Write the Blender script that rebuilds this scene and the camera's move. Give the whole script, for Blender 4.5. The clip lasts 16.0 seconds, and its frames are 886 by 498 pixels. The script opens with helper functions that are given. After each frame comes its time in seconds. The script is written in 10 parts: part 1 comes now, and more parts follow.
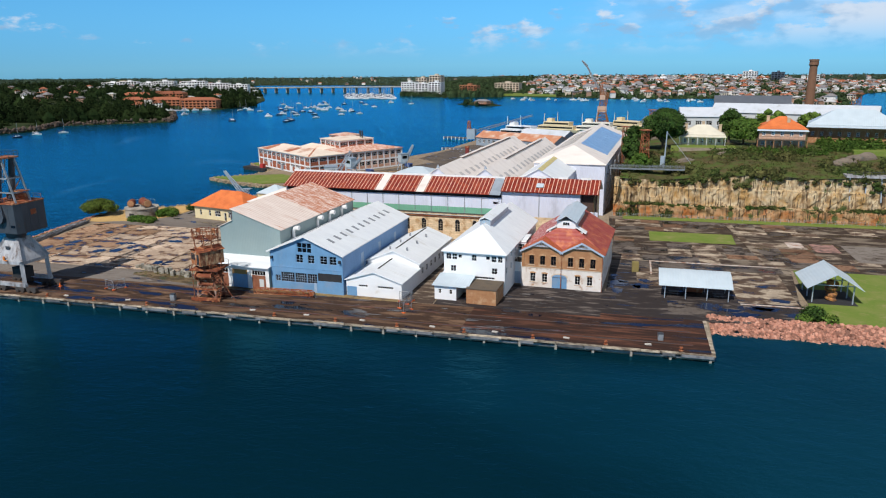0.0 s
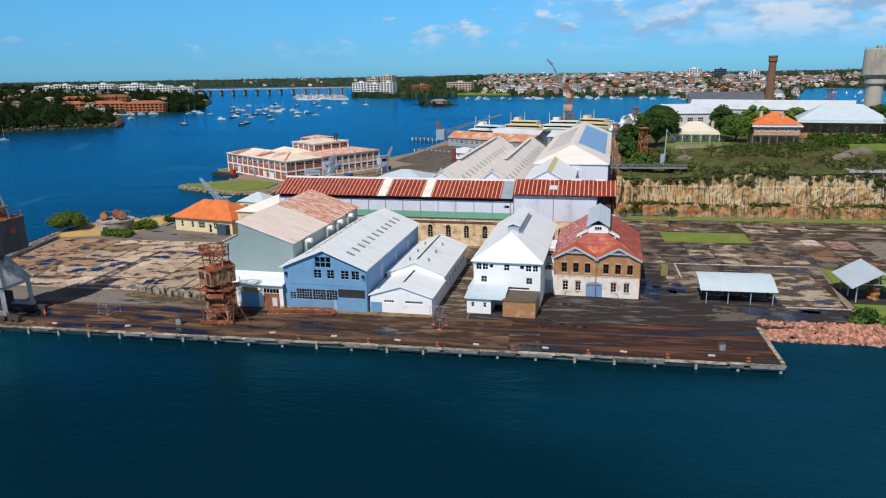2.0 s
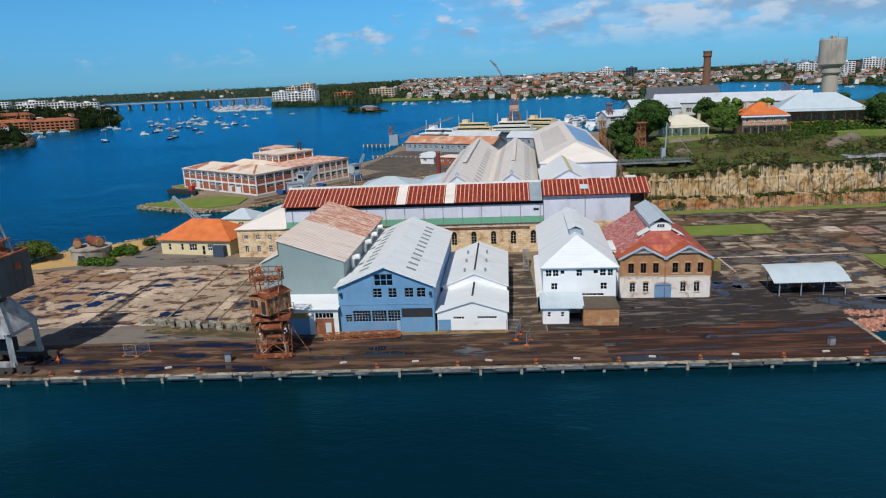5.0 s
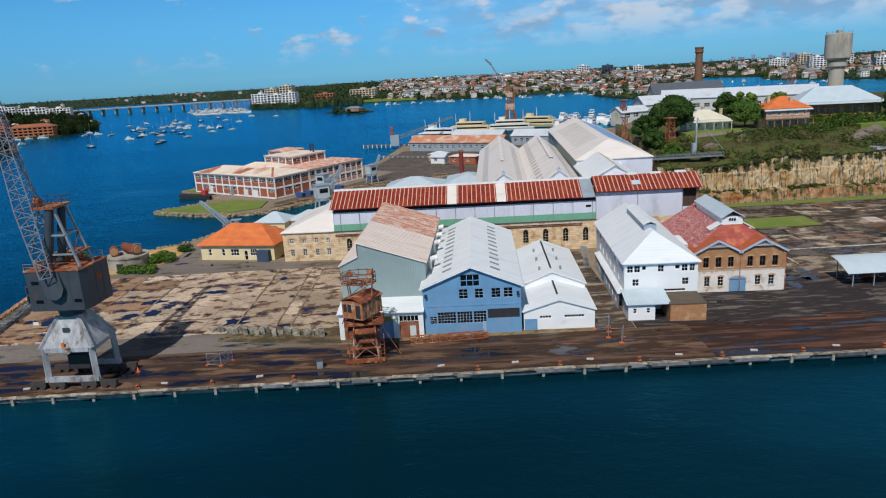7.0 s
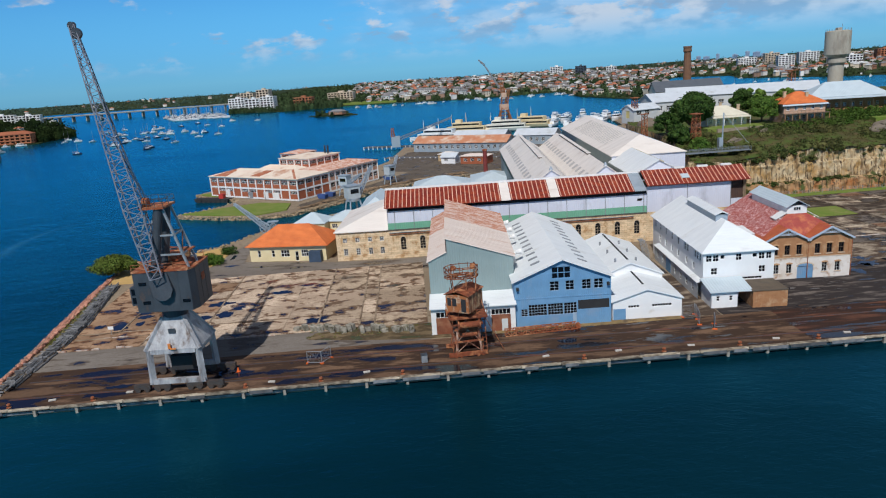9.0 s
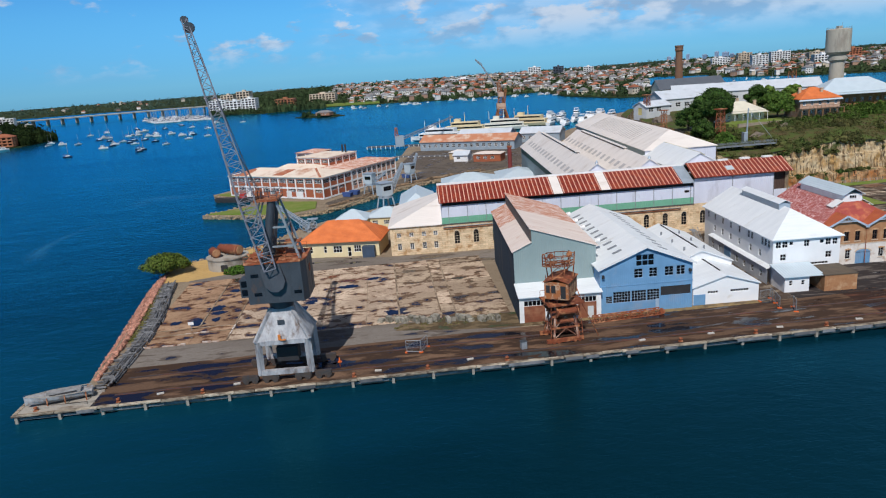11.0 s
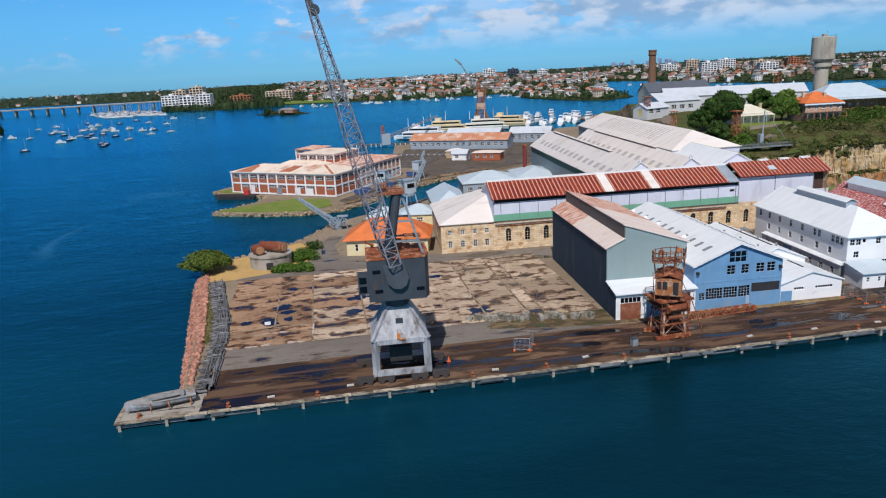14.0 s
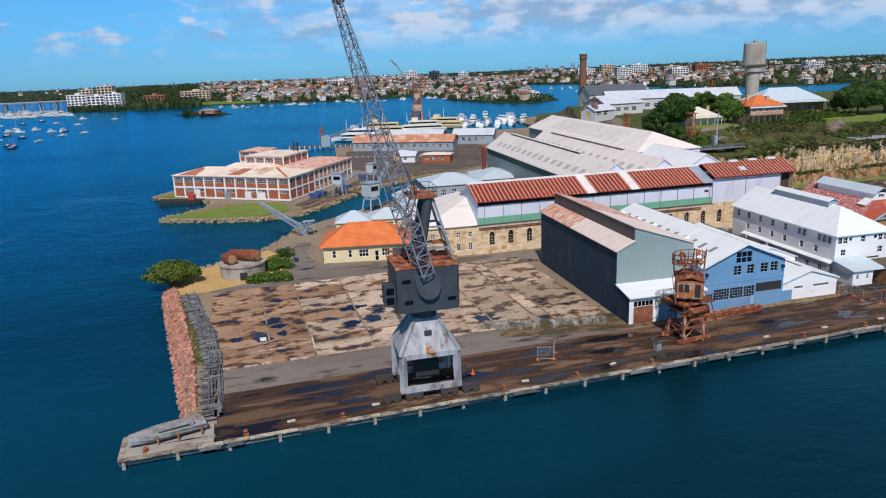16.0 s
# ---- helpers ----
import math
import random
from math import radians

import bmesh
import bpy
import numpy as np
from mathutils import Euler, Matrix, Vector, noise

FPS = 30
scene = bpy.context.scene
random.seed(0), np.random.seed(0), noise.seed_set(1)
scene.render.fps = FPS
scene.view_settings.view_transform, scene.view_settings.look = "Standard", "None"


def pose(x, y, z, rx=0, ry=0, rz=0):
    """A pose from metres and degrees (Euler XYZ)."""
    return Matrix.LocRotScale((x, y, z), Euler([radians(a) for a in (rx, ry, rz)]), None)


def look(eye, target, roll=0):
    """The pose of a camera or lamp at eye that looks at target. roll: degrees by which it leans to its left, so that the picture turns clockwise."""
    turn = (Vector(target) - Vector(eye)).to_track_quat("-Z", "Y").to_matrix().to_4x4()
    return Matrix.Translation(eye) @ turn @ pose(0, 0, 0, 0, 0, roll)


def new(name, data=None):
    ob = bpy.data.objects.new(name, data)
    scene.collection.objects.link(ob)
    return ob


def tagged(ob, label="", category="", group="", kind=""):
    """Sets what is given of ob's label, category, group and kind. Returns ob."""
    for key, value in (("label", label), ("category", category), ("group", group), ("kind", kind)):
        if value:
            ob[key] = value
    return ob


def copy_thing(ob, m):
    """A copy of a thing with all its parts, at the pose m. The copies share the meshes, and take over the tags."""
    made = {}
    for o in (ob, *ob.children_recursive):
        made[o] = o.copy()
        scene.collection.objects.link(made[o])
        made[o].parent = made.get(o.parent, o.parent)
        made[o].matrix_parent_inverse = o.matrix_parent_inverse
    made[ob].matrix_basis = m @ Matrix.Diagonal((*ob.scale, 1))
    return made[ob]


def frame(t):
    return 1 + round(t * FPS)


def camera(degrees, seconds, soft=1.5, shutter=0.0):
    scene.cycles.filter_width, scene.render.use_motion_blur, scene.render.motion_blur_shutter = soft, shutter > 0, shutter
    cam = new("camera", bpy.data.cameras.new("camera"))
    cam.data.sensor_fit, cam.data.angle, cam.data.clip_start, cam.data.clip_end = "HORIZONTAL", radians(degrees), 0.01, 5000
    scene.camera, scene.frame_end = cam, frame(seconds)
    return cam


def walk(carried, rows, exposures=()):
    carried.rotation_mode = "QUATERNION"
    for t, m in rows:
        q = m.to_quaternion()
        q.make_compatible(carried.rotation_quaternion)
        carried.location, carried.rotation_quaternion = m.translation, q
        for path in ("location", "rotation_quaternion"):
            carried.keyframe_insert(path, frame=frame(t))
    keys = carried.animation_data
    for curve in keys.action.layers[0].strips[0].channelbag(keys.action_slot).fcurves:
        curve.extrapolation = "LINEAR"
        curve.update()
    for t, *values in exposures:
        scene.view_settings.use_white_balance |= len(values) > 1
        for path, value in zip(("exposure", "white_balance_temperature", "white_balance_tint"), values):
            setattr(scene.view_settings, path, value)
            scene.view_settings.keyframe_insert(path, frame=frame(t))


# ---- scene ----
cam = camera(64.8, 16.0, 1.15)
METRES, EYE, TILT, LEAN, TURN = 150.0, 43.7, -14.0, 0.0, 12.5
PATH = [
    (0, (-0.141, 2.149, 43.887), (-0.633, 4.02, 43.378), -0.6),
    (0.5, (-4.419, 3.631, 43.816), (-4.875, 5.51, 43.306), -0.7),
    (1, (-8.936, 5.073, 43.777), (-9.358, 6.96, 43.266), -0.8),
    (1.5, (-13.286, 6.532, 43.673), (-13.667, 8.427, 43.162), -0.9),
    (2, (-17.435, 7.966, 43.613), (-17.778, 9.869, 43.102), -1.1),
    (2.5, (-21.875, 9.378, 43.564), (-22.178, 11.287, 43.051), -1.2),
    (3, (-26.319, 10.699, 43.452), (-26.59, 12.614, 42.94), -1.4),
    (5.3, (-47.453, 15.74, 42.484), (-47.544, 17.674, 41.982), -2.8),
    (5.5, (-49.163, 16.081, 42.568), (-49.249, 18.015, 42.063), -2.8),
    (6, (-53.804, 16.421, 42.696), (-53.873, 18.355, 42.191), -2.9),
    (6.5, (-58.496, 16.467, 42.796), (-58.545, 18.402, 42.291), -3.2),
    (7, (-63.463, 16.49, 42.975), (-63.487, 18.425, 42.469), -3.5),
    (7.5, (-68.558, 16.404, 43.091), (-68.557, 18.339, 42.585), -3.7),
    (8, (-73.648, 16.107, 43.276), (-73.625, 18.042, 42.771), -3.8),
    (8.5, (-78.631, 15.839, 43.155), (-78.585, 17.774, 42.651), -4.0),
    (9, (-83.634, 15.446, 43.217), (-83.568, 17.38, 42.713), -4.1),
    (9.2, (-85.569, 15.496, 43.222), (-85.496, 17.43, 42.718), -4.3),
    (11.5, (-108.088, 13.971, 43.451), (-107.921, 15.899, 42.945), -4.1),
    (12, (-112.563, 14.557, 43.463), (-112.378, 16.483, 42.957), -3.9),
    (12.5, (-116.888, 15.614, 43.558), (-116.682, 17.537, 43.05), -3.7),
    (13, (-121.016, 17.045, 43.596), (-120.785, 18.966, 43.086), -3.5),
    (13.5, (-124.947, 18.504, 43.574), (-124.688, 20.421, 43.064), -3.3),
    (14, (-128.748, 20.214, 43.496), (-128.436, 22.121, 42.983), -3.0),
    (14.5, (-132.245, 22.112, 43.423), (-131.882, 24.01, 42.906), -2.7),
    (15, (-135.786, 24.313, 43.372), (-135.363, 26.198, 42.854), -2.5),
    (15.5, (-139.096, 26.703, 43.31), (-138.613, 28.574, 42.793), -2.3),
    (16, (-142.296, 29.417, 43.229), (-141.752, 31.271, 42.712), -2.2),
]
walk(cam, [(t, look(eye, target, roll)) for t, eye, target, roll in PATH],
     [(0, -0.06, 6420, 11.5), (3, -0.20, 6370, 11), (6, -0.36, 6260, 10), (8.5, -0.34, 6240, 10.5), (11, -0.25, 6230, 12), (14, -0.22, 6230, 14), (16, -0.22, 6230, 15)])

# ---- daylight: a high sun behind the camera, blue sky with low cumulus ----
SUN = Vector((-0.20, -0.68, 0.84)).normalized()


def make_world():
    w = bpy.data.worlds.new("sky")
    scene.world = w
    w.use_nodes = True
    nt = w.node_tree
    nt.nodes.clear()
    N, L = nt.nodes.new, nt.links.new
    out, bg = N("ShaderNodeOutputWorld"), N("ShaderNodeBackground")
    sky = N("ShaderNodeTexSky")
    sky.sky_type, sky.sun_disc = "NISHITA", False
    sky.sun_elevation = math.asin(SUN.z)
    sky.sun_rotation = math.atan2(SUN.x, SUN.y)
    sky.air_density, sky.dust_density, sky.ozone_density = 1.0, 0.0, 4.0
    co = N("ShaderNodeTexCoord")
    sep = N("ShaderNodeSeparateXYZ")
    L(co.outputs["Generated"], sep.inputs[0])
    # heaped clouds: round noise, flattened a little, thicker to the east, a thin veil between them
    def cloud_noise(stretch, shift, size, detail, rough):
        mp, n = N("ShaderNodeMapping"), N("ShaderNodeTexNoise")
        mp.inputs["Scale"].default_value, mp.inputs["Location"].default_value = stretch, shift
        L(co.outputs["Generated"], mp.inputs["Vector"])
        n.inputs["Scale"].default_value, n.inputs["Detail"].default_value, n.inputs["Roughness"].default_value = size, detail, rough
        L(mp.outputs[0], n.inputs["Vector"])
        return n.outputs["Fac"]

    def calc(op, a, b, c=0.0):
        m = N("ShaderNodeMath")
        m.operation = op
        for k, v in enumerate((a, b, c)):
            if isinstance(v, float):
                m.inputs[k].default_value = v
            else:
                L(v, m.inputs[k])
        return m.outputs[0]

    def ramp(v, a, b, lo=0.0, hi=1.0):
        r = N("ShaderNodeMapRange")
        r.interpolation_type = "SMOOTHSTEP"
        r.inputs["From Min"].default_value, r.inputs["From Max"].default_value = a, b
        r.inputs["To Min"].default_value, r.inputs["To Max"].default_value = lo, hi
        L(v, r.inputs["Value"])
        return r.outputs[0]

    east = calc("MULTIPLY", sep.outputs["X"], 0.30)
    puff = calc("ADD", cloud_noise((1, 1, 2.4), (1.3, 0.2, 0.0), 21.0, 9.0, 0.56), calc("MULTIPLY_ADD", sep.outputs["Z"], -0.25, east))
    band = calc("ADD", cloud_noise((1, 1, 3.4), (4.1, 2.0, 0.3), 4.0, 3.0, 0.5), puff)
    heap = ramp(band, 0.965, 1.13)
    veil = calc("MULTIPLY", ramp(calc("ADD", cloud_noise((1, 1, 5.0), (7.7, 0.0, 1.0), 3.6, 7.0, 0.6), calc("MULTIPLY", sep.outputs["X"], 0.42)), 0.42, 0.80), 0.66)
    cover = calc("MAXIMUM", heap, veil)
    amt2_out = calc("MULTIPLY", calc("MULTIPLY", cover, ramp(sep.outputs["Z"], 0.005, 0.06)), 0.84)
    body = N("ShaderNodeMix")
    body.data_type = "RGBA"
    body.inputs["A"].default_value, body.inputs["B"].default_value = CLOUD_BASE, CLOUD
    L(ramp(cloud_noise((1, 1, 2.2), (1.3, 0.2, -0.02), 21.0, 6.0, 0.5), 0.40, 0.62), body.inputs["Factor"])
    tint = N("ShaderNodeMix")
    tint.data_type, tint.blend_type = "RGBA", "MULTIPLY"
    tint.inputs["Factor"].default_value = 1.0
    grad = N("ShaderNodeValToRGB")
    grad.color_ramp.interpolation = "EASE"
    while len(grad.color_ramp.elements) < len(SKY_TINTS):
        grad.color_ramp.elements.new(0.5)
    for e, (at, c) in zip(grad.color_ramp.elements, SKY_TINTS):
        e.position, e.color = at, c
    L(sep.outputs["Z"], grad.inputs["Fac"])
    L(grad.outputs["Color"], tint.inputs["B"])
    L(sky.outputs[0], tint.inputs["A"])
    mix = N("ShaderNodeMix")
    mix.data_type = "RGBA"
    L(body.outputs["Result"], mix.inputs["B"])
    L(amt2_out, mix.inputs["Factor"])
    L(tint.outputs["Result"], mix.inputs["A"])
    L(mix.outputs["Result"], bg.inputs["Color"])
    bg.inputs["Strength"].default_value = SKY_STRENGTH
    L(bg.outputs[0], out.inputs["Surface"])


SKY_STRENGTH, CLOUD, CLOUD_BASE = 0.09, (8.2, 8.9, 9.8, 1), (3.7, 5.4, 7.6, 1)
# azure, palest a little above the horizon and deep overhead
SKY_TINTS = ((0.0, (0.24, 0.70, 1.40, 1)), (0.10, (0.36, 0.92, 1.40, 1)), (0.30, (0.15, 0.36, 0.68, 1)), (0.6, (0.05, 0.13, 0.27, 1)))
make_world()
sun = new("sun", bpy.data.lights.new("sun", "SUN"))
sun.data.energy, sun.data.angle, sun.data.color = 4.9, radians(0.53), (1.0, 0.95, 0.87)
sun.matrix_world = look(SUN * 200, (0, 0, 0))
scene.view_settings.exposure = 0.0

# ---- materials ----
MATS = {}


def mat(name, a, b=None, rough=0.7, metal=0.0, scale=0.6, fine=9.0, bump=0.15, stain=None, stain_at=0.58, stain_scale=0.25,
        stretch=(1, 1, 1), ribs=None, rib_depth=0.03, random=0.0, spec=0.4, island=0.0, soft=0.08, courses=None):
    """A weathered surface: two tones at two scales, optional stains, optional corrugation along an axis (ribs=(axis, pitch))."""
    if name in MATS:
        return MATS[name]
    m = bpy.data.materials.new(name)
    MATS[name] = m
    m.use_nodes = True
    nt = m.node_tree
    N, L = nt.nodes.new, nt.links.new
    p = nt.nodes["Principled BSDF"]
    p.inputs["Roughness"].default_value, p.inputs["Metallic"].default_value = rough, metal
    p.inputs["Specular IOR Level"].default_value = spec
    co = N("ShaderNodeTexCoord")
    mp = N("ShaderNodeMapping")
    mp.inputs["Scale"].default_value = stretch
    L(co.outputs["Object"], mp.inputs["Vector"])
    info = N("ShaderNodeObjectInfo")
    sh = N("ShaderNodeVectorMath")
    sh.operation = "ADD"
    sc = N("ShaderNodeMath")
    sc.operation = "MULTIPLY"
    sc.inputs[1].default_value = 37.0 if random else 0.0
    L(info.outputs["Random"], sc.inputs[0])
    L(mp.outputs[0], sh.inputs[0])
    L(sc.outputs[0], sh.inputs[1])
    n1, n2 = N("ShaderNodeTexNoise"), N("ShaderNodeTexNoise")
    for n, s, d in ((n1, scale, 5), (n2, fine, 4)):
        n.inputs["Scale"].default_value, n.inputs["Detail"].default_value = s, d
        n.inputs["Roughness"].default_value = 0.62
        L(sh.outputs[0], n.inputs["Vector"])
    av = N("ShaderNodeMath")
    av.operation = "MULTIPLY_ADD"
    av.inputs[1].default_value = 0.35
    L(n2.outputs["Fac"], av.inputs[0])
    L(n1.outputs["Fac"], av.inputs[2])
    rg = N("ShaderNodeMapRange")
    rg.inputs["From Min"].default_value, rg.inputs["From Max"].default_value = 0.48, 0.88
    L(av.outputs[0], rg.inputs["Value"])
    mx = N("ShaderNodeMix")
    mx.data_type = "RGBA"
    b = b or tuple(c * 0.75 for c in a)
    mx.inputs["A"].default_value, mx.inputs["B"].default_value = (*a, 1), (*b, 1)
    L(rg.outputs[0], mx.inputs["Factor"])
    last = mx.outputs["Result"]
    if stain:
        n3 = N("ShaderNodeTexNoise")
        n3.inputs["Scale"].default_value, n3.inputs["Detail"].default_value = stain_scale, 7
        n3.inputs["Roughness"].default_value = 0.65
        L(sh.outputs[0], n3.inputs["Vector"])
        r3 = N("ShaderNodeMapRange")
        r3.inputs["From Min"].default_value, r3.inputs["From Max"].default_value = stain_at - soft, stain_at + soft
        L(n3.outputs["Fac"], r3.inputs["Value"])
        m3 = N("ShaderNodeMix")
        m3.data_type = "RGBA"
        m3.inputs["B"].default_value = (*stain, 1)
        L(r3.outputs[0], m3.inputs["Factor"])
        L(last, m3.inputs["A"])
        last = m3.outputs["Result"]
    if courses:
        sp0, cb, br = N("ShaderNodeSeparateXYZ"), N("ShaderNodeCombineXYZ"), N("ShaderNodeTexBrick")
        L(co.outputs["Object"], sp0.inputs[0])
        ad = N("ShaderNodeMath")
        L(sp0.outputs["X"], ad.inputs[0])
        L(sp0.outputs["Y"], ad.inputs[1])
        L(ad.outputs[0], cb.inputs["X"])
        L(sp0.outputs["Z"], cb.inputs["Y"])
        L(cb.outputs[0], br.inputs["Vector"])
        br.inputs["Scale"].default_value = 1.0
        br.inputs["Brick Width"].default_value, br.inputs["Row Height"].default_value = courses
        br.inputs["Mortar Size"].default_value = 0.04 * courses[1]
        br.inputs["Color1"].default_value, br.inputs["Color2"].default_value, br.inputs["Mortar"].default_value = (1.12, 1.1, 1.08, 1), (0.84, 0.82, 0.8, 1), (0.6, 0.55, 0.5, 1)
        mb = N("ShaderNodeMix")
        mb.data_type, mb.blend_type = "RGBA", "MULTIPLY"
        mb.inputs["Factor"].default_value = 1.0
        L(last, mb.inputs["A"])
        L(br.outputs["Color"], mb.inputs["B"])
        last = mb.outputs["Result"]
    if random or island:
        hs = N("ShaderNodeHueSaturation")
        rr = N("ShaderNodeMapRange")
        amount = random or island
        rr.inputs["To Min"].default_value, rr.inputs["To Max"].default_value = 1 - amount, 1 + amount
        if random:
            L(info.outputs["Random"], rr.inputs["Value"])
        else:
            ge = N("ShaderNodeNewGeometry")
            L(ge.outputs["Random Per Island"], rr.inputs["Value"])
        L(rr.outputs[0], hs.inputs["Value"])
        L(last, hs.inputs["Color"])
        last = hs.outputs["Color"]
    L(last, p.inputs["Base Color"])
    bp = N("ShaderNodeBump")
    bp.inputs["Strength"].default_value, bp.inputs["Distance"].default_value = bump, 0.05
    L(n2.outputs["Fac"], bp.inputs["Height"])
    nrm = bp.outputs[0]
    if ribs:
        sp = N("ShaderNodeSeparateXYZ")
        L(co.outputs["Object"], sp.inputs[0])
        mu = N("ShaderNodeMath")
        mu.operation = "MULTIPLY"
        mu.inputs[1].default_value = 2 * math.pi / ribs[1]
        L(sp.outputs["XYZ".index(ribs[0])], mu.inputs[0])
        sn = N("ShaderNodeMath")
        sn.operation = "SINE"
        L(mu.outputs[0], sn.inputs[0])
        b2 = N("ShaderNodeBump")
        b2.inputs["Strength"].default_value, b2.inputs["Distance"].default_value = 0.8, rib_depth
        L(sn.outputs[0], b2.inputs["Height"])
        L(nrm, b2.inputs["Normal"])
        nrm = b2.outputs[0]
    L(nrm, p.inputs["Normal"])
    return m


def glass_mat():
    m = bpy.data.materials.new("window_glass")
    m.use_nodes = True
    p = m.node_tree.nodes["Principled BSDF"]
    p.inputs["Base Color"].default_value = (0.012, 0.016, 0.022, 1)
    p.inputs["Roughness"].default_value = 0.08
    p.inputs["Transmission Weight"].default_value = 0.6
    return m


def water_mat():
    m = bpy.data.materials.new("harbour_water")
    m.use_nodes = True
    nt = m.node_tree
    N, L = nt.nodes.new, nt.links.new
    nt.nodes.remove(nt.nodes["Principled BSDF"])
    co = N("ShaderNodeTexCoord")

    def noise_at(s, d, stretch, turn=0.0, rough=0.5):
        mp, n = N("ShaderNodeMapping"), N("ShaderNodeTexNoise")
        mp.inputs["Scale"].default_value, mp.inputs["Rotation"].default_value = stretch, (0, 0, turn)
        L(co.outputs["Object"], mp.inputs["Vector"])
        n.inputs["Scale"].default_value, n.inputs["Detail"].default_value, n.inputs["Roughness"].default_value = s, d, rough
        L(mp.outputs[0], n.inputs["Vector"])
        return n.outputs["Fac"]

    def ramp(v, a, b, lo=0.0, hi=1.0):
        r = N("ShaderNodeMapRange")
        r.inputs["From Min"].default_value, r.inputs["From Max"].default_value = a, b
        r.inputs["To Min"].default_value, r.inputs["To Max"].default_value = lo, hi
        L(v, r.inputs["Value"])
        return r.outputs[0]

    def mix(f, a, b):
        x = N("ShaderNodeMix")
        x.data_type = "RGBA"
        for key, v in (("A", a), ("B", b)):
            if isinstance(v, tuple):
                x.inputs[key].default_value = v
            else:
                L(v, x.inputs[key])
        L(f, x.inputs["Factor"])
        return x.outputs["Result"]

    nrm = None
    for s, d, st, dist in ((0.09, 3, 0.24, 0.9), (0.45, 4, 0.42, 0.3), (2.2, 3, 0.6, 0.08)):
        b = N("ShaderNodeBump")
        b.inputs["Strength"].default_value, b.inputs["Distance"].default_value = st, dist
        L(noise_at(s, d, (0.7, 1.3, 1), 0.5 + s), b.inputs["Height"])
        if nrm:
            L(nrm, b.inputs["Normal"])
        nrm = b.outputs[0]
    sp = N("ShaderNodeSeparateXYZ")
    L(co.outputs["Object"], sp.inputs[0])
    # broad noise patches, with more of the lighter tones out towards the bay
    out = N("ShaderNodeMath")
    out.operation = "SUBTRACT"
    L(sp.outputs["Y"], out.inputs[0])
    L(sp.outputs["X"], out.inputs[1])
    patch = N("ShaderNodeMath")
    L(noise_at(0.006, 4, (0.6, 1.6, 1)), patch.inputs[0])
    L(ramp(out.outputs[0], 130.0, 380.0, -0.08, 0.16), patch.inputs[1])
    bay_mix = ramp(patch.outputs[0], 0.38, 0.62)
    body = mix(bay_mix, WATER_A, WATER_B)
    # thin meandering slicks
    edge = N("ShaderNodeMath")
    edge.operation = "SUBTRACT"
    edge.inputs[1].default_value = 0.5
    L(noise_at(0.004, 2, (1, 1, 1), 0.9), edge.inputs[0])
    ab = N("ShaderNodeMath")
    ab.operation = "ABSOLUTE"
    L(edge.outputs[0], ab.inputs[0])
    slick = ramp(ab.outputs[0], 0.0, 0.008, 1.0, 0.0)
    broken = N("ShaderNodeMath")
    broken.operation = "MULTIPLY"
    L(slick, broken.inputs[0])
    L(ramp(noise_at(0.02, 5, (1, 1, 1)), 0.45, 0.65), broken.inputs[1])
    # only out in the open bay
    bay = N("ShaderNodeMath")
    bay.operation = "MULTIPLY"
    L(broken.outputs[0], bay.inputs[0])
    L(ramp(sp.outputs["Y"], 150.0, 200.0), bay.inputs[1])
    body = mix(bay.outputs[0], body, WATER_SLICK)
    dif, glo, fr, sh = N("ShaderNodeBsdfDiffuse"), N("ShaderNodeBsdfGlossy"), N("ShaderNodeFresnel"), N("ShaderNodeMixShader")
    L(body, dif.inputs["Color"])
    L(mix(bay_mix, SHEEN_A, SHEEN_B), glo.inputs["Color"])
    glo.inputs["Roughness"].default_value = 0.2
    fr.inputs["IOR"].default_value = 1.33
    for n in (glo, fr):
        L(nrm, n.inputs["Normal"])
    L(fr.outputs[0], sh.inputs[0])
    L(dif.outputs[0], sh.inputs[1])
    L(glo.outputs[0], sh.inputs[2])
    L(sh.outputs[0], nt.nodes["Material Output"].inputs["Surface"])
    return m


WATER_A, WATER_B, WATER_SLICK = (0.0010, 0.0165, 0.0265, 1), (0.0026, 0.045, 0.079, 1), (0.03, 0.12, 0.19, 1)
# gloss tints low in red turn whatever the water mirrors blue-green
SHEEN_A, SHEEN_B = (0.12, 0.56, 0.82, 1), (0.14, 0.68, 0.94, 1)
GLASS, WATER = glass_mat(), water_mat()
WHITE_WALL = mat("white_painted_render", (0.80, 0.80, 0.80), (0.72, 0.73, 0.74), 0.6, scale=0.3, stain=(0.55, 0.52, 0.46), stain_at=0.72)
WHITE_TRIM = mat("white_trim", (0.80, 0.80, 0.79), (0.66, 0.66, 0.65), 0.55)
WHITE_ROOF = mat("white_corrugated_roof", (0.75, 0.78, 0.79), (0.66, 0.69, 0.71), 0.5, scale=0.4, ribs=("Y", 0.6), rib_depth=0.014, stain=(0.56, 0.56, 0.53), stain_at=0.66, stretch=(0.35, 1.6, 1))
CREAM_ROOF = mat("cream_corrugated_roof", (0.75, 0.695, 0.645), (0.64, 0.59, 0.545), 0.6, scale=0.25, ribs=("Y", 0.6), rib_depth=0.012, stain=(0.56, 0.48, 0.42), stain_at=0.64, stretch=(0.4, 1.4, 1))
BLUE_WALL = mat("blue_corrugated_wall", (0.155, 0.315, 0.51), (0.12, 0.255, 0.42), 0.6, scale=0.35, ribs=("X", 0.35), rib_depth=0.012, stain=(0.19, 0.29, 0.42), stain_at=0.6)
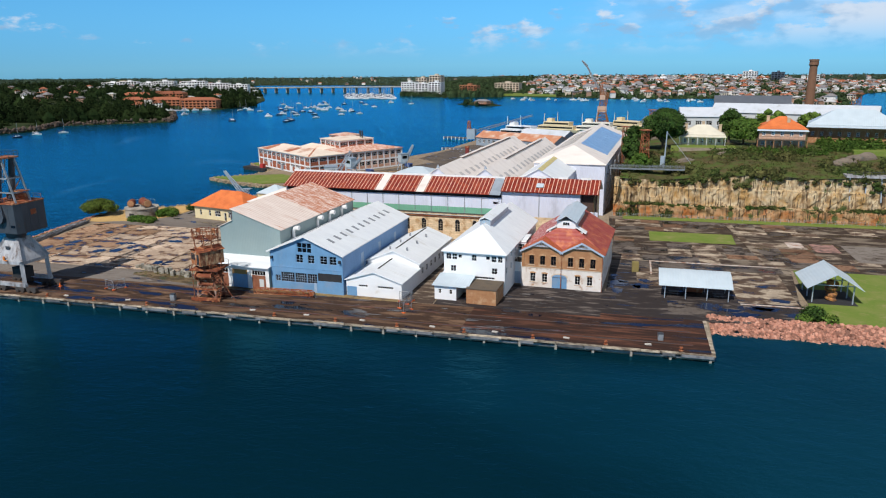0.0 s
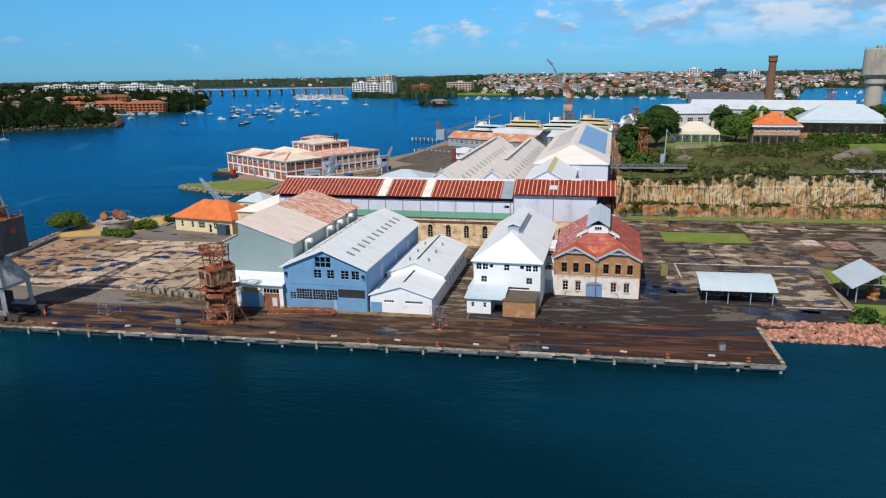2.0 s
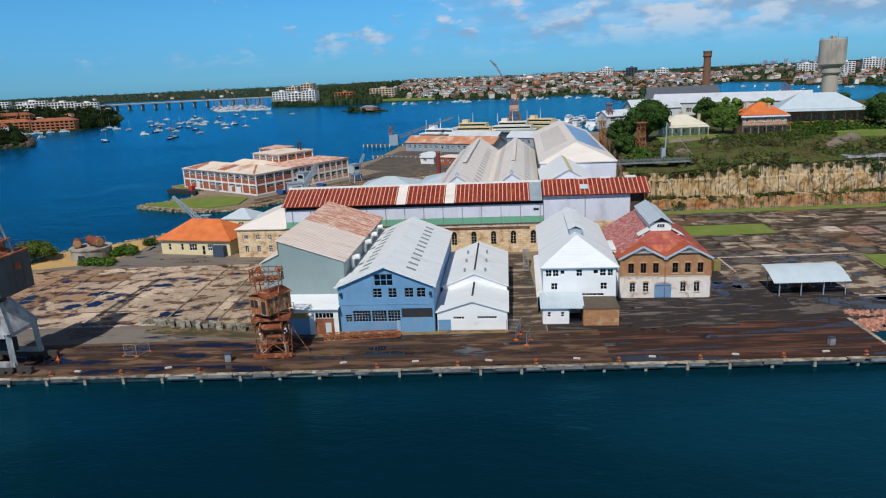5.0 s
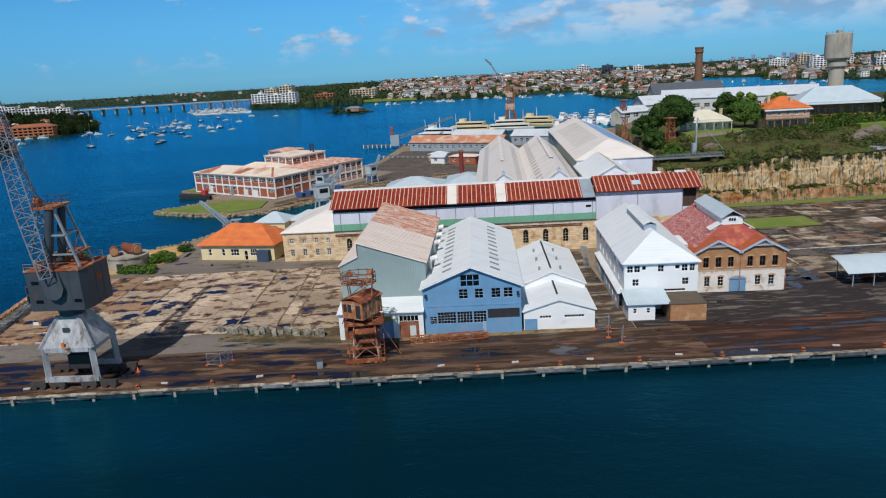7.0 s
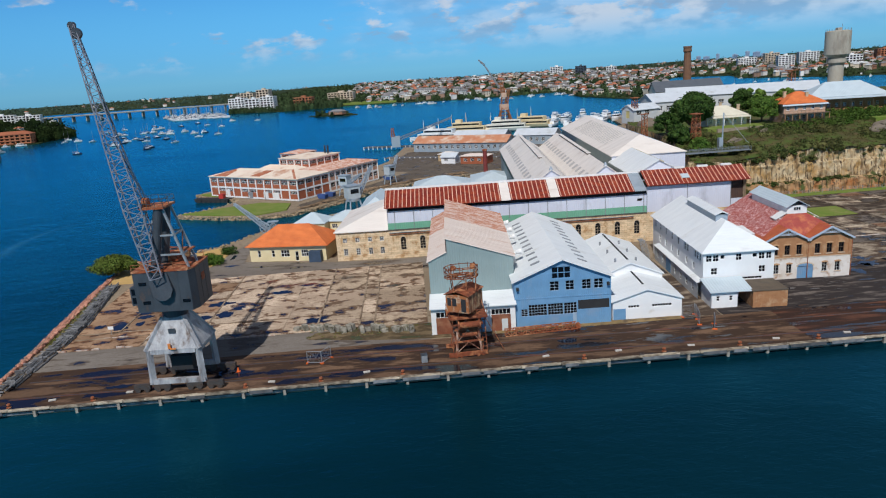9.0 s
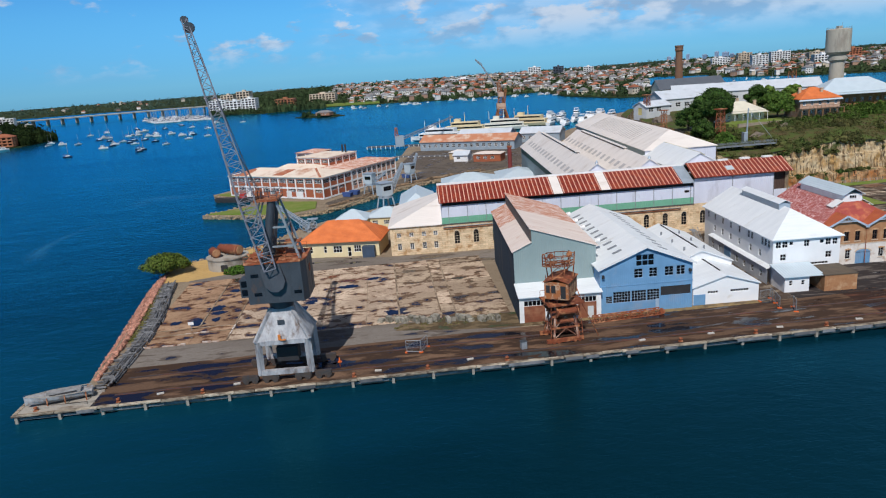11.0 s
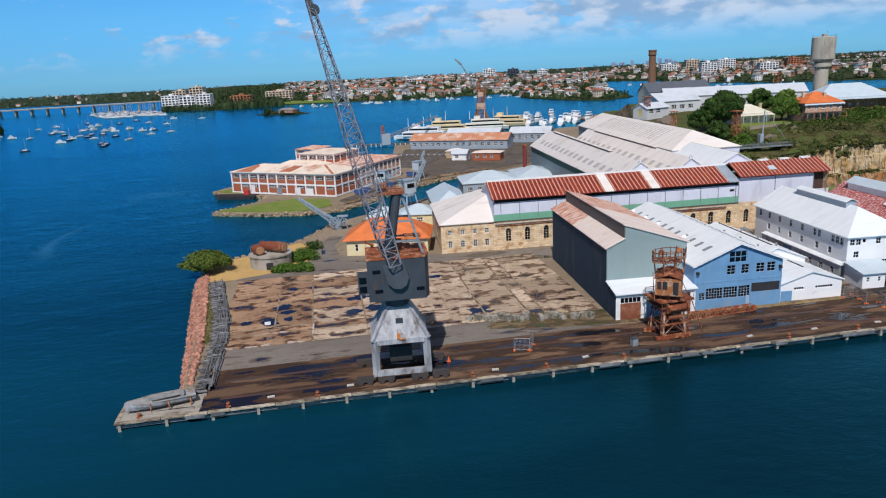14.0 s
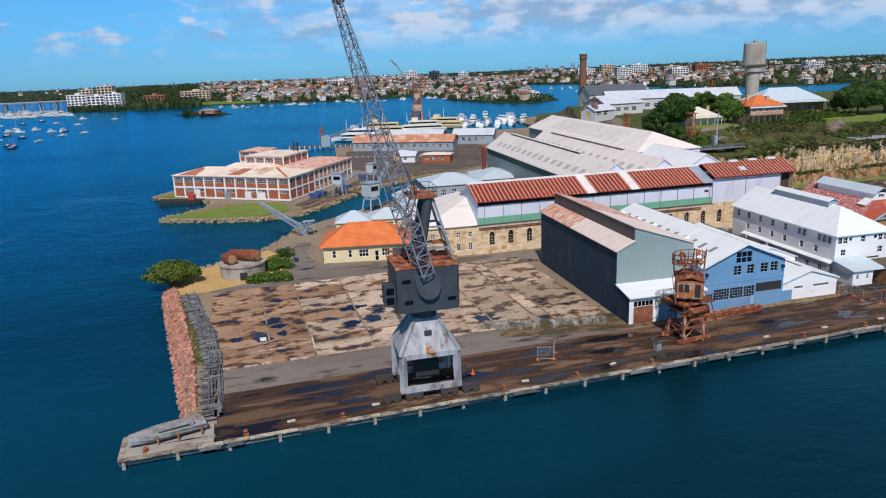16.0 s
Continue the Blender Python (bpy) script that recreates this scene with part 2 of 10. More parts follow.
BLUE_SIDE = mat("blue_corrugated_side", (0.155, 0.29, 0.50), (0.12, 0.24, 0.42), 0.6, scale=0.35, ribs=("Y", 0.35), rib_depth=0.012)
GREEN_WALL = mat("grey_green_cladding", (0.26, 0.33, 0.33), (0.22, 0.29, 0.29), 0.6, scale=0.2, ribs=("X", 0.4), rib_depth=0.01)
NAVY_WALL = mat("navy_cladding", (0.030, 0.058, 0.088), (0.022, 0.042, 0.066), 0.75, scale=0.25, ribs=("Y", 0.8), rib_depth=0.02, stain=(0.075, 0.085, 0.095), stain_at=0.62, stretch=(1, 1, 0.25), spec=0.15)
RUST_ROOF = mat("rusted_corrugated_roof", (0.76, 0.66, 0.59), (0.66, 0.54, 0.47), 0.7, scale=0.5, ribs=("Y", 0.9), rib_depth=0.04, stain=(0.52, 0.27, 0.16), stain_at=0.66, stain_scale=0.6, stretch=(0.18, 1.8, 1))
RED_RUST_ROOF = mat("red_rusted_roof", (0.56, 0.25, 0.15), (0.44, 0.15, 0.07), 0.7, scale=0.8, ribs=("Y", 0.9), rib_depth=0.04, stain=(0.74, 0.60, 0.52), stain_at=0.52, stain_scale=1.1, stretch=(0.35, 1.8, 1), soft=0.06)
RED_ROOF = mat("dark_red_sheet_roof", (0.24, 0.026, 0.012), (0.13, 0.014, 0.008), 0.6, scale=0.8, stain=(0.31, 0.055, 0.02), stain_at=0.57, stain_scale=0.6)
RIB = mat("pale_cream_roof_rib", (0.70, 0.46, 0.36), (0.50, 0.25, 0.17), 0.6)
LILAC = mat("pale_lilac_sheet_wall", (0.63, 0.66, 0.76), (0.56, 0.59, 0.69), 0.6, scale=0.3, ribs=("X", 0.5), rib_depth=0.012, stain=(0.44, 0.46, 0.53), stain_at=0.62, stretch=(1, 1, 0.35))
GREEN_BAND = mat("green_painted_sheet", (0.14, 0.36, 0.24), (0.17, 0.40, 0.28), 0.6, ribs=("X", 0.5), rib_depth=0.015)
DARK = mat("dark_void", (0.02, 0.02, 0.022), (0.03, 0.03, 0.032), 0.8)
SANDSTONE = mat("sandstone_blocks", (0.52, 0.38, 0.22), (0.44, 0.30, 0.16), 0.8, scale=0.5, fine=6, bump=0.4, random=0.16, stain=(0.60, 0.50, 0.36), stain_at=0.6)
MORTAR = mat("sandstone_wall", (0.72, 0.59, 0.41), (0.58, 0.42, 0.25), 0.9, scale=0.5, bump=0.4, stain=(0.42, 0.25, 0.12), stain_at=0.58, stain_scale=0.5, soft=0.05, courses=(1.3, 0.5))
BRICK = mat("brown_red_brick", (0.40, 0.205, 0.095), (0.30, 0.135, 0.06), 0.8, scale=0.9, fine=14, bump=0.3, stain=(0.47, 0.30, 0.17), stain_at=0.59, stain_scale=0.6)
RED_BRICK = mat("orange_red_brick", (0.36, 0.11, 0.05), (0.29, 0.085, 0.04), 0.8, scale=0.5, fine=8, bump=0.2)
PALE_BRICK = mat("peeling_white_brick", (0.74, 0.70, 0.66), (0.60, 0.53, 0.46), 0.8, scale=0.5, fine=7, bump=0.3, stain=(0.42, 0.26, 0.16), stain_at=0.61, stain_scale=0.7, soft=0.05)
RED_TILE = mat("crimson_sheet_roof", (0.34, 0.060, 0.045), (0.25, 0.038, 0.030), 0.6, scale=0.6, ribs=("Y", 0.6), rib_depth=0.03, stain=(0.46, 0.14, 0.06), stain_at=0.56, stain_scale=0.5)
MOTTLED_RED = mat("mottled_pink_red_roof", (0.38, 0.085, 0.065), (0.28, 0.05, 0.045), 0.65, scale=0.6, ribs=("Y", 0.6), rib_depth=0.03, stain=(0.66, 0.47, 0.46), stain_at=0.54, stain_scale=2.2, soft=0.04, stretch=(0.8, 1.3, 1))
ORANGE_TILE = mat("orange_tile_roof", (0.70, 0.19, 0.05), (0.52, 0.125, 0.032), 0.7, scale=0.4, fine=5, ribs=("Z", 0.22), rib_depth=0.03)
CREAM_WALL = mat("cream_rendered_wall", (0.72, 0.62, 0.38), (0.64, 0.54, 0.32), 0.7, scale=0.4)
GREY_ROOF = mat("pale_blue_grey_roof", (0.50, 0.58, 0.63), (0.44, 0.52, 0.57), 0.45, scale=0.4, ribs=("X", 0.5), rib_depth=0.015)
ZINC = mat("zinc_sheet", (0.40, 0.46, 0.52), (0.30, 0.36, 0.42), 0.45, metal=0.3, scale=0.5)
RUST = mat("rusted_steel", (0.31, 0.080, 0.026), (0.12, 0.034, 0.016), 0.85, scale=0.9, fine=12, bump=0.4, stain=(0.50, 0.24, 0.12), stain_at=0.56, stain_scale=0.9)
CRANE_GREY = mat("dark_grey_crane_paint", (0.056, 0.064, 0.076), (0.032, 0.037, 0.045), 0.5, scale=0.6, stain=(0.12, 0.07, 0.048), stain_at=0.67, stain_scale=0.6, stretch=(1, 1, 0.4))
CRANE_PALE = mat("weathered_grey_crane_paint", (0.46, 0.46, 0.47), (0.20, 0.20, 0.215), 0.6, scale=0.9, stain=(0.12, 0.085, 0.07), stain_at=0.60, stain_scale=0.7, stretch=(1, 1, 0.35))
STEEL = mat("galvanised_grey_steel", (0.30, 0.32, 0.34), (0.2, 0.215, 0.23), 0.5, metal=0.2, scale=0.8)
CONCRETE = mat("weathered_concrete", (0.38, 0.35, 0.30), (0.28, 0.25, 0.21), 0.85, scale=0.3, bump=0.3, stain=(0.15, 0.11, 0.08), stain_at=0.6)
PALE_CONCRETE = mat("pale_concrete", (0.50, 0.47, 0.41), (0.40, 0.37, 0.32), 0.85, scale=0.25, bump=0.2)
TIMBER = mat("grey_weathered_timber", (0.185, 0.187, 0.195), (0.065, 0.066, 0.07), 0.85, scale=1.0, fine=10, bump=0.4, random=0.45)
GRASS = mat("mown_grass", (0.12, 0.19, 0.030), (0.19, 0.215, 0.060), 0.9, scale=0.18, fine=3, bump=0.5, spec=0.1, stain=(0.25, 0.23, 0.10), stain_at=0.64, stain_scale=0.3)
SCRUB = mat("scrub_ground", (0.042, 0.052, 0.018), (0.12, 0.085, 0.045), 0.95, scale=0.22, fine=1.5, bump=0.6, spec=0.1, stain=(0.065, 0.10, 0.022), stain_at=0.52, stain_scale=0.16)
LEAF = mat("green_leaves", (0.020, 0.050, 0.008), (0.042, 0.078, 0.014), 0.7, scale=0.3, fine=1.2, bump=0.0, island=0.55, spec=0.15)
LEAF_LIGHT = mat("light_green_leaves", (0.075, 0.14, 0.02), (0.11, 0.165, 0.03), 0.7, scale=0.3, fine=1.2, bump=0.0, island=0.45, spec=0.15)
FAR_LEAF = mat("far_foliage", (0.020, 0.040, 0.017), (0.052, 0.072, 0.030), 0.85, scale=0.02, fine=0.2, bump=0.0, island=0.55, spec=0.05)
FAR_GROUND = mat("wooded_far_ground", (0.022, 0.036, 0.015), (0.045, 0.055, 0.024), 0.95, scale=0.012, fine=0.09, bump=0.0, stain=(0.10, 0.09, 0.055), stain_at=0.70, stain_scale=0.03, spec=0.05)
BARK = mat("bark", (0.12, 0.09, 0.065), None, 0.9, scale=1.5)
def cliff_mat():
    """Quarried stone: cream above, rusty orange in the lower bed, dark seeps running down."""
    m = bpy.data.materials.new("sandstone_cliff")
    m.use_nodes = True
    nt = m.node_tree
    N, L = nt.nodes.new, nt.links.new
    p = nt.nodes["Principled BSDF"]
    p.inputs["Roughness"].default_value, p.inputs["Specular IOR Level"].default_value = 0.9, 0.15
    ge = N("ShaderNodeNewGeometry")

    def noise_at(s, d, stretch, shift=0.0, rough=0.62):
        mp, n = N("ShaderNodeMapping"), N("ShaderNodeTexNoise")
        mp.inputs["Scale"].default_value, mp.inputs["Location"].default_value = stretch, (shift, shift, shift)
        L(ge.outputs["Position"], mp.inputs["Vector"])
        n.inputs["Scale"].default_value, n.inputs["Detail"].default_value, n.inputs["Roughness"].default_value = s, d, rough
        L(mp.outputs[0], n.inputs["Vector"])
        return n.outputs["Fac"]

    def ramp(v, a, b):
        r = N("ShaderNodeMapRange")
        r.inputs["From Min"].default_value, r.inputs["From Max"].default_value = a, b
        L(v, r.inputs["Value"])
        return r.outputs[0]

    def mix(f, a, b):
        x = N("ShaderNodeMix")
        x.data_type = "RGBA"
        for key, v in (("A", a), ("B", b)):
            if isinstance(v, tuple):
                x.inputs[key].default_value = (*v, 1)
            else:
                L(v, x.inputs[key])
        L(f, x.inputs["Factor"])
        return x.outputs["Result"]

    sp = N("ShaderNodeSeparateXYZ")
    L(ge.outputs["Position"], sp.inputs[0])
    wob = N("ShaderNodeMath")
    wob.operation = "MULTIPLY_ADD"
    wob.inputs[1].default_value = 3.0
    L(noise_at(0.25, 3, (1, 1, 0.3)), wob.inputs[0])
    L(sp.outputs["Z"], wob.inputs[2])
    cream = mix(ramp(noise_at(0.3, 6, (1, 1, 1), 5), 0.42, 0.62), (0.50, 0.40, 0.255), (0.38, 0.235, 0.092))
    lower = mix(ramp(noise_at(0.3, 6, (1, 1, 1), 25), 0.40, 0.62), (0.40, 0.26, 0.14), (0.35, 0.13, 0.04))
    c = mix(ramp(wob.outputs[0], 4.4, 5.4), lower, cream)
    c = mix(ramp(noise_at(0.55, 7, (1.6, 1, 0.16), 11), 0.50, 0.64), c, (0.17, 0.11, 0.058))
    c = mix(ramp(noise_at(1.1, 6, (2.2, 1, 0.11), 41), 0.55, 0.61), c, (0.055, 0.040, 0.028))
    c = mix(ramp(noise_at(0.22, 7, (1, 1, 0.8), 61), 0.56, 0.62), c, (0.075, 0.09, 0.028))
    L(c, p.inputs["Base Color"])
    b = N("ShaderNodeBump")
    b.inputs["Strength"].default_value, b.inputs["Distance"].default_value = 1.0, 0.25
    L(noise_at(0.9, 6, (1, 1, 0.6), 3, 0.7), b.inputs["Height"])
    L(b.outputs[0], p.inputs["Normal"])
    return m


CLIFF = cliff_mat()
ROCK = mat("pink_granite_boulders", (0.46, 0.235, 0.165), (0.25, 0.105, 0.070), 0.9, scale=1.2, fine=6, bump=0.7, island=0.5)


# ---- builders ----
def part(name, bm, material, parent=None, label=""):
    me = bpy.data.meshes.new(name)
    if len(bm.verts) < 3000:
        bmesh.ops.remove_doubles(bm, verts=bm.verts, dist=0.0004)
    bmesh.ops.recalc_face_normals(bm, faces=bm.faces)
    bm.to_mesh(me)
    bm.free()
    me.materials.append(material)
    ob = new(name, me)
    ob.parent = parent
    return tagged(ob, label)


def shared(name, me, parent, m=None, label=""):
    ob = new(name, me)
    ob.parent = parent
    if m is not None:
        ob.matrix_basis = m
    return tagged(ob, label)


def thing(name, label, category, x=0, y=0, z=0, rz=0, group="", kind=""):
    ob = new(name)
    ob.empty_display_size = 0.5
    ob.matrix_basis = pose(x, y, z, 0, 0, rz)
    return tagged(ob, label, category, group, kind)


def box(bm, x0, x1, y0, y1, z0, z1):
    v = [bm.verts.new((x, y, z)) for z in (z0, z1) for x, y in ((x0, y0), (x1, y0), (x1, y1), (x0, y1))]
    for i in ((3, 2, 1, 0), (4, 5, 6, 7), (0, 1, 5, 4), (1, 2, 6, 5), (2, 3, 7, 6), (3, 0, 4, 7)):
        bm.faces.new([v[k] for k in i])
    return bm


def prism(bm, pts, d):
    """A slab: the polygon pts and the same moved by d."""
    d = Vector(d)
    a = [bm.verts.new(p) for p in pts]
    b = [bm.verts.new(Vector(p) + d) for p in pts]
    bm.faces.new(a[::-1])
    bm.faces.new(b)
    n = len(pts)
    for i in range(n):
        bm.faces.new((a[i], a[(i + 1) % n], b[(i + 1) % n], b[i]))
    return bm


def beam(bm, a, b, w, h=None):
    a, b = Vector(a), Vector(b)
    h = h or w
    d = (b - a).normalized()
    s = d.cross(Vector((0, 0, 1)))
    s = s.normalized() if s.length > 0.01 else Vector((1, 0, 0))
    u = s.cross(d)
    q = [a + s * i * w / 2 + u * j * h / 2 for i, j in ((-1, -1), (1, -1), (1, 1), (-1, 1))]
    return prism(bm, q, b - a)


def tube(bm, a, b, r, n=10, r2=None):
    a, b = Vector(a), Vector(b)
    d = (b - a).normalized()
    s = d.cross(Vector((0, 0, 1)))
    s = s.normalized() if s.length > 0.01 else Vector((1, 0, 0))
    u = s.cross(d)
    r2 = r if r2 is None else r2
    A = [bm.verts.new(a + r * (s * math.cos(k * 2 * math.pi / n) + u * math.sin(k * 2 * math.pi / n))) for k in range(n)]
    C = [bm.verts.new(b + r2 * (s * math.cos(k * 2 * math.pi / n) + u * math.sin(k * 2 * math.pi / n))) for k in range(n)]
    bm.faces.new(A[::-1])
    bm.faces.new(C)
    for k in range(n):
        bm.faces.new((A[k], A[(k + 1) % n], C[(k + 1) % n], C[k]))
    return bm


def BM():
    return bmesh.new()


def clip(poly, planes):
    """A 2D polygon cut to half planes a*u + b*v <= c."""
    for a, b, c in planes:
        out = []
        for i, p in enumerate(poly):
            q = poly[(i + 1) % len(poly)]
            dp, dq = a * p[0] + b * p[1] - c, a * q[0] + b * q[1] - c
            if dp <= 0:
                out.append(p)
            if (dp < 0 < dq) or (dq < 0 < dp):
                k = dp / (dp - dq)
                out.append((p[0] + k * (q[0] - p[0]), p[1] + k * (q[1] - p[1])))
        poly = out
        if len(poly) < 3:
            return []
    return poly


def wall(bm, u0, u1, z0, z1, holes=(), at=lambda u, d, z: (u, d, z), planes=(), depth=0.25):
    """A wall with openings (ua, ub, za, zb) through it; at() lays (along, inwards, up) into the thing."""
    us = sorted({u0, u1, *[h[0] for h in holes], *[h[1] for h in holes]})
    zs = sorted({z0, z1, *[h[2] for h in holes], *[h[3] for h in holes]})
    for i in range(len(us) - 1):
        for j in range(len(zs) - 1):
            mu, mz = (us[i] + us[i + 1]) / 2, (zs[j] + zs[j + 1]) / 2
            if any(h[0] < mu < h[1] and h[2] < mz < h[3] for h in holes):
                continue
            c = clip([(us[i], zs[j]), (us[i + 1], zs[j]), (us[i + 1], zs[j + 1]), (us[i], zs[j + 1])], planes)
            if c:
                for d in (0, depth) if depth else (0,):
                    bm.faces.new([bm.verts.new(at(u, d, z)) for u, z in c])
    for a, b, c, d in holes:
        q = [(a, c), (b, c), (b, d), (a, d)]
        for k in range(4):
            p, r = q[k], q[(k + 1) % 4]
            bm.faces.new([bm.verts.new(at(*w)) for w in ((p[0], 0, p[1]), (r[0], 0, r[1]), (r[0], depth, r[1]), (p[0], depth, p[1]))])
    return bm


FRONT = lambda u, d, z: (u, d, z)


def right_side(w):
    return lambda u, d, z: (w - d, u, z)


def left_side(w=0.0):
    return lambda u, d, z: (w + d, u, z)


def back_side(dep):
    return lambda u, d, z: (u, dep - d, z)


WIN = {}


def window(parent, at, hole, nx, nz, frame_mat, bar=0.07, deep=0.12, name="window", arch=False):
    """A window in an opening: frame with bars, and one pane behind it."""
    a, b, c, d = hole
    w, h = b - a, d - c
    key = (round(w, 2), round(h, 2), nx, nz, frame_mat.name, bar)
    if key not in WIN:
        fb, gb = BM(), BM()
        xs = [bar / 2 + (w - bar) * i / nx for i in range(nx + 1)]
        zs = [bar / 2 + (h - bar) * i / nz for i in range(nz + 1)]
        lights = [(p + bar / 2, q - bar / 2, r + bar / 2, t - bar / 2) for p, q in zip(xs, xs[1:]) for r, t in zip(zs, zs[1:])]
        wall(fb, 0, w, 0, h, lights, FRONT, (), 0.06)
        bmesh.ops.remove_doubles(fb, verts=fb.verts, dist=0.0004)
        box(gb, bar, w - bar, 0.02, 0.035, bar, h - bar)
        fm, gm = bpy.data.meshes.new("frame"), bpy.data.meshes.new("pane")
        fb.to_mesh(fm)
        gb.to_mesh(gm)
        fm.materials.append(frame_mat)
        gm.materials.append(GLASS)
        WIN[key] = fm, gm
    fm, gm = WIN[key]
    o, e, k, up = (Vector(at(*q)) for q in ((a, deep, c), (a + 1, deep, c), (a, deep + 1, c), (a, deep, c + 1)))
    m = Matrix.Translation(o) @ Matrix(((e - o), (k - o), (up - o))).transposed().to_4x4()
    win = shared(name, fm, parent, m)
    shared("pane", gm, win)
    return win


def gable_roof(bm, x0, x1, y0, y1, eave, ridge, over=0.4, thick=0.18, rx=None, lift=0.0):
    """Two slopes with the ridge along y; lets the eaves overhang."""
    rx = (x0 + x1) / 2 if rx is None else rx
    for xe in (x0, x1):
        k = (ridge - eave) / abs(rx - xe)
        s = -1 if xe < rx else 1
        o = Vector((xe + s * over, 0, eave - k * over + lift))
        r = Vector((rx, 0, ridge + lift))
        pts = [(o.x, y0 - over, o.z), (r.x, y0 - over, r.z), (r.x, y1 + over, r.z), (o.x, y1 + over, o.z)]
        prism(bm, pts, (0, 0, thick))
    return bm


def gable_planes(x0, x1, eave, ridge, rx=None):
    rx = (x0 + x1) / 2 if rx is None else rx
    a, b = (ridge - eave) / (rx - x0), (ridge - eave) / (x1 - rx)
    return ((-a, 1, eave - a * x0), (b, 1, eave + b * x1))


def hip_roof(bm, x0, x1, y0, y1, eave, ridge, over=0.6, inset=None, thick=0.15, along="x"):
    x0, x1, y0, y1 = x0 - over, x1 + over, y0 - over, y1 + over
    if along == "x":
        n = inset or (y1 - y0) / 2
        ym = (y0 + y1) / 2
        r = [(x0 + n, ym, ridge), (x1 - n, ym, ridge)]
        faces = [[(x0, y0, eave), (x1, y0, eave), r[1], r[0]], [(x1, y1, eave), (x0, y1, eave), r[0], r[1]], [(x0, y1, eave), (x0, y0, eave), r[0]], [(x1, y0, eave), (x1, y1, eave), r[1]]]
    else:
        n = inset or (x1 - x0) / 2
        xm = (x0 + x1) / 2
        r = [(xm, y0 + n, ridge), (xm, y1 - n, ridge)]
        faces = [[(x0, y1, eave), (x0, y0, eave), r[0], r[1]], [(x1, y0, eave), (x1, y1, eave), r[1], r[0]], [(x0, y0, eave), (x1, y0, eave), r[0]], [(x1, y1, eave), (x0, y1, eave), r[1]]]
    for q in faces:
        prism(bm, q, (0, 0, thick))
    return bm


def lattice(bm, a, b, wa, wb, n, r, ha=None, hb=None, up=(0, 0, 1)):
    """A four-chord truss from a to b with zigzag bracing."""
    a, b = Vector(a), Vector(b)
    ha, hb = ha or wa, hb or wb
    d = (b - a).normalized()
    s = d.cross(Vector(up))
    s = s.normalized() if s.length > 0.05 else Vector((1, 0, 0))
    u = s.cross(d)
    rows = []
    for i in range(n + 1):
        k = i / n
        c, w, h = a + (b - a) * k, wa + (wb - wa) * k, ha + (hb - ha) * k
        rows.append([c + s * i2 * w / 2 + u * j2 * h / 2 for i2, j2 in ((-1, -1), (1, -1), (1, 1), (-1, 1))])
    for k in range(4):
        for i in range(n):
            beam(bm, rows[i][k], rows[i + 1][k], r * 1.5)
            q = (k + 1) % 4
            beam(bm, rows[i][k if i % 2 else q], rows[i + 1][q if i % 2 else k], r)
            beam(bm, rows[i][k], rows[i][q], r)
    return bm


# ---- the setting: water, island ground, quay ----
SEA = -1.25
bm = BM()
R = 2800
prism(bm, [(-R, -R, SEA), (R, -R, SEA), (R, R, SEA), (-R, R, SEA)], (0, 0, -0.5))
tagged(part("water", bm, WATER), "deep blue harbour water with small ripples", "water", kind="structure")


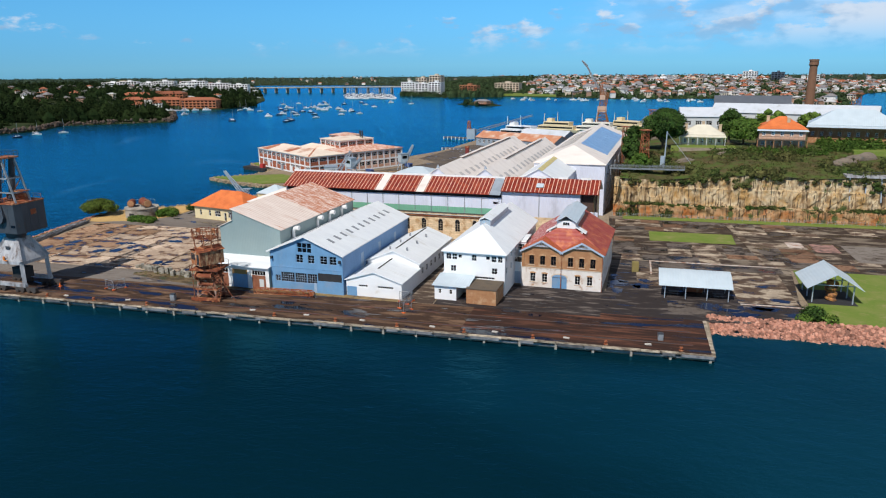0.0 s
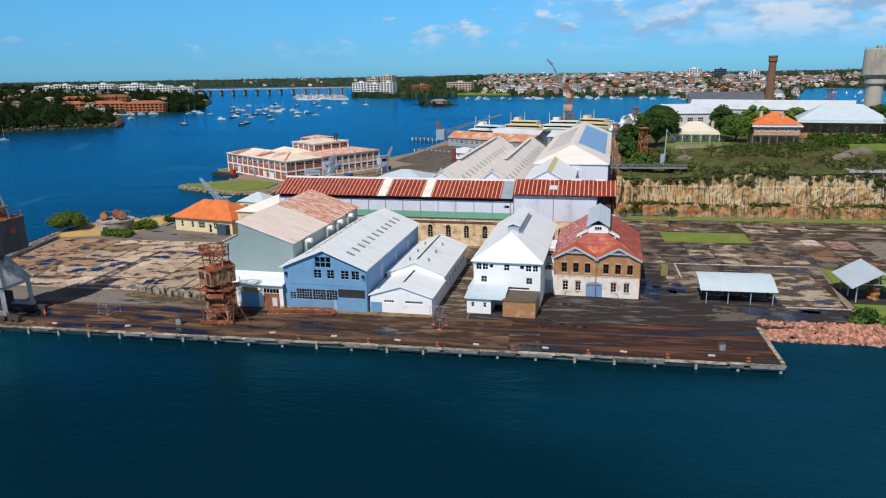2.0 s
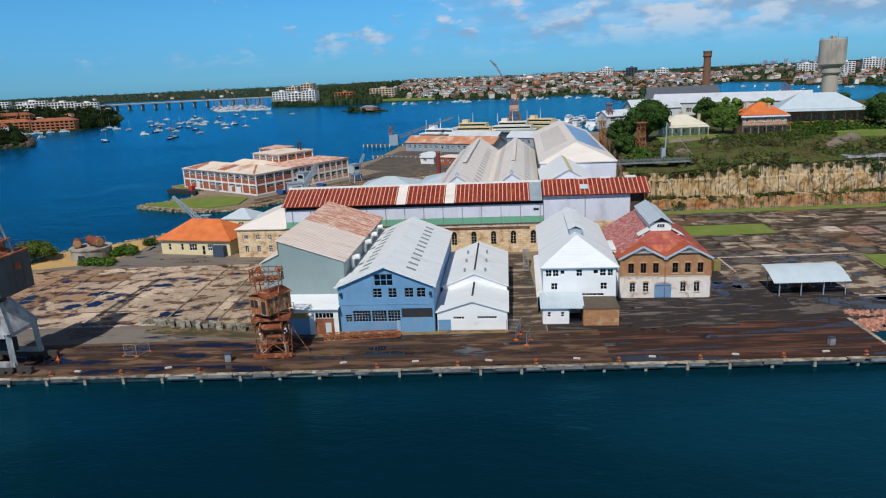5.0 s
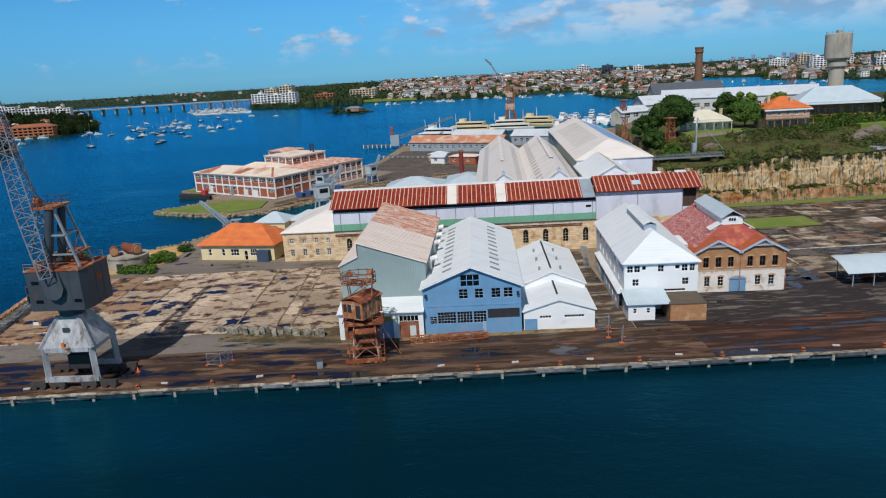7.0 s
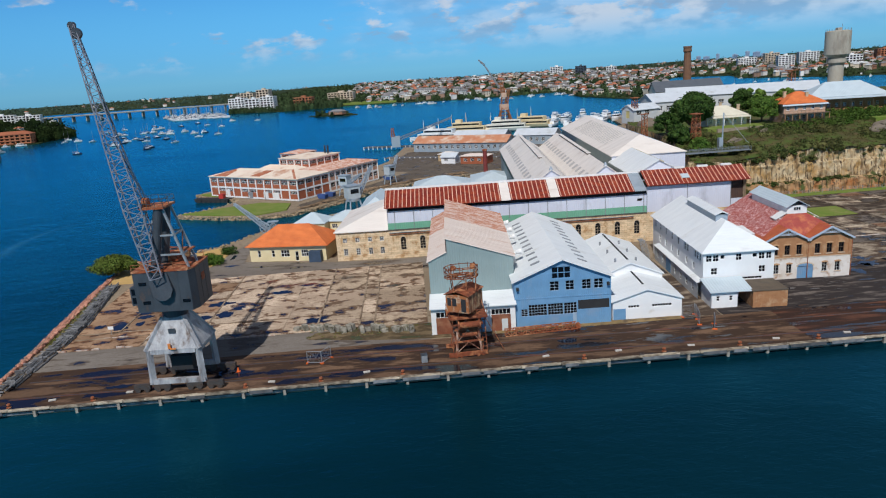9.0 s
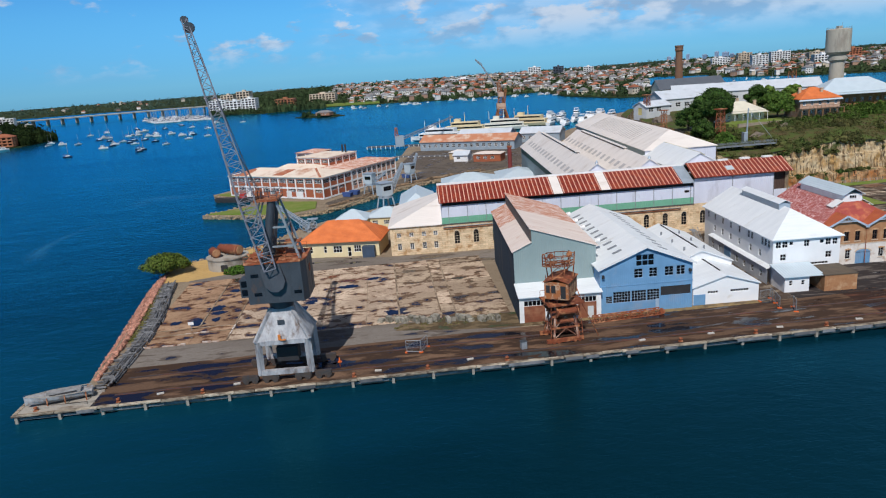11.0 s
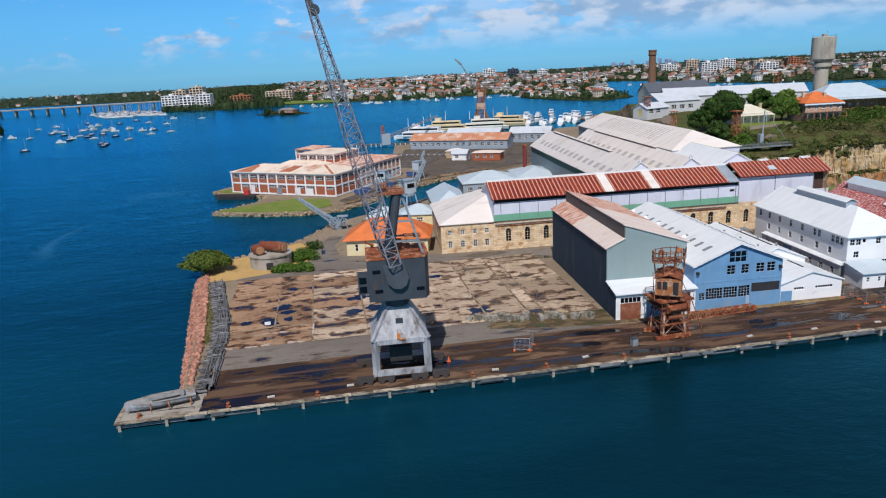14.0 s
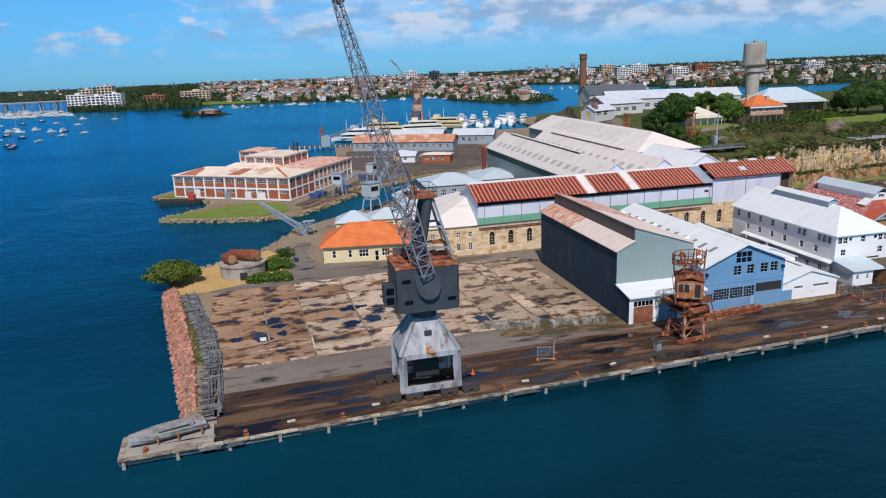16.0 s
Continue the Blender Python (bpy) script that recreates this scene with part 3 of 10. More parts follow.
def ground_mat(name, pale, brown, wet, pale_at=0.5, wet_at=0.62, stretch=(1, 1, 1), scale=0.11, gloss=0.12, rnd=0.0, gap=0.03, edge=0.035):
    """Old paving: pale worn areas, brown rusty ones, dark wet puddles that shine."""
    m = bpy.data.materials.new(name)
    m.use_nodes = True
    nt = m.node_tree
    N, L = nt.nodes.new, nt.links.new
    p = nt.nodes["Principled BSDF"]
    ge = N("ShaderNodeNewGeometry")
    mp = N("ShaderNodeMapping")
    mp.inputs["Scale"].default_value = stretch
    L(ge.outputs["Position"], mp.inputs["Vector"])
    info = N("ShaderNodeObjectInfo")

    def noise_at(s, d, rough=0.6, shift=0.0):
        n = N("ShaderNodeTexNoise")
        n.inputs["Scale"].default_value, n.inputs["Detail"].default_value, n.inputs["Roughness"].default_value = s, d, rough
        a = N("ShaderNodeVectorMath")
        a.operation = "ADD"
        a.inputs[1].default_value = (shift, shift * 0.7, 0)
        L(mp.outputs[0], a.inputs[0])
        L(a.outputs[0], n.inputs["Vector"])
        return n.outputs["Fac"]

    def ramp(v, lo, hi):
        r = N("ShaderNodeMapRange")
        r.inputs["From Min"].default_value, r.inputs["From Max"].default_value = lo, hi
        L(v, r.inputs["Value"])
        return r.outputs[0]

    def mix(f, a, b):
        x = N("ShaderNodeMix")
        x.data_type = "RGBA"
        for key, v in (("A", a), ("B", b)):
            if isinstance(v, tuple):
                x.inputs[key].default_value = (*v, 1)
            else:
                L(v, x.inputs[key])
        L(f, x.inputs["Factor"])
        return x.outputs["Result"]

    big, mid, fine, grit = noise_at(scale * 0.6, 4, 0.6), noise_at(scale * 2.0, 8, 0.58, 31), noise_at(1.3, 6, 0.7, 7), noise_at(6.0, 3, 0.6, 3)
    spots = noise_at(scale * 5.0, 5, 0.55, 57)
    dull = tuple(0.6 * u + 0.4 * v for u, v in zip(pale, brown))
    c = mix(ramp(big, pale_at - 0.06, pale_at + 0.06), pale, dull)
    c = mix(ramp(fine, 0.46, 0.66), c, dull)
    c = mix(ramp(grit, 0.50, 0.80), c, tuple(0.8 * u for u in brown))
    c = mix(ramp(spots, 0.585, 0.615), c, tuple(0.35 * u + 0.65 * v for u, v in zip(pale, brown)))
    c = mix(ramp(mid, wet_at - edge, wet_at), c, brown)
    w = ramp(mid, wet_at + gap, wet_at + gap + 0.012)
    c = mix(w, c, wet)
    if rnd:
        hs, rr = N("ShaderNodeHueSaturation"), N("ShaderNodeMapRange")
        rr.inputs["To Min"].default_value, rr.inputs["To Max"].default_value = 1 - rnd, 1 + rnd
        L(info.outputs["Random"], rr.inputs["Value"])
        L(rr.outputs[0], hs.inputs["Value"])
        L(c, hs.inputs["Color"])
        c = hs.outputs["Color"]
    L(c, p.inputs["Base Color"])
    ro = N("ShaderNodeMapRange")
    ro.inputs["To Min"].default_value, ro.inputs["To Max"].default_value = 0.85, gloss
    L(w, ro.inputs["Value"])
    L(ro.outputs[0], p.inputs["Roughness"])
    sp = N("ShaderNodeMapRange")
    sp.inputs["To Min"].default_value, sp.inputs["To Max"].default_value = 0.12, 0.7
    L(w, sp.inputs["Value"])
    L(sp.outputs[0], p.inputs["Specular IOR Level"])
    b = N("ShaderNodeBump")
    b.inputs["Strength"].default_value, b.inputs["Distance"].default_value = 0.25, 0.04
    L(fine, b.inputs["Height"])
    L(b.outputs[0], p.inputs["Normal"])
    return m


EARTH = ground_mat("island_earth", (0.30, 0.24, 0.17), (0.15, 0.11, 0.075), (0.06, 0.05, 0.045), 0.5, 0.66)
SLAB = ground_mat("old_concrete_slabs", (0.585, 0.462, 0.345), (0.15, 0.088, 0.054), (0.030, 0.026, 0.030), 0.52, 0.56, (0.8, 1.1, 1), 0.165, gloss=0.05, rnd=0.16, gap=0.042)
SLAB_WEST = ground_mat("rusty_concrete_slabs", (0.41, 0.27, 0.17), (0.125, 0.062, 0.034), (0.030, 0.024, 0.026), 0.49, 0.55, (0.8, 1.1, 1), 0.16, gloss=0.05, rnd=0.2, gap=0.04)
SLAB_EAST = ground_mat("earthy_concrete_slabs", (0.46, 0.36, 0.26), (0.125, 0.08, 0.052), (0.030, 0.026, 0.028), 0.50, 0.54, (0.8, 1.1, 1), 0.15, gloss=0.06, rnd=0.2, gap=0.06)
DECK = ground_mat("wet_brown_quay_deck", (0.19, 0.115, 0.072), (0.052, 0.031, 0.021), (0.012, 0.010, 0.013), 0.46, 0.49, (0.36, 1.4, 1), 0.13, gloss=0.09, gap=0.065, edge=0.06)
DECK_RED = ground_mat("rust_red_wet_deck", (0.19, 0.080, 0.048), (0.040, 0.022, 0.017), (0.010, 0.010, 0.016), 0.47, 0.49, (0.22, 1.6, 1), 0.14, gloss=0.07, gap=0.085, edge=0.11)
TARMAC = ground_mat("grey_tarmac", (0.215, 0.19, 0.165), (0.11, 0.088, 0.072), (0.03, 0.028, 0.03), 0.5, 0.59, (0.45, 1.3, 1), gloss=0.08, gap=0.03)
DARK_TARMAC = ground_mat("dark_wet_tarmac", (0.19, 0.16, 0.14), (0.034, 0.028, 0.027), (0.012, 0.012, 0.018), 0.44, 0.47, (0.32, 1.5, 1), 0.20, gloss=0.07, gap=0.13, edge=0.10)
YARD = ground_mat("stained_yard_paving", (0.40, 0.33, 0.25), (0.070, 0.050, 0.038), (0.022, 0.020, 0.022), 0.48, 0.51, (0.5, 1.3, 1), 0.13, gloss=0.14, rnd=0.3, gap=0.09, edge=0.09)
SANDY = ground_mat("sandy_bank", (0.55, 0.36, 0.14), (0.38, 0.25, 0.10), (0.12, 0.13, 0.05), 0.5, 0.66)


def sheet(name, pts, top, thick, material, label="", category="", kind="structure", parent=None):
    bm = BM()
    prism(bm, [(x, y, top - thick) for x, y in pts], (0, 0, thick))
    ob = part(name, bm, material, parent)
    return tagged(ob, label, category, kind=kind if label else "")


DOCK_ROAD = ground_mat("dirty_dock_road", (0.15, 0.125, 0.10), (0.07, 0.055, 0.044), (0.03, 0.026, 0.025), 0.48, 0.57, (0.7, 1.1, 1), 0.12, gloss=0.3)
COAST = [(-148.3, 110.2), (15.0, 110.2), (15.6, 127.3), (330, 127.3), (420, 300), (330, 560), (120, 560), (60, 520), (50, 455), (20, 452), (-15, 400), (-16, 360), (-25, 320), (-60, 297), (-68, 285), (-80, 268), (-86.2, 260), (-98.4, 247.5),
         (-112, 236), (-124, 226), (-132, 212), (-137.5, 202.3), (-150, 193), (-155, 190), (-157.5, 181), (-156, 172), (-151.8, 118), (-148.3, 116)]
sheet("ground", COAST, -0.06, 5.0, EARTH, "brown trodden earth and old paving of the island", "ground")
ISLET = [(-166.5, 255.5), (-150, 247.5), (-135.3, 243), (-126, 244.5), (-121, 248.5), (-114.6, 256), (-106, 267), (-97.7, 278), (-86, 287), (-75.4, 294), (-62, 300), (-25, 320.5), (-16, 360), (-15, 400), (-88, 420), (-96, 360), (-105, 338), (-150, 335), (-172, 300), (-166, 292), (-156, 286), (-150, 280), (-153, 268)]
sheet("dock_road", [(-122, 250.5), (-116, 258), (-107.5, 269), (-99, 280), (-87, 289), (-76, 296), (-60, 302), (-25, 322), (-16, 360), (-16, 396), (-60, 402), (-86, 392), (-92, 362), (-98, 330), (-86, 318), (-101, 292), (-113, 276), (-125, 259)], -0.04, 0.1, DOCK_ROAD, "dark dock road and hardstanding", "road")
sheet("islet_ground", ISLET, -0.1, 4.0, EARTH, "low point of land around the brick offices", "ground")

QUAY_EDGE = mat("worn_quay_edge", (0.44, 0.38, 0.29), (0.23, 0.185, 0.13), 0.85, scale=0.9, fine=5, bump=0.4, stain=(0.10, 0.075, 0.055), stain_at=0.53, stain_scale=1.3, random=0.3, stretch=(0.5, 1, 1))
quay = thing("quay", "long worn concrete quay edge on square piles", "quay", kind="structure")
rng = random.Random(13)
x = -159.1
while x < 15.0:
    e = min(15.1, x + rng.choice((2.97, 2.97, 5.94, 4.4)))
    bm = BM()
    dy, dz = rng.uniform(-0.07, 0.07), rng.uniform(-0.05, 0.05)
    box(bm, x + 0.02, e - 0.02, 109.34 + dy, 109.95, -0.28 + dz, 0.03 + dz)
    bmesh.ops.bevel(bm, geom=bm.edges[:], offset=0.05, segments=1, affect="EDGES")
    part("edge_beam", bm, QUAY_EDGE, quay)
    if rng.random() < 0.6:
        bm = BM()
        box(bm, x + rng.uniform(0, 0.6), e - rng.uniform(0, 0.8), 109.18, 109.31, -0.52, -0.08)
        part("fender_plank", bm, TIMBER, quay)
    x = e
bm = BM()
box(bm, -159.1, -158.5, 110.0, 115.0, -0.38, 0.06)
part("end_beam", bm, QUAY_EDGE, quay)
bm = BM()
box(bm, 14.5, 15.1, 110.3, 125.2, -0.38, 0.06)
part("end_beam", bm, QUAY_EDGE, quay)
bm = BM()
box(bm, -159.0, 15.0, 109.9, 110.1, -0.95, -0.6)
part("waler", bm, TIMBER, quay, "dark timber waler")
pile = BM()
box(pile, -0.2, 0.2, -0.2, 0.2, -4.5, -0.3)
pm = bpy.data.meshes.new("pile")
pile.to_mesh(pm)
pile.free()
pm.materials.append(CONCRETE)
for i in range(30):
    shared("pile", pm, quay, pose(-158.5 + 5.96 * i, 109.65, 0))
sheet("deck", [(-148.4, 109.96), (-26.0, 109.96), (-26.0, 123.15), (-148.4, 123.0)], 0.0, 0.5, DECK, "wet brown stained quay deck", "pavement")
sheet("wet_deck", [(-25.99, 109.96), (14.5, 109.96), (14.5, 125.2), (-3, 125.2), (-3, 123.2), (-25.99, 123.15)], 0.0, 0.5, DECK_RED, "rust-red wet quay deck with standing water", "pavement")
sheet("finger_deck", [(-158.5, 109.96), (-148.4, 109.96), (-148.4, 115.0), (-158.5, 115.0)], 0.0, 0.5, CONCRETE, "narrow concrete end of the quay", "pavement")
sheet("tarmac_strip", [(-148.3, 123.0), (-83, 123.2), (-83, 131.2), (-148.6, 131.2)], 0.0, 0.3, TARMAC, "smooth grey tarmac strip", "pavement")
sheet("front_tarmac", [(-34, 123.2), (-3, 123.2), (-3, 125.2), (16.5, 125.2), (33, 127.5), (33, 139), (-2, 163), (-2.5, 139), (-34, 139)], 0.0, 0.2, DARK_TARMAC, "dark wet tarmac forecourt", "pavement")
sheet("side_yard", [(-40.5, 123.4), (-34.2, 123.4), (-34.2, 172), (-40.5, 172)], 0.0, 0.2, YARD, "worn alley paving", "pavement")
sheet("east_yard", [(-2, 163.2), (33, 139.2), (36, 162), (110, 162), (110, 211), (-4, 211)], 0.0, 0.2, YARD, "stained concrete yard with old foundations", "pavement")
sheet("road", [(-150, 171.5), (-90.5, 167), (-60, 164), (-60, 174.5), (-90, 175.2), (-104, 177), (-127, 184), (-128, 196), (-125.5, 205), (-129, 206), (-132.5, 196), (-133, 184), (-138, 176), (-150, 176)], 0.0, 0.2, TARMAC, "grey tarmac lane with puddles", "road")
sheet("bank", [(-157, 181), (-156, 173), (-150, 172.5), (-138.5, 176.5), (-133.5, 184.5), (-133.2, 196), (-137, 201.5), (-150, 192), (-155, 189)], 0.02, 0.2, SANDY, "sandy bank with dry grass", "ground")
sheet("earth_patch", [(-104, 127.5), (-92, 124.8), (-83, 123.6), (-72.2, 123.3), (-72.2, 124.2), (-82.8, 130.9), (-97, 131.1), (-103, 130.2)], 0.015, 0.2, ground_mat("brown_mud_and_weeds", (0.21, 0.155, 0.09), (0.085, 0.062, 0.036), (0.05, 0.06, 0.022), 0.5, 0.53, (0.6, 1.2, 1), 0.2, gloss=0.5, gap=0.05, edge=0.08), "muddy brown ground with thin weeds", "ground")
sheet("dry_grass_strip", [(-72, 123.1), (-41, 122.9), (-41, 124.3), (-53, 124.6), (-68.4, 124.8), (-72, 124.6)], 0.03, 0.2, mat("dry_ochre_grass", (0.30, 0.20, 0.085), (0.17, 0.12, 0.05), 0.95, scale=0.5, fine=4, bump=0.5, stain=(0.10, 0.07, 0.04), stain_at=0.55, stain_scale=0.6), "strip of dry ochre grass before the workshop", "ground")
KERB = mat("stained_kerb", (0.40, 0.32, 0.23), (0.20, 0.14, 0.09), 0.9, scale=0.5, stain=(0.12, 0.075, 0.045), stain_at=0.52, stain_scale=0.3)
field = thing("concrete_field", "stained concrete slabs of a cleared building site", "pavement", kind="structure")
rng = random.Random(4)
ys = [131.3, 136.5, 139.2, 147, 153.5, 160, 166, 171.0]
xs = [-149.4, -140, -133.5, -124, -117, -109, -103, -95.5, -92.6, -83.2]
for i in range(len(xs) - 1):
    for j in range(len(ys) - 1):
        bm = BM()
        h = rng.uniform(0.0, 0.05)
        box(bm, xs[i] + 0.05, xs[i + 1] - 0.05, ys[j] + 0.05, ys[j + 1] - 0.05, -0.3, h)
        part("slab", bm, SLAB_WEST if i < 2 or (i == 2 and j % 2) else SLAB_EAST if i > 5 and (i + j) % 3 else SLAB, field)
for x, y0, y1 in ((-133.4, 131.5, 171), (-124.0, 139, 171), (-103.0, 131.5, 171), (-95.4, 133, 168), (-92.7, 133, 168), (-140, 139.3, 166)):
    bm = BM()
    box(bm, x - 0.15, x + 0.15, y0, y1, -0.1, 0.13)
    part("kerb", bm, KERB, field)
for y, x0, x1 in ((139.2, -149, -108), (136.5, -147, -124), (166, -149, -103)):
    bm = BM()
    box(bm, x0, x1, y - 0.14, y + 0.14, -0.1, 0.12)
    part("kerb", bm, KERB, field)
for name, pts in (("lawn_bed", [(7, 183.2), (27.6, 183.2), (27.9, 193.4), (7, 193.4)]), ("lawn", [(33.4, 127.6), (110, 127.6), (110, 161.8), (36.4, 161.8)]), ("verge", [(0, 208.5), (110, 209), (110, 214), (0, 215)])):
    sheet(name, pts, 0.08, 0.3, GRASS, "flat mown green grass", "lawn")
sheet("islet_lawn", [(-164.5, 256.2), (-150, 249), (-136, 245), (-127.5, 250), (-128, 262), (-140, 268), (-152, 262.5)], 0.25, 0.4, GRASS, "green grass on the low point", "lawn")
sheet("islet_lawn", [(-170, 298), (-165.5, 293), (-156.5, 288), (-160, 294), (-164, 301)], 0.25, 0.4, GRASS, "small green grass tip by the water", "lawn")


PATCH = [ground_mat("pale_foundation", (0.48, 0.40, 0.30), (0.095, 0.064, 0.046), (0.03, 0.024, 0.022), 0.50, 0.52, (0.7, 1.2, 1), 0.15, gloss=0.2, rnd=0.25, gap=0.08, edge=0.08),
         ground_mat("dark_foundation", (0.16, 0.135, 0.115), (0.045, 0.036, 0.032), (0.02, 0.019, 0.021), 0.5, 0.52, (0.8, 1.0, 1), 0.13, gloss=0.1, rnd=0.25),
         ground_mat("rusty_foundation", (0.25, 0.15, 0.095), (0.10, 0.052, 0.032), (0.045, 0.03, 0.024), 0.5, 0.54, (0.8, 1.0, 1), 0.13, rnd=0.2)]
yard = thing("old_foundations", "patchwork of old concrete foundations in the yard", "pavement", kind="structure")
rng = random.Random(9)
for i, x in enumerate((-2, 5, 11, 17, 24, 30, 37, 43, 50, 58, 66, 75)):
    for j, y in enumerate((164, 169, 173, 176, 181.5, 195, 199.5, 204)):
        w, d = rng.uniform(4.5, 8.5), (4.6, 3.6, 2.6, 5, 4.5, 4.2, 4.2, 3.8)[j]
        if rng.random() < 0.22 or (5 < x + w and x < 29 and 176 < y < 195):
            continue
        bm = BM()
        box(bm, x, min(x + w, 110), y, y + d, -0.2, 0.012 + rng.uniform(0, 0.05))
        part("foundation", bm, PATCH[rng.choice((0, 0, 1, 1, 2))], yard)
for x0, y0, x1, y1, m in ((-2, 158.6, 34, 162.6, 1), (9.0, 128.5, 22.5, 135.2, 1), (22, 137, 32.6, 158, 0), (3.5, 144, 22, 157.5, 0)):
    bm = BM()
    box(bm, x0, x1, y0, y1, -0.2, 0.015)
    part("foundation", bm, PATCH[m], yard)
RUBBLE = mat("bleached_broken_concrete", (0.62, 0.56, 0.50), (0.40, 0.33, 0.28), 0.9, scale=0.6, fine=4, stain=(0.30, 0.16, 0.11), stain_at=0.55, stain_scale=0.7)
PINK = mat("pinkish_brick_floor", (0.36, 0.21, 0.17), (0.22, 0.12, 0.095), 0.9, scale=0.6, fine=4, stain=(0.10, 0.07, 0.06), stain_at=0.55, stain_scale=0.6)
for x0, y0, x1, y1, m in ((39.6, 182.6, 43.2, 188.0, RUBBLE), (45.0, 179.5, 50.4, 187.4, PINK), (52.0, 171.5, 74.0, 187.0, TARMAC)):
    bm = BM()
    box(bm, x0, x1, y0, y1, -0.2, 0.08)
    part("machine_base", bm, m, yard)
bk = thing("broken_kerb", "broken line of bleached concrete kerbs on the cleared site", "kerb", 0, 0, 0, kind="structure")
rng = random.Random(52)
for ax, ay, bx, by in ((-148.2, 131.3, -134.6, 131.2), (-143.8, 136.6, -135.4, 136.4), (-124, 131.4, -110, 131.0), (-133.4, 131.4, -133.2, 139.0)):
    k, ln = 0.0, math.hypot(bx - ax, by - ay)
    while k < ln - 0.5:
        w = rng.uniform(0.4, 2.2)
        if rng.random() < 0.72:
            bm = BM()
            box(bm, 0, min(w, ln - k), -0.14, 0.14, -0.05, rng.uniform(0.1, 0.3))
            bmesh.ops.bevel(bm, geom=bm.edges[:], offset=0.03, segments=1)
            ob = part("kerb_stone", bm, RUBBLE, bk)
            ob.matrix_basis = pose(ax + (bx - ax) * k / ln, ay + (by - ay) * k / ln, 0.02, 0, 0, math.degrees(math.atan2(by - ay, bx - ax)) + rng.uniform(-3, 3))
        k += w + rng.uniform(0.05, 0.5)
for x0, y0, x1, y1 in ((6.4, 152.5, 6.75, 163.0), (6.4, 163.0, 33.5, 163.4), (22.2, 135.8, 33.0, 136.2)):
    bm = BM()
    box(bm, x0, x1, y0, y1, -0.1, 0.11)
    part("kerb_stone", bm, RUBBLE, bk)
for x0, x1 in ((31.5, 33.2),):
    bm = BM()
    prism(bm, [(x0, 163, -0.1), (x1, 163, -0.1), (x1 - 4, 208, -0.1), (x0 - 4, 208, -0.1)], (0, 0, 0.19))
    part("pale_strip", bm, PATCH[0], yard)


# ---- cliff and plateau ----
def west_edge(y):
    """Where the hilltop breaks off to the west."""
    for (ya, xa), (yb, xb) in zip(EDGE, EDGE[1:]):
        if y <= yb:
            return xa + (xb - xa) * (y - ya) / (yb - ya)
    return EDGE[-1][1]


EDGE = [(210, -1.5), (216, -1.5), (300, 5.0), (330, 14), (380, 36), (470, 56), (520, 80)]


def plateau_height(x, y):
    e = y - 216 - 1.2 * math.sin(x * 0.13)
    z = 10.6 + 1.6 * min(1, max(0, x - 10) / 25) + 4.9 * min(1, max(0, e) / 24) ** 0.8 + 0.4 * noise.noise((x * 0.08, y * 0.08, 0))
    if y > 385:
        z -= 13.5 * min(1, (y - 385) / 60)
    return z


bm = BM()
Yr = [216 + 3.2 * j for j in range(36)] + [330 + 8 * j for j in range(24)]
U = [(i / 70) ** 1.5 for i in range(71)]
grid = [[bm.verts.new((west_edge(y) + 300 * u, y, plateau_height(west_edge(y) + 300 * u, y))) for u in U] for y in Yr]
for j in range(len(Yr) - 1):
    for i in range(len(U) - 1):
        bm.faces.new((grid[j][i], grid[j][i + 1], grid[j + 1][i + 1], grid[j + 1][i]))
tagged(part("plateau", bm, SCRUB), "scrubby grassed hilltop above the quarried cliff", "ground", kind="structure")


def rough_face(bm, nu, nv, place):
    g = [[bm.verts.new(place(i / nu, j / nv)) for i in range(nu + 1)] for j in range(nv + 1)]
    for j in range(nv):
        for i in range(nu):
            bm.faces.new((g[j][i], g[j][i + 1], g[j + 1][i + 1], g[j + 1][i]))


def cliff_point(u, v):
    x = -3 + 150 * u
    top = plateau_height(max(x, -1.5), 216.5) + 0.1
    z = -0.3 + (top + 0.3) * v
    y = 212.6 + 0.10 * z + (1.9 if z > 3.5 + 0.5 * noise.noise((x * 0.1, 2.0, 0)) else 0) + (0.5 if z > 8.5 else 0)
    y += 0.9 * noise.noise((x * 0.16, z * 0.05, 3)) + 0.5 * noise.noise((x * 0.5, z * 0.12, 9)) + 0.3 * noise.noise((x * 1.3, z * 0.9, 1)) + 0.3 * (int(x * 0.32 + 2 * noise.noise((x * 0.1, z * 0.15, 0))) % 2) + 0.45 * noise.noise((x * 0.3, z * 0.5, 17))
    if v > 0.99:
        y += 0.8
    return (x, y, z)


def side_cliff_point(u, v):
    y = 213 + 300 * u
    x = west_edge(y)
    z = -1.6 + (plateau_height(x, max(y, 216)) + 1.6) * v
    return (x - 1.5 * (1 - v) + 0.9 * noise.noise((y * 0.16, z * 0.12, 3)) * (1 - v * v) + 0.4 * noise.noise((y * 0.6, z * 0.4, 9)) * (1 - v * v), y, z)


bm = BM()
rough_face(bm, 420, 34, cliff_point)
tagged(part("cliff", bm, CLIFF), "quarried golden sandstone cliff with dark streaks", "cliff", kind="structure")
bm = BM()
rough_face(bm, 240, 22, side_cliff_point)
tagged(part("side_cliff", bm, CLIFF), "dark quarried rock face beside the halls", "cliff", kind="structure")


# ---- far shores ----
def inside(p, poly):
    c = False
    for i in range(len(poly)):
        (xa, ya), (xb, yb) = poly[i], poly[i - 1]
        if (ya > p[1]) != (yb > p[1]) and p[0] < (xb - xa) * (p[1] - ya) / (yb - ya) + xa:
            c = not c
    return c


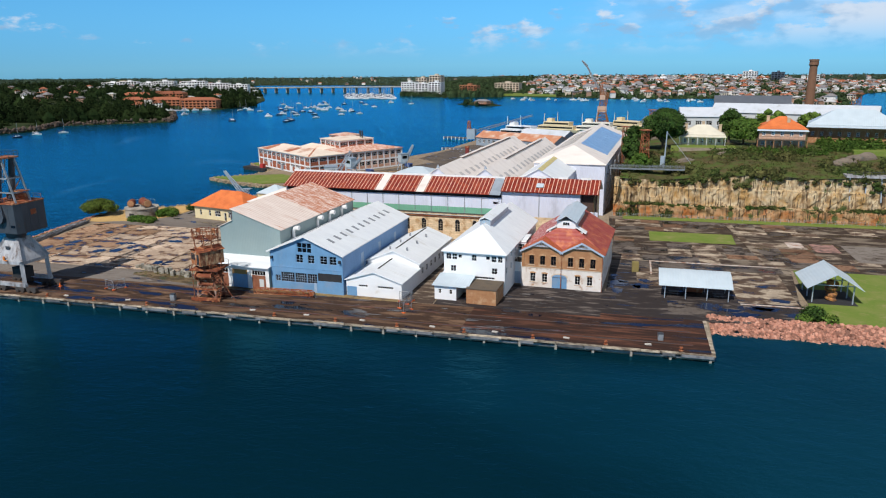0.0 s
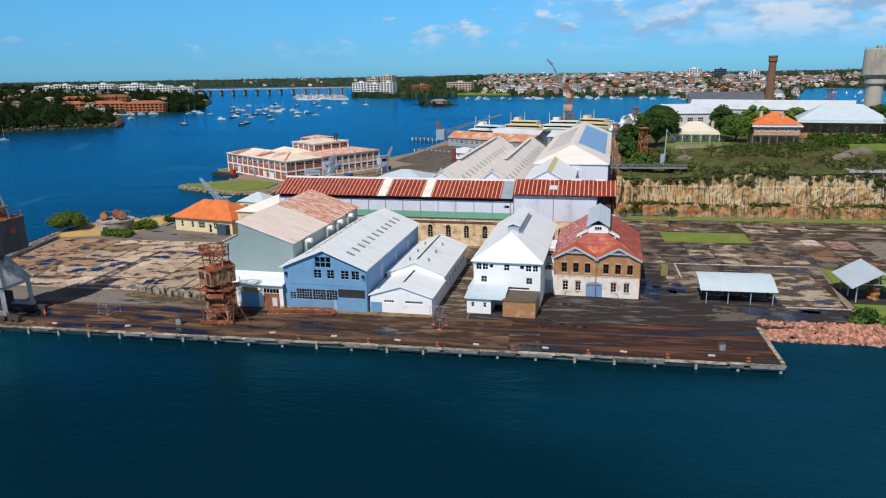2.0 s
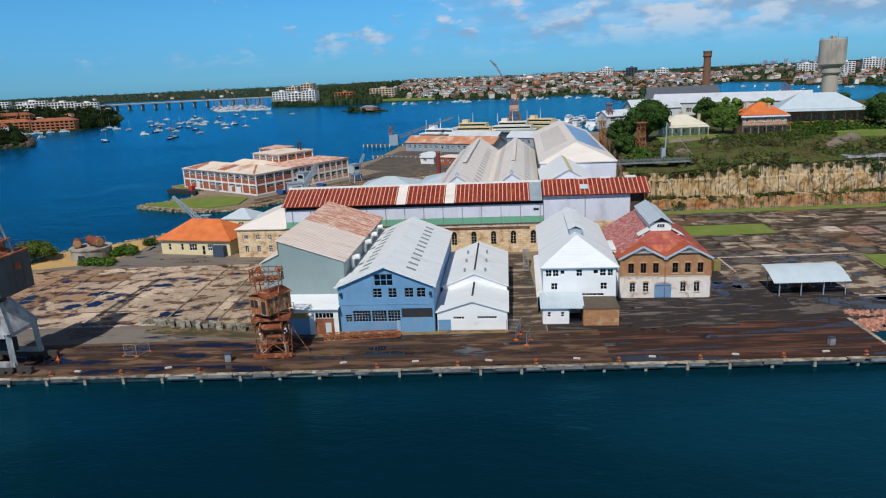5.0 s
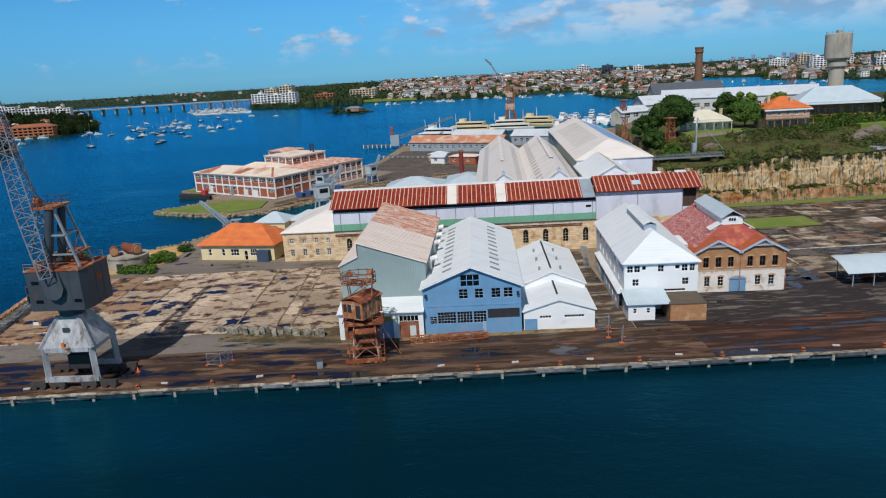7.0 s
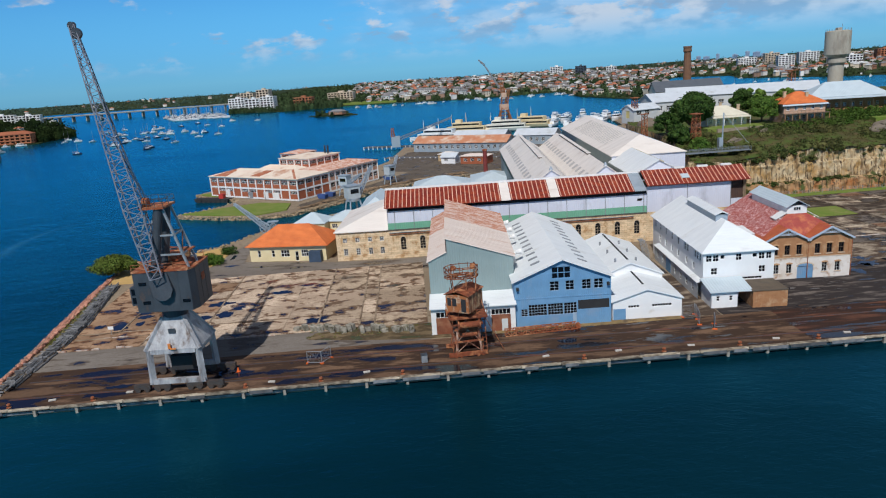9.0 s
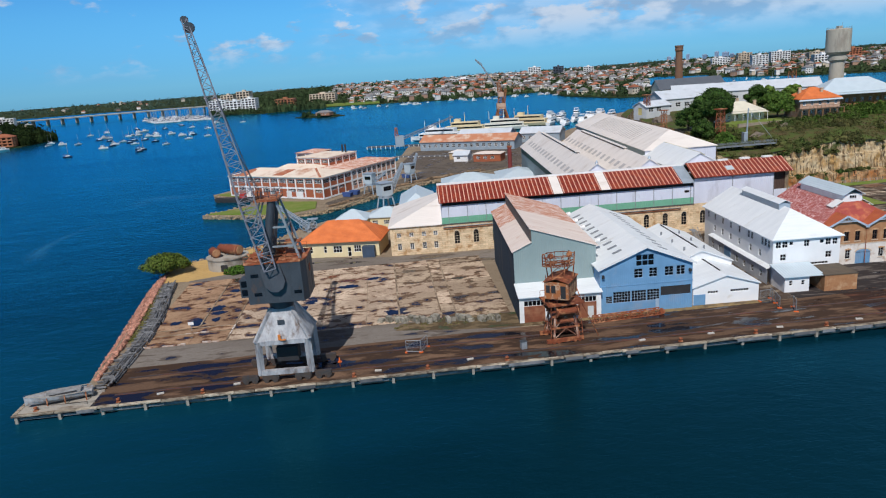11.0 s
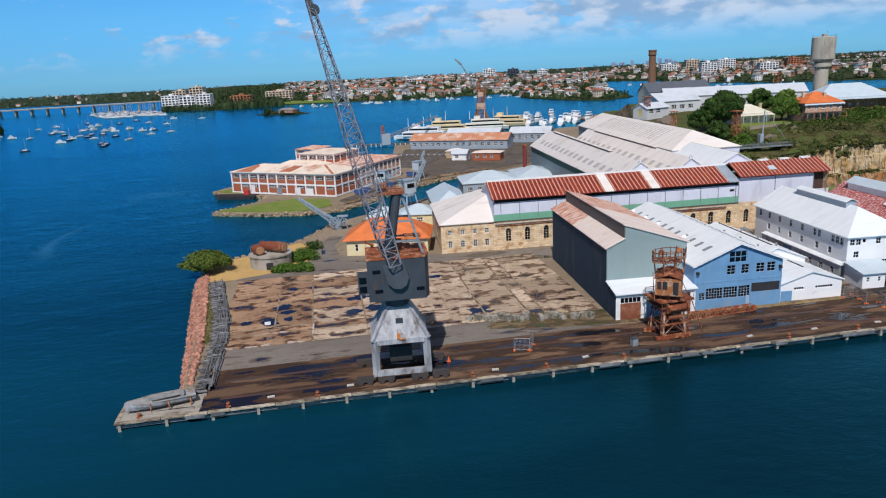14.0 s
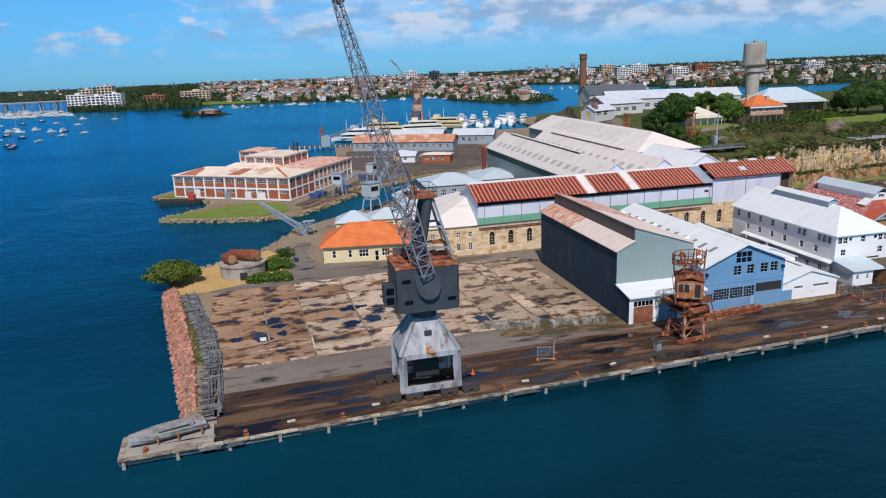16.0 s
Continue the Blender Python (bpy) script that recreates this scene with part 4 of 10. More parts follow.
def edge_dist(p, poly):
    best = 1e9
    for i in range(len(poly)):
        a, b = Vector(poly[i - 1]), Vector(poly[i])
        ab = b - a
        k = max(0, min(1, (Vector(p) - a).dot(ab) / ab.length_squared))
        best = min(best, (Vector(p) - a - ab * k).length)
    return best


SHORES = {}
SHORES["near_headland"] = ([(-560, 380), (-438, 410), (-430, 440), (-450, 484), (-381, 535), (-395, 560), (-436, 617), (-470, 660), (-482, 690), (-438, 706), (-440, 770), (-490, 900), (-620, 1130), (-780, 1390), (-1500, 1600), (-1500, 500)], 13, 0.10)
SHORES["far_shore"] = ([(-430, 1500), (-345, 1140), (-340, 1063), (-258, 1000), (-168, 1040), (-80, 1010), (-10, 968), (122, 985), (115, 830), (135, 740), (160, 705), (205, 740), (230, 860), (330, 1150), (420, 1250), (500, 1500), (300, 2200), (-700, 2300)], 15, 0.06)
SHORES["east_shore"] = ([(300, 1330), (420, 1110), (384, 1010), (440, 860), (540, 760), (800, 680), (1500, 600), (2400, 1200), (1900, 2000), (600, 2100)], 9.5, 0.045)
SHORES["horizon_hills"] = ([(-2780, 1500), (-1400, 1620), (-700, 1640), (-430, 1560), (300, 2000), (1200, 2000), (2000, 1000), (2780, 800), (2780, 2780), (-2780, 2780)], 4.5, 0.010)
SHORES["small_isle"] = ([(-197, 826), (-180, 815), (-150, 796), (-140, 800), (-150, 818), (-180, 838)], 3, 0.3)


def shore_height(name, x, y):
    poly, top, slope = SHORES[name]
    d = edge_dist((x, y), poly)
    return SEA + 0.8 + min(top, d * slope) * (0.75 + 0.5 * noise.noise((x * 0.004, y * 0.004, 2)))


for name, (poly, top, slope) in SHORES.items():
    bm = BM()
    lo = [bm.verts.new((x, y, SEA - 0.5)) for x, y in poly]
    hi = [bm.verts.new((x, y, SEA + 0.8)) for x, y in poly]
    for i in range(len(poly)):
        bm.faces.new((lo[i - 1], lo[i], hi[i], hi[i - 1]))
    x0, x1 = min(p[0] for p in poly), max(p[0] for p in poly)
    y0, y1 = min(p[1] for p in poly), max(p[1] for p in poly)
    step = max((x1 - x0) / 60, (y1 - y0) / 60, 4)
    cells = {}
    nx, ny = int((x1 - x0) / step) + 2, int((y1 - y0) / step) + 2
    for i in range(nx):
        for j in range(ny):
            x, y = x0 + i * step, y0 + j * step
            if inside((x, y), poly):
                cells[i, j] = bm.verts.new((x, y, shore_height(name, x, y)))
    for i, j in list(cells):
        q = [cells.get(k) for k in ((i, j), (i + 1, j), (i + 1, j + 1), (i, j + 1))]
        if all(q):
            bm.faces.new(q)
    flat = [bm.verts.new((x, y, SEA + 0.8)) for x, y in poly]
    bm.faces.new(flat)
    tagged(part(name, bm, FAR_GROUND), "distant green harbour shore", "shore", kind="structure")


# ---- buildings on the quay ----
def simple_holes(xs, w, z, h):
    return [(x, x + w, z, z + h) for x in xs]


def blue_workshop():
    W, D, E, Rg = 16.0, 37.5, 8.2, 11.5
    b = thing("workshop", "blue corrugated workshop with a white gabled roof", "building", -68.6, 124.9, 0, -2.6)
    BLUE_TRIM = mat("pale_blue_frame", (0.34, 0.44, 0.56), None, 0.6)
    top = [(6.2, 9.4, 8.15, 10.2)]
    mid = [(5.9, 7.4, 6.1, 7.75), (8.5, 9.9, 6.1, 7.75), (11.2, 12.7, 6.1, 7.75), (13.2, 14.7, 6.1, 7.75)]
    low = [(1.0, 2.1, 1.9, 3.2), (2.25, 5.3, 1.9, 3.9), (5.45, 8.0, 1.9, 3.9), (8.15, 10.3, 1.9, 3.9), (10.5, 15.7, 2.6, 4.2)]
    bm = BM()
    wall(bm, 0, W, 0, Rg, top + mid + low, FRONT, gable_planes(0, W, E, Rg))
    part("front_wall", bm, BLUE_WALL, b)
    bm = BM()
    rs = right_side(W)
    side = [(9.0 + 9.5 * i, 10.6 + 9.5 * i, 3.4, 6.4) for i in range(3)]
    wall(bm, 0, D, 0, E, side, rs)
    part("side_wall", bm, BLUE_SIDE, b)
    bm = BM()
    wall(bm, 0, D, 0, E, (), left_side())
    part("side_wall", bm, BLUE_SIDE, b)
    bm = BM()
    wall(bm, 0, W, 0, Rg, (), back_side(D), gable_planes(0, W, E, Rg))
    part("back_wall", bm, BLUE_WALL, b)
    for h in top:
        window(b, FRONT, h, 3, 2, BLUE_WALL, 0.12)
    for h in mid:
        window(b, FRONT, h, 2, 3, BLUE_TRIM, 0.055)
    for h, n in zip(low[:4], (2, 6, 5, 4)):
        window(b, FRONT, h, n, 4, BLUE_TRIM, 0.05)
    bm = BM()
    box(bm, 10.5, 15.7, 0.08, 0.14, 2.6, 4.2)
    part("shutter", bm, DARK, b, "dark roller shutter")
    for h in side:
        bm = BM()
        q = [rs(h[0], 0.06, h[2]), rs(h[1], 0.06, h[2]), rs(h[1], 0.06, h[3]), rs(h[0], 0.06, h[3])]
        prism(bm, q, Vector(rs(0, 0.05, 0)) - Vector(rs(0, 0, 0)))
        part("side_panel", bm, BLUE_TRIM, b, "pale translucent wall panel")
    bm = BM()
    gable_roof(bm, 0, W, 0, D, E, Rg, 0.45)
    part("roof", bm, WHITE_ROOF, b)
    k = (Rg - E) / 8
    sky = BM()
    box(sky, -0.85, 0.85, -0.42, 0.42, 0.0, 0.07)
    me = bpy.data.meshes.new("skylight")
    sky.to_mesh(me)
    sky.free()
    me.materials.append(STEEL)
    a = math.degrees(math.atan(k))
    for s in (-1, 1):
        for i in range(11):
            x = 8 + s * 4.0
            shared("skylight", me, b, pose(x, 3.5 + 3.0 * i, Rg - 4.0 * k + 0.17, 0, s * a, 0))
    for y in (8.5, 19.5, 25.5, 32.0):
        bm = BM()
        tube(bm, (0.9, y, E - 0.2), (0.9, y, E + 2.0), 0.33, 12)
        cowl = part("ventilator", bm, WHITE_TRIM, b, "white round roof ventilator")
        bm = BM()
        for k in range(4):
            a, e = k * math.pi / 8, (k + 1) * math.pi / 8
            tube(bm, (0.9 + 0.8 * (1 - math.cos(a)), y, E + 2.0 + 0.8 * math.sin(a)), (0.9 + 0.8 * (1 - math.cos(e)), y, E + 2.0 + 0.8 * math.sin(e)), 0.33 + 0.03 * k, 12, 0.36 + 0.03 * k)
        tube(bm, (1.7, y, E + 2.8), (2.3, y, E + 2.8), 0.45, 12, 0.52)
        part("cowl", bm, WHITE_TRIM, cowl)
    bm = BM()
    box(bm, -0.05, W + 0.05, -0.06, 0.0, 4.9, 5.1)
    part("ledge", bm, BLUE_WALL, b)
    for x, z in ((0.5, 6.6), (15.5, 6.6)):
        bm = BM()
        box(bm, x - 0.2, x + 0.2, -0.5, 0, z, z + 0.5)
        part("lamp_box", bm, DARK, b)
    bm = BM()
    for s in (-1, 1):
        beam(bm, (8, -0.5, Rg + 0.08), (8 + s * 8.5, -0.5, E - 0.12), 0.08, 0.32)
    part("bargeboard", bm, WHITE_TRIM, b)
    bm = BM()
    box(bm, 9.6, 10.2, -0.05, 0.05, 0.05, 2.1)
    part("wicket_door", bm, BLUE_TRIM, b)
    return b


OX_RED = mat("ox_red_door_paint", (0.24, 0.075, 0.035), (0.16, 0.05, 0.026), 0.7, scale=0.6, fine=6, stain=(0.32, 0.15, 0.08), stain_at=0.6)


def green_shed():
    b = thing("shed", "tall grey-green clad shed with a stepped rusty roof", "building", -82.4, 129.6, 0, -3.4)
    D = 35
    for y in (0, D):
        bm = BM()
        prism(bm, [(0, y, 0), (14.4, y, 0), (14.4, y, 11.5), (3.2, y, 15.2), (3.2, y, 12.9), (0, y, 11.4)], (0, 0.2 if y == 0 else -0.2, 0))
        part("end_wall", bm, GREEN_WALL, b)
    bm = BM()
    wall(bm, 0, D, 0, 11.4, (), left_side())
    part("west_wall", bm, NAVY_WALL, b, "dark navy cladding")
    bm = BM()
    wall(bm, 0, D, 0, 11.5, (), right_side(14.4))
    part("east_wall", bm, GREEN_WALL, b)
    bm = BM()
    prism(bm, [(-0.3, -0.25, 11.28), (3.2, -0.25, 12.92), (3.2, 19, 12.92), (-0.3, 19, 11.28)], (0, 0, 0.15))
    part("lower_roof", bm, RUST_ROOF, b)
    bm = BM()
    prism(bm, [(-0.3, 19, 11.28), (3.2, 19, 12.92), (3.2, D + 0.25, 12.92), (-0.3, D + 0.25, 11.28)], (0, 0, 0.15))
    part("lower_roof", bm, RED_RUST_ROOF, b)
    bm = BM()
    box(bm, 3.05, 3.25, 0, D, 12.9, 15.2)
    part("clerestory", bm, mat("dull_brown_sheet", (0.13, 0.10, 0.085), (0.10, 0.08, 0.07), 0.7, ribs=("Y", 0.4), rib_depth=0.015), b, "dull brown clerestory sheeting")
    for y0, y1, m in ((-0.25, 17, RUST_ROOF), (17, D + 0.25, RED_RUST_ROOF)):
        bm = BM()
        prism(bm, [(2.9, y0, 15.3), (14.8, y0, 11.38), (14.8, y1, 11.38), (2.9, y1, 15.3)], (0, 0, 0.15))
        part("upper_roof", bm, m, b)
    bm = BM()
    prism(bm, [(-0.2, -5.2, 4.55), (14.2, -5.2, 4.55), (14.2, 0, 5.5), (-0.2, 0, 5.5)], (0, 0, 0.15))
    part("porch_roof", bm, WHITE_ROOF, b)
    doors = [(0.8, 4.4, 0, 3.9), (5.4, 9.0, 0, 3.9), (10.0, 13.2, 0, 3.9)]
    bm = BM()
    at = lambda u, d, z: (u, d - 4.7, z)
    wall(bm, 0, 14.0, 0, 4.6, doors, at)
    part("porch_wall", bm, WHITE_TRIM, b)
    for (a, c, z0, z1), m in zip(doors, (OX_RED, BLUE_WALL, OX_RED)):
        bm = BM()
        box(bm, a, c, -4.62, -4.55, 0, 2.9)
        part("door", bm, m, b)
        if m is BLUE_WALL:
            bm = BM()
            box(bm, a, c, -4.66, -4.55, 2.9, 3.9)
            part("door_head", bm, mat("ochre_board", (0.36, 0.23, 0.075), (0.26, 0.16, 0.06), 0.8), b, "ochre board over the blue door")
        else:
            window(b, at, (a, c, 2.9, 3.9), 5, 1, WHITE_TRIM, 0.07, 0.1)
    bm = BM()
    box(bm, 11.7, 12.7, -4.68, -4.6, 0, 2.1)
    part("wicket_door", bm, mat("pale_grey_door", (0.60, 0.62, 0.62), (0.5, 0.52, 0.52), 0.6), b, "small pale grey wicket door")
    for x, d in ((0, 1), (14, -1)):
        bm = BM()
        wall(bm, -4.7, 0, 0, 4.7, (), (left_side() if d > 0 else right_side(14.0)))
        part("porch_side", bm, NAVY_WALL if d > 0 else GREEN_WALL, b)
    return b


def white_shed():
    b = thing("low_shed", "low white corrugated shed with two stepped gables", "building", -52.2, 124.8, 0, -2.6)
    W = 11.6
    h1 = [(2.6, 4.5, 1.9, 2.4), (6.6, 9.9, 1.9, 2.4)]
    bm = BM()
    wall(bm, 0, W, 0, 5.0, h1, FRONT, gable_planes(0, W, 3.2, 5.0))
    part("front_wall", bm, WHITE_WALL, b)
    for h in h1:
        window(b, FRONT, h, 4 if h[1] < 5 else 7, 1, WHITE_TRIM, 0.08)
    for at in (lambda u, d, z: (u, d + 10.6, z), back_side(33.5)):
        bm = BM()
        wall(bm, 0, W, 0, 7.0, (), at, gable_planes(0, W, 4.3, 6.6))
        part("upper_gable", bm, WHITE_WALL, b)
    for at, nm in ((right_side(W), "east"), (left_side(), "west")):
        bm = BM()
        wall(bm, 0, 10.6, 0, 3.2, (), at)
        hs = [(12 + 2.9 * i, 13.5 + 2.9 * i, 1.6, 3.0) for i in range(7)]
        wall(bm, 10.6, 33.5, 0, 4.3, hs, at)
        part("side_wall", bm, WHITE_WALL, b)
        for h in hs:
            window(b, at, h, 3, 2, WHITE_TRIM, 0.06)
    bm = BM()
    gable_roof(bm, 0, W, 0, 10.6, 3.2, 5.0, 0.3)
    part("front_roof", bm, WHITE_ROOF, b)
    bm = BM()
    gable_roof(bm, 0, W, 10.6, 33.5, 4.3, 6.6, 0.3)
    part("rear_roof", bm, WHITE_ROOF, b)
    k = (6.6 - 4.3) / (W / 2)
    # solid dark strips on the ridges, coloured like the shade in a slot
    for y0, y1, z in ((2.5, 10.2, 5.0), (12.5, 32.5, 6.6)):
        bm = BM()
        box(bm, W / 2 - 0.16, W / 2 + 0.16, y0, y1, z - 0.1, z + 0.2)
        part("ridge_slot", bm, DARK, b, "dark strip painted for the shaded slot along the ridge")
    for i in range(3):
        for x in (W / 2 - 1.9, W / 2 + 1.9):
            bm = BM()
            tube(bm, (x, 14 + 6.3 * i, 6.6 - 1.6 * k), (x, 14 + 6.3 * i, 6.6 - 1.6 * k + 0.7), 0.2, 8)
            part("roof_vent", bm, STEEL, b)
    bm = BM()
    box(bm, 0.1, 2.2, -0.06, 0.02, 0, 1.9)
    part("door", bm, BLUE_WALL, b, "pale blue side door")
    return b


def white_store():
    W, D, E, Rg = 12.4, 31.5, 8.6, 12.4
    b = thing("store", "white three-storey store with a ridge monitor", "building", -34.0, 131.6, 0, -3.6)
    f = [(0.5, 1.5, 6.7, 7.9), (1.7, 2.7, 6.7, 7.9), (3.0, 3.7, 7.1, 7.8), (5.7, 6.7, 6.7, 7.9), (8.6, 9.4, 7.1, 7.8), (9.7, 10.7, 6.7, 7.9), (11.0, 11.9, 6.7, 7.9),
         (1.4, 2.5, 4.3, 5.5), (9.8, 10.9, 4.3, 5.5), (0.5, 3.3, 3.15, 3.6), (4.2, 10.4, 3.15, 3.6)]
    bm = BM()
    wall(bm, 0, W, 0, E, f)
    part("front_wall", bm, WHITE_WALL, b)
    for h in f:
        n = max(1, round((h[1] - h[0]) / 0.6))
        window(b, FRONT, h, n, 1 if h[3] - h[2] < 0.8 else 2, WHITE_TRIM, 0.05)
    ls = left_side()
    hs = []
    for y in (1.2, 2.5, 3.8, 8.0, 9.4, 13.5, 17.5, 21.5, 25.5, 29.0):
        hs.append((y, y + 1.0, 6.5, 7.9))
    for y in (4.5, 8.5, 13.5, 17.5, 21.5, 25.5):
        hs.append((y, y + 1.0, 4.1, 5.4))
    bm = BM()
    wall(bm, 0, D, 0, E, hs, ls)
    part("west_wall", bm, WHITE_WALL, b)
    for h in hs:
        window(b, ls, h, 2, 2, WHITE_TRIM, 0.045)
    rs = right_side(W)
    hs = [(1.2 + 4 * i, 2.2 + 4 * i, z, z + 1.3) for i in range(7) for z in (4.1, 6.6)]
    bm = BM()
    wall(bm, 0, D, 0, E, hs, rs)
    part("east_wall", bm, WHITE_WALL, b)
    for h in hs:
        window(b, rs, h, 2, 2, WHITE_TRIM, 0.07)
    bm = BM()
    wall(bm, 0, W, 0, Rg, (), back_side(D), gable_planes(0, W, E, Rg))
    part("back_wall", bm, WHITE_WALL, b)
    bm = BM()
    o = 0.5
    k = (Rg - E) / (W / 2)
    m = W / 2
    ez = E - o * k
    n = 6.4
    prism(bm, [(-o, -o, ez), (W + o, -o, ez), (m, n, Rg)], (0, 0, 0.15))
    prism(bm, [(-o, D + o, ez), (-o, -o, ez), (m, n, Rg), (m, D + o, Rg)], (0, 0, 0.15))
    prism(bm, [(W + o, -o, ez), (W + o, D + o, ez), (m, D + o, Rg), (m, n, Rg)], (0, 0, 0.15))
    part("roof", bm, WHITE_ROOF, b)
    bm = BM()
    box(bm, m - 1.1, m + 1.1, 8.5, 24.5, Rg - 0.8, Rg + 0.75)
    mon = part("monitor", bm, ZINC, b, "raised ridge monitor with grey louvred sides")
    bm = BM()
    gable_roof(bm, m - 1.2, m + 1.2, 8.3, 24.7, Rg + 0.75, Rg + 1.25, 0.15, 0.1)
    part("monitor_roof", bm, WHITE_ROOF, mon)
    # gallery along the west side
    bm = BM()
    prism(bm, [(-1.15, -0.2, 3.0), (0, -0.2, 3.3), (0, 27, 3.3), (-1.15, 27, 3.0)], (0, 0, 0.1))
    part("gallery_roof", bm, WHITE_ROOF, b)
    hs = [(2 + 3.4 * i, 3.0 + 3.4 * i, 0.9, 2.2) for i in range(4)] + [(20.5, 21.5, 0.9, 2.2), (23.9, 24.9, 0.9, 2.2)]
    at = left_side(-0.95)
    bm = BM()
    wall(bm, 0, 26.8, 0, 3.02, hs, at, depth=0.12)
    part("gallery_wall", bm, mat("pale_weathered_boards", (0.58, 0.61, 0.64), (0.46, 0.48, 0.50), 0.7, scale=0.5, stain=(0.30, 0.27, 0.23), stain_at=0.62, stretch=(1, 1, 0.4)), b)
    bm = BM()
    q = [at(15.6, -0.03, 0.05), at(18.6, -0.03, 0.05), at(18.6, -0.03, 2.7), at(15.6, -0.03, 2.7)]
    prism(bm, q, Vector(at(0, 0.06, 0)) - Vector(at(0, 0, 0)))
    part("gallery_door", bm, BLUE_WALL, b, "wide faded blue sliding door")
    for h in hs:
        window(b, at, h, 2, 2, WHITE_TRIM, 0.07, 0.05)
    # fire stair at the back corner
    st = thing("fire_stair", "pale steel fire stair beside the white store", "stair", -34.6, 157.5, 0, -3.6)
    for i in range(16):
        bm = BM()
        box(bm, -1.1, 0, 0.28 * i, 0.28 * i + 0.26, 0.2 * i + 0.15, 0.2 * i + 0.2)
        part("tread", bm, STEEL, st)
    for x in (-1.1, 0.0):
        bm = BM()
        beam(bm, (x, 0, 0.1), (x, 4.6, 3.3), 0.08, 0.2)
        beam(bm, (x, 0, 1.1), (x, 4.6, 4.3), 0.06)
        part("stringer", bm, STEEL, st)
    bm = BM()
    box(bm, -1.2, 0.0, 4.5, 6.2, 3.2, 3.35)
    part("landing", bm, STEEL, st)
    lk = thing("link_block", "narrow white link between the store and the brick workshop", "annex", -21.7, 139.9, 0, -3.6)
    bm = BM()
    wall(bm, 0, 2.3, 0, 4.7, [(0.5, 1.9, 0.0, 2.6)])
    wall(bm, 0, 2.3, 5.0, 8.2, [(0.35, 1.95, 6.5, 7.6)], lambda u, d, z: (u, d + 3.2, z))
    part("front_wall", bm, WHITE_WALL, lk)
    bm = BM()
    box(bm, 0.5, 1.9, 0.1, 0.16, 0, 2.6)
    part("door", bm, mat("pale_blue_sheet", (0.45, 0.52, 0.60), (0.38, 0.45, 0.53), 0.6), lk, "pale grey-blue double door")
    window(lk, lambda u, d, z: (u, d + 3.2, z), (0.35, 1.95, 6.5, 7.6), 3, 2, WHITE_TRIM, 0.05)
    bm = BM()
    box(bm, 0, 2.3, -0.15, 10, 4.7, 4.85)
    part("flat_roof", bm, mat("tarred_flat_roof", (0.12, 0.09, 0.06), (0.08, 0.065, 0.05), 0.9), lk)
    bm = BM()
    prism(bm, [(0.0, 3.0, 8.05), (2.25, 3.0, 8.05), (2.25, 9, 8.3), (0.0, 9, 8.3)], (0, 0, 0.1))
    part("upper_roof", bm, WHITE_ROOF, lk)
    bm = BM()
    beam(bm, (0.1, -0.1, 5.75), (2.2, -0.1, 5.75), 0.08)
    for x in (0.1, 1.15, 2.2):
        beam(bm, (x, -0.1, 4.85), (x, -0.1, 5.75), 0.07)
    part("railing", bm, WHITE_TRIM, lk)
    # front annexes
    an = thing("annex", "small white lean-to annex with a grey roof", "annex", -34.6, 126.4, 0, -3.6)
    hs = [(0.8, 1.4, 1.2, 2.1), (3.0, 3.6, 1.2, 2.1)]
    bm = BM()
    wall(bm, 0, 4.4, 0, 2.9, hs)
    part("front_wall", bm, WHITE_WALL, an)
    for h in hs:
        window(an, FRONT, h, 1, 2, WHITE_TRIM, 0.08)
    for at in (left_side(), right_side(4.4)):
        bm = BM()
        wall(bm, 0, 5.0, 0, 3.6, (), at, ((-0.16, 1, 2.9),))
        part("side_wall", bm, WHITE_WALL, an)
    bm = BM()
    prism(bm, [(-0.4, -0.5, 2.85), (6.9, -0.5, 2.85), (6.9, 5.0, 3.75), (-0.4, 5.0, 3.75)], (0, 0, 0.1))
    part("roof", bm, GREY_ROOF, an)
    bk = thing("brick_annex", "flat-roofed brown brick annex", "annex", -28.0, 125.1, 0, -3.6)
    bm = BM()
    wall(bm, 0, 5.8, 0, 2.9)
    wall(bm, 0, 6.5, 0, 2.9, (), right_side(5.8))
    wall(bm, 0, 6.5, 0, 2.9, (), left_side())
    part("wall", bm, BRICK, bk)
    bm = BM()
    box(bm, -0.1, 5.9, -0.1, 6.5, 2.9, 3.05)
    part("roof", bm, mat("tarred_flat_roof", (0.12, 0.09, 0.06), (0.08, 0.065, 0.05), 0.9), bk)
    return b


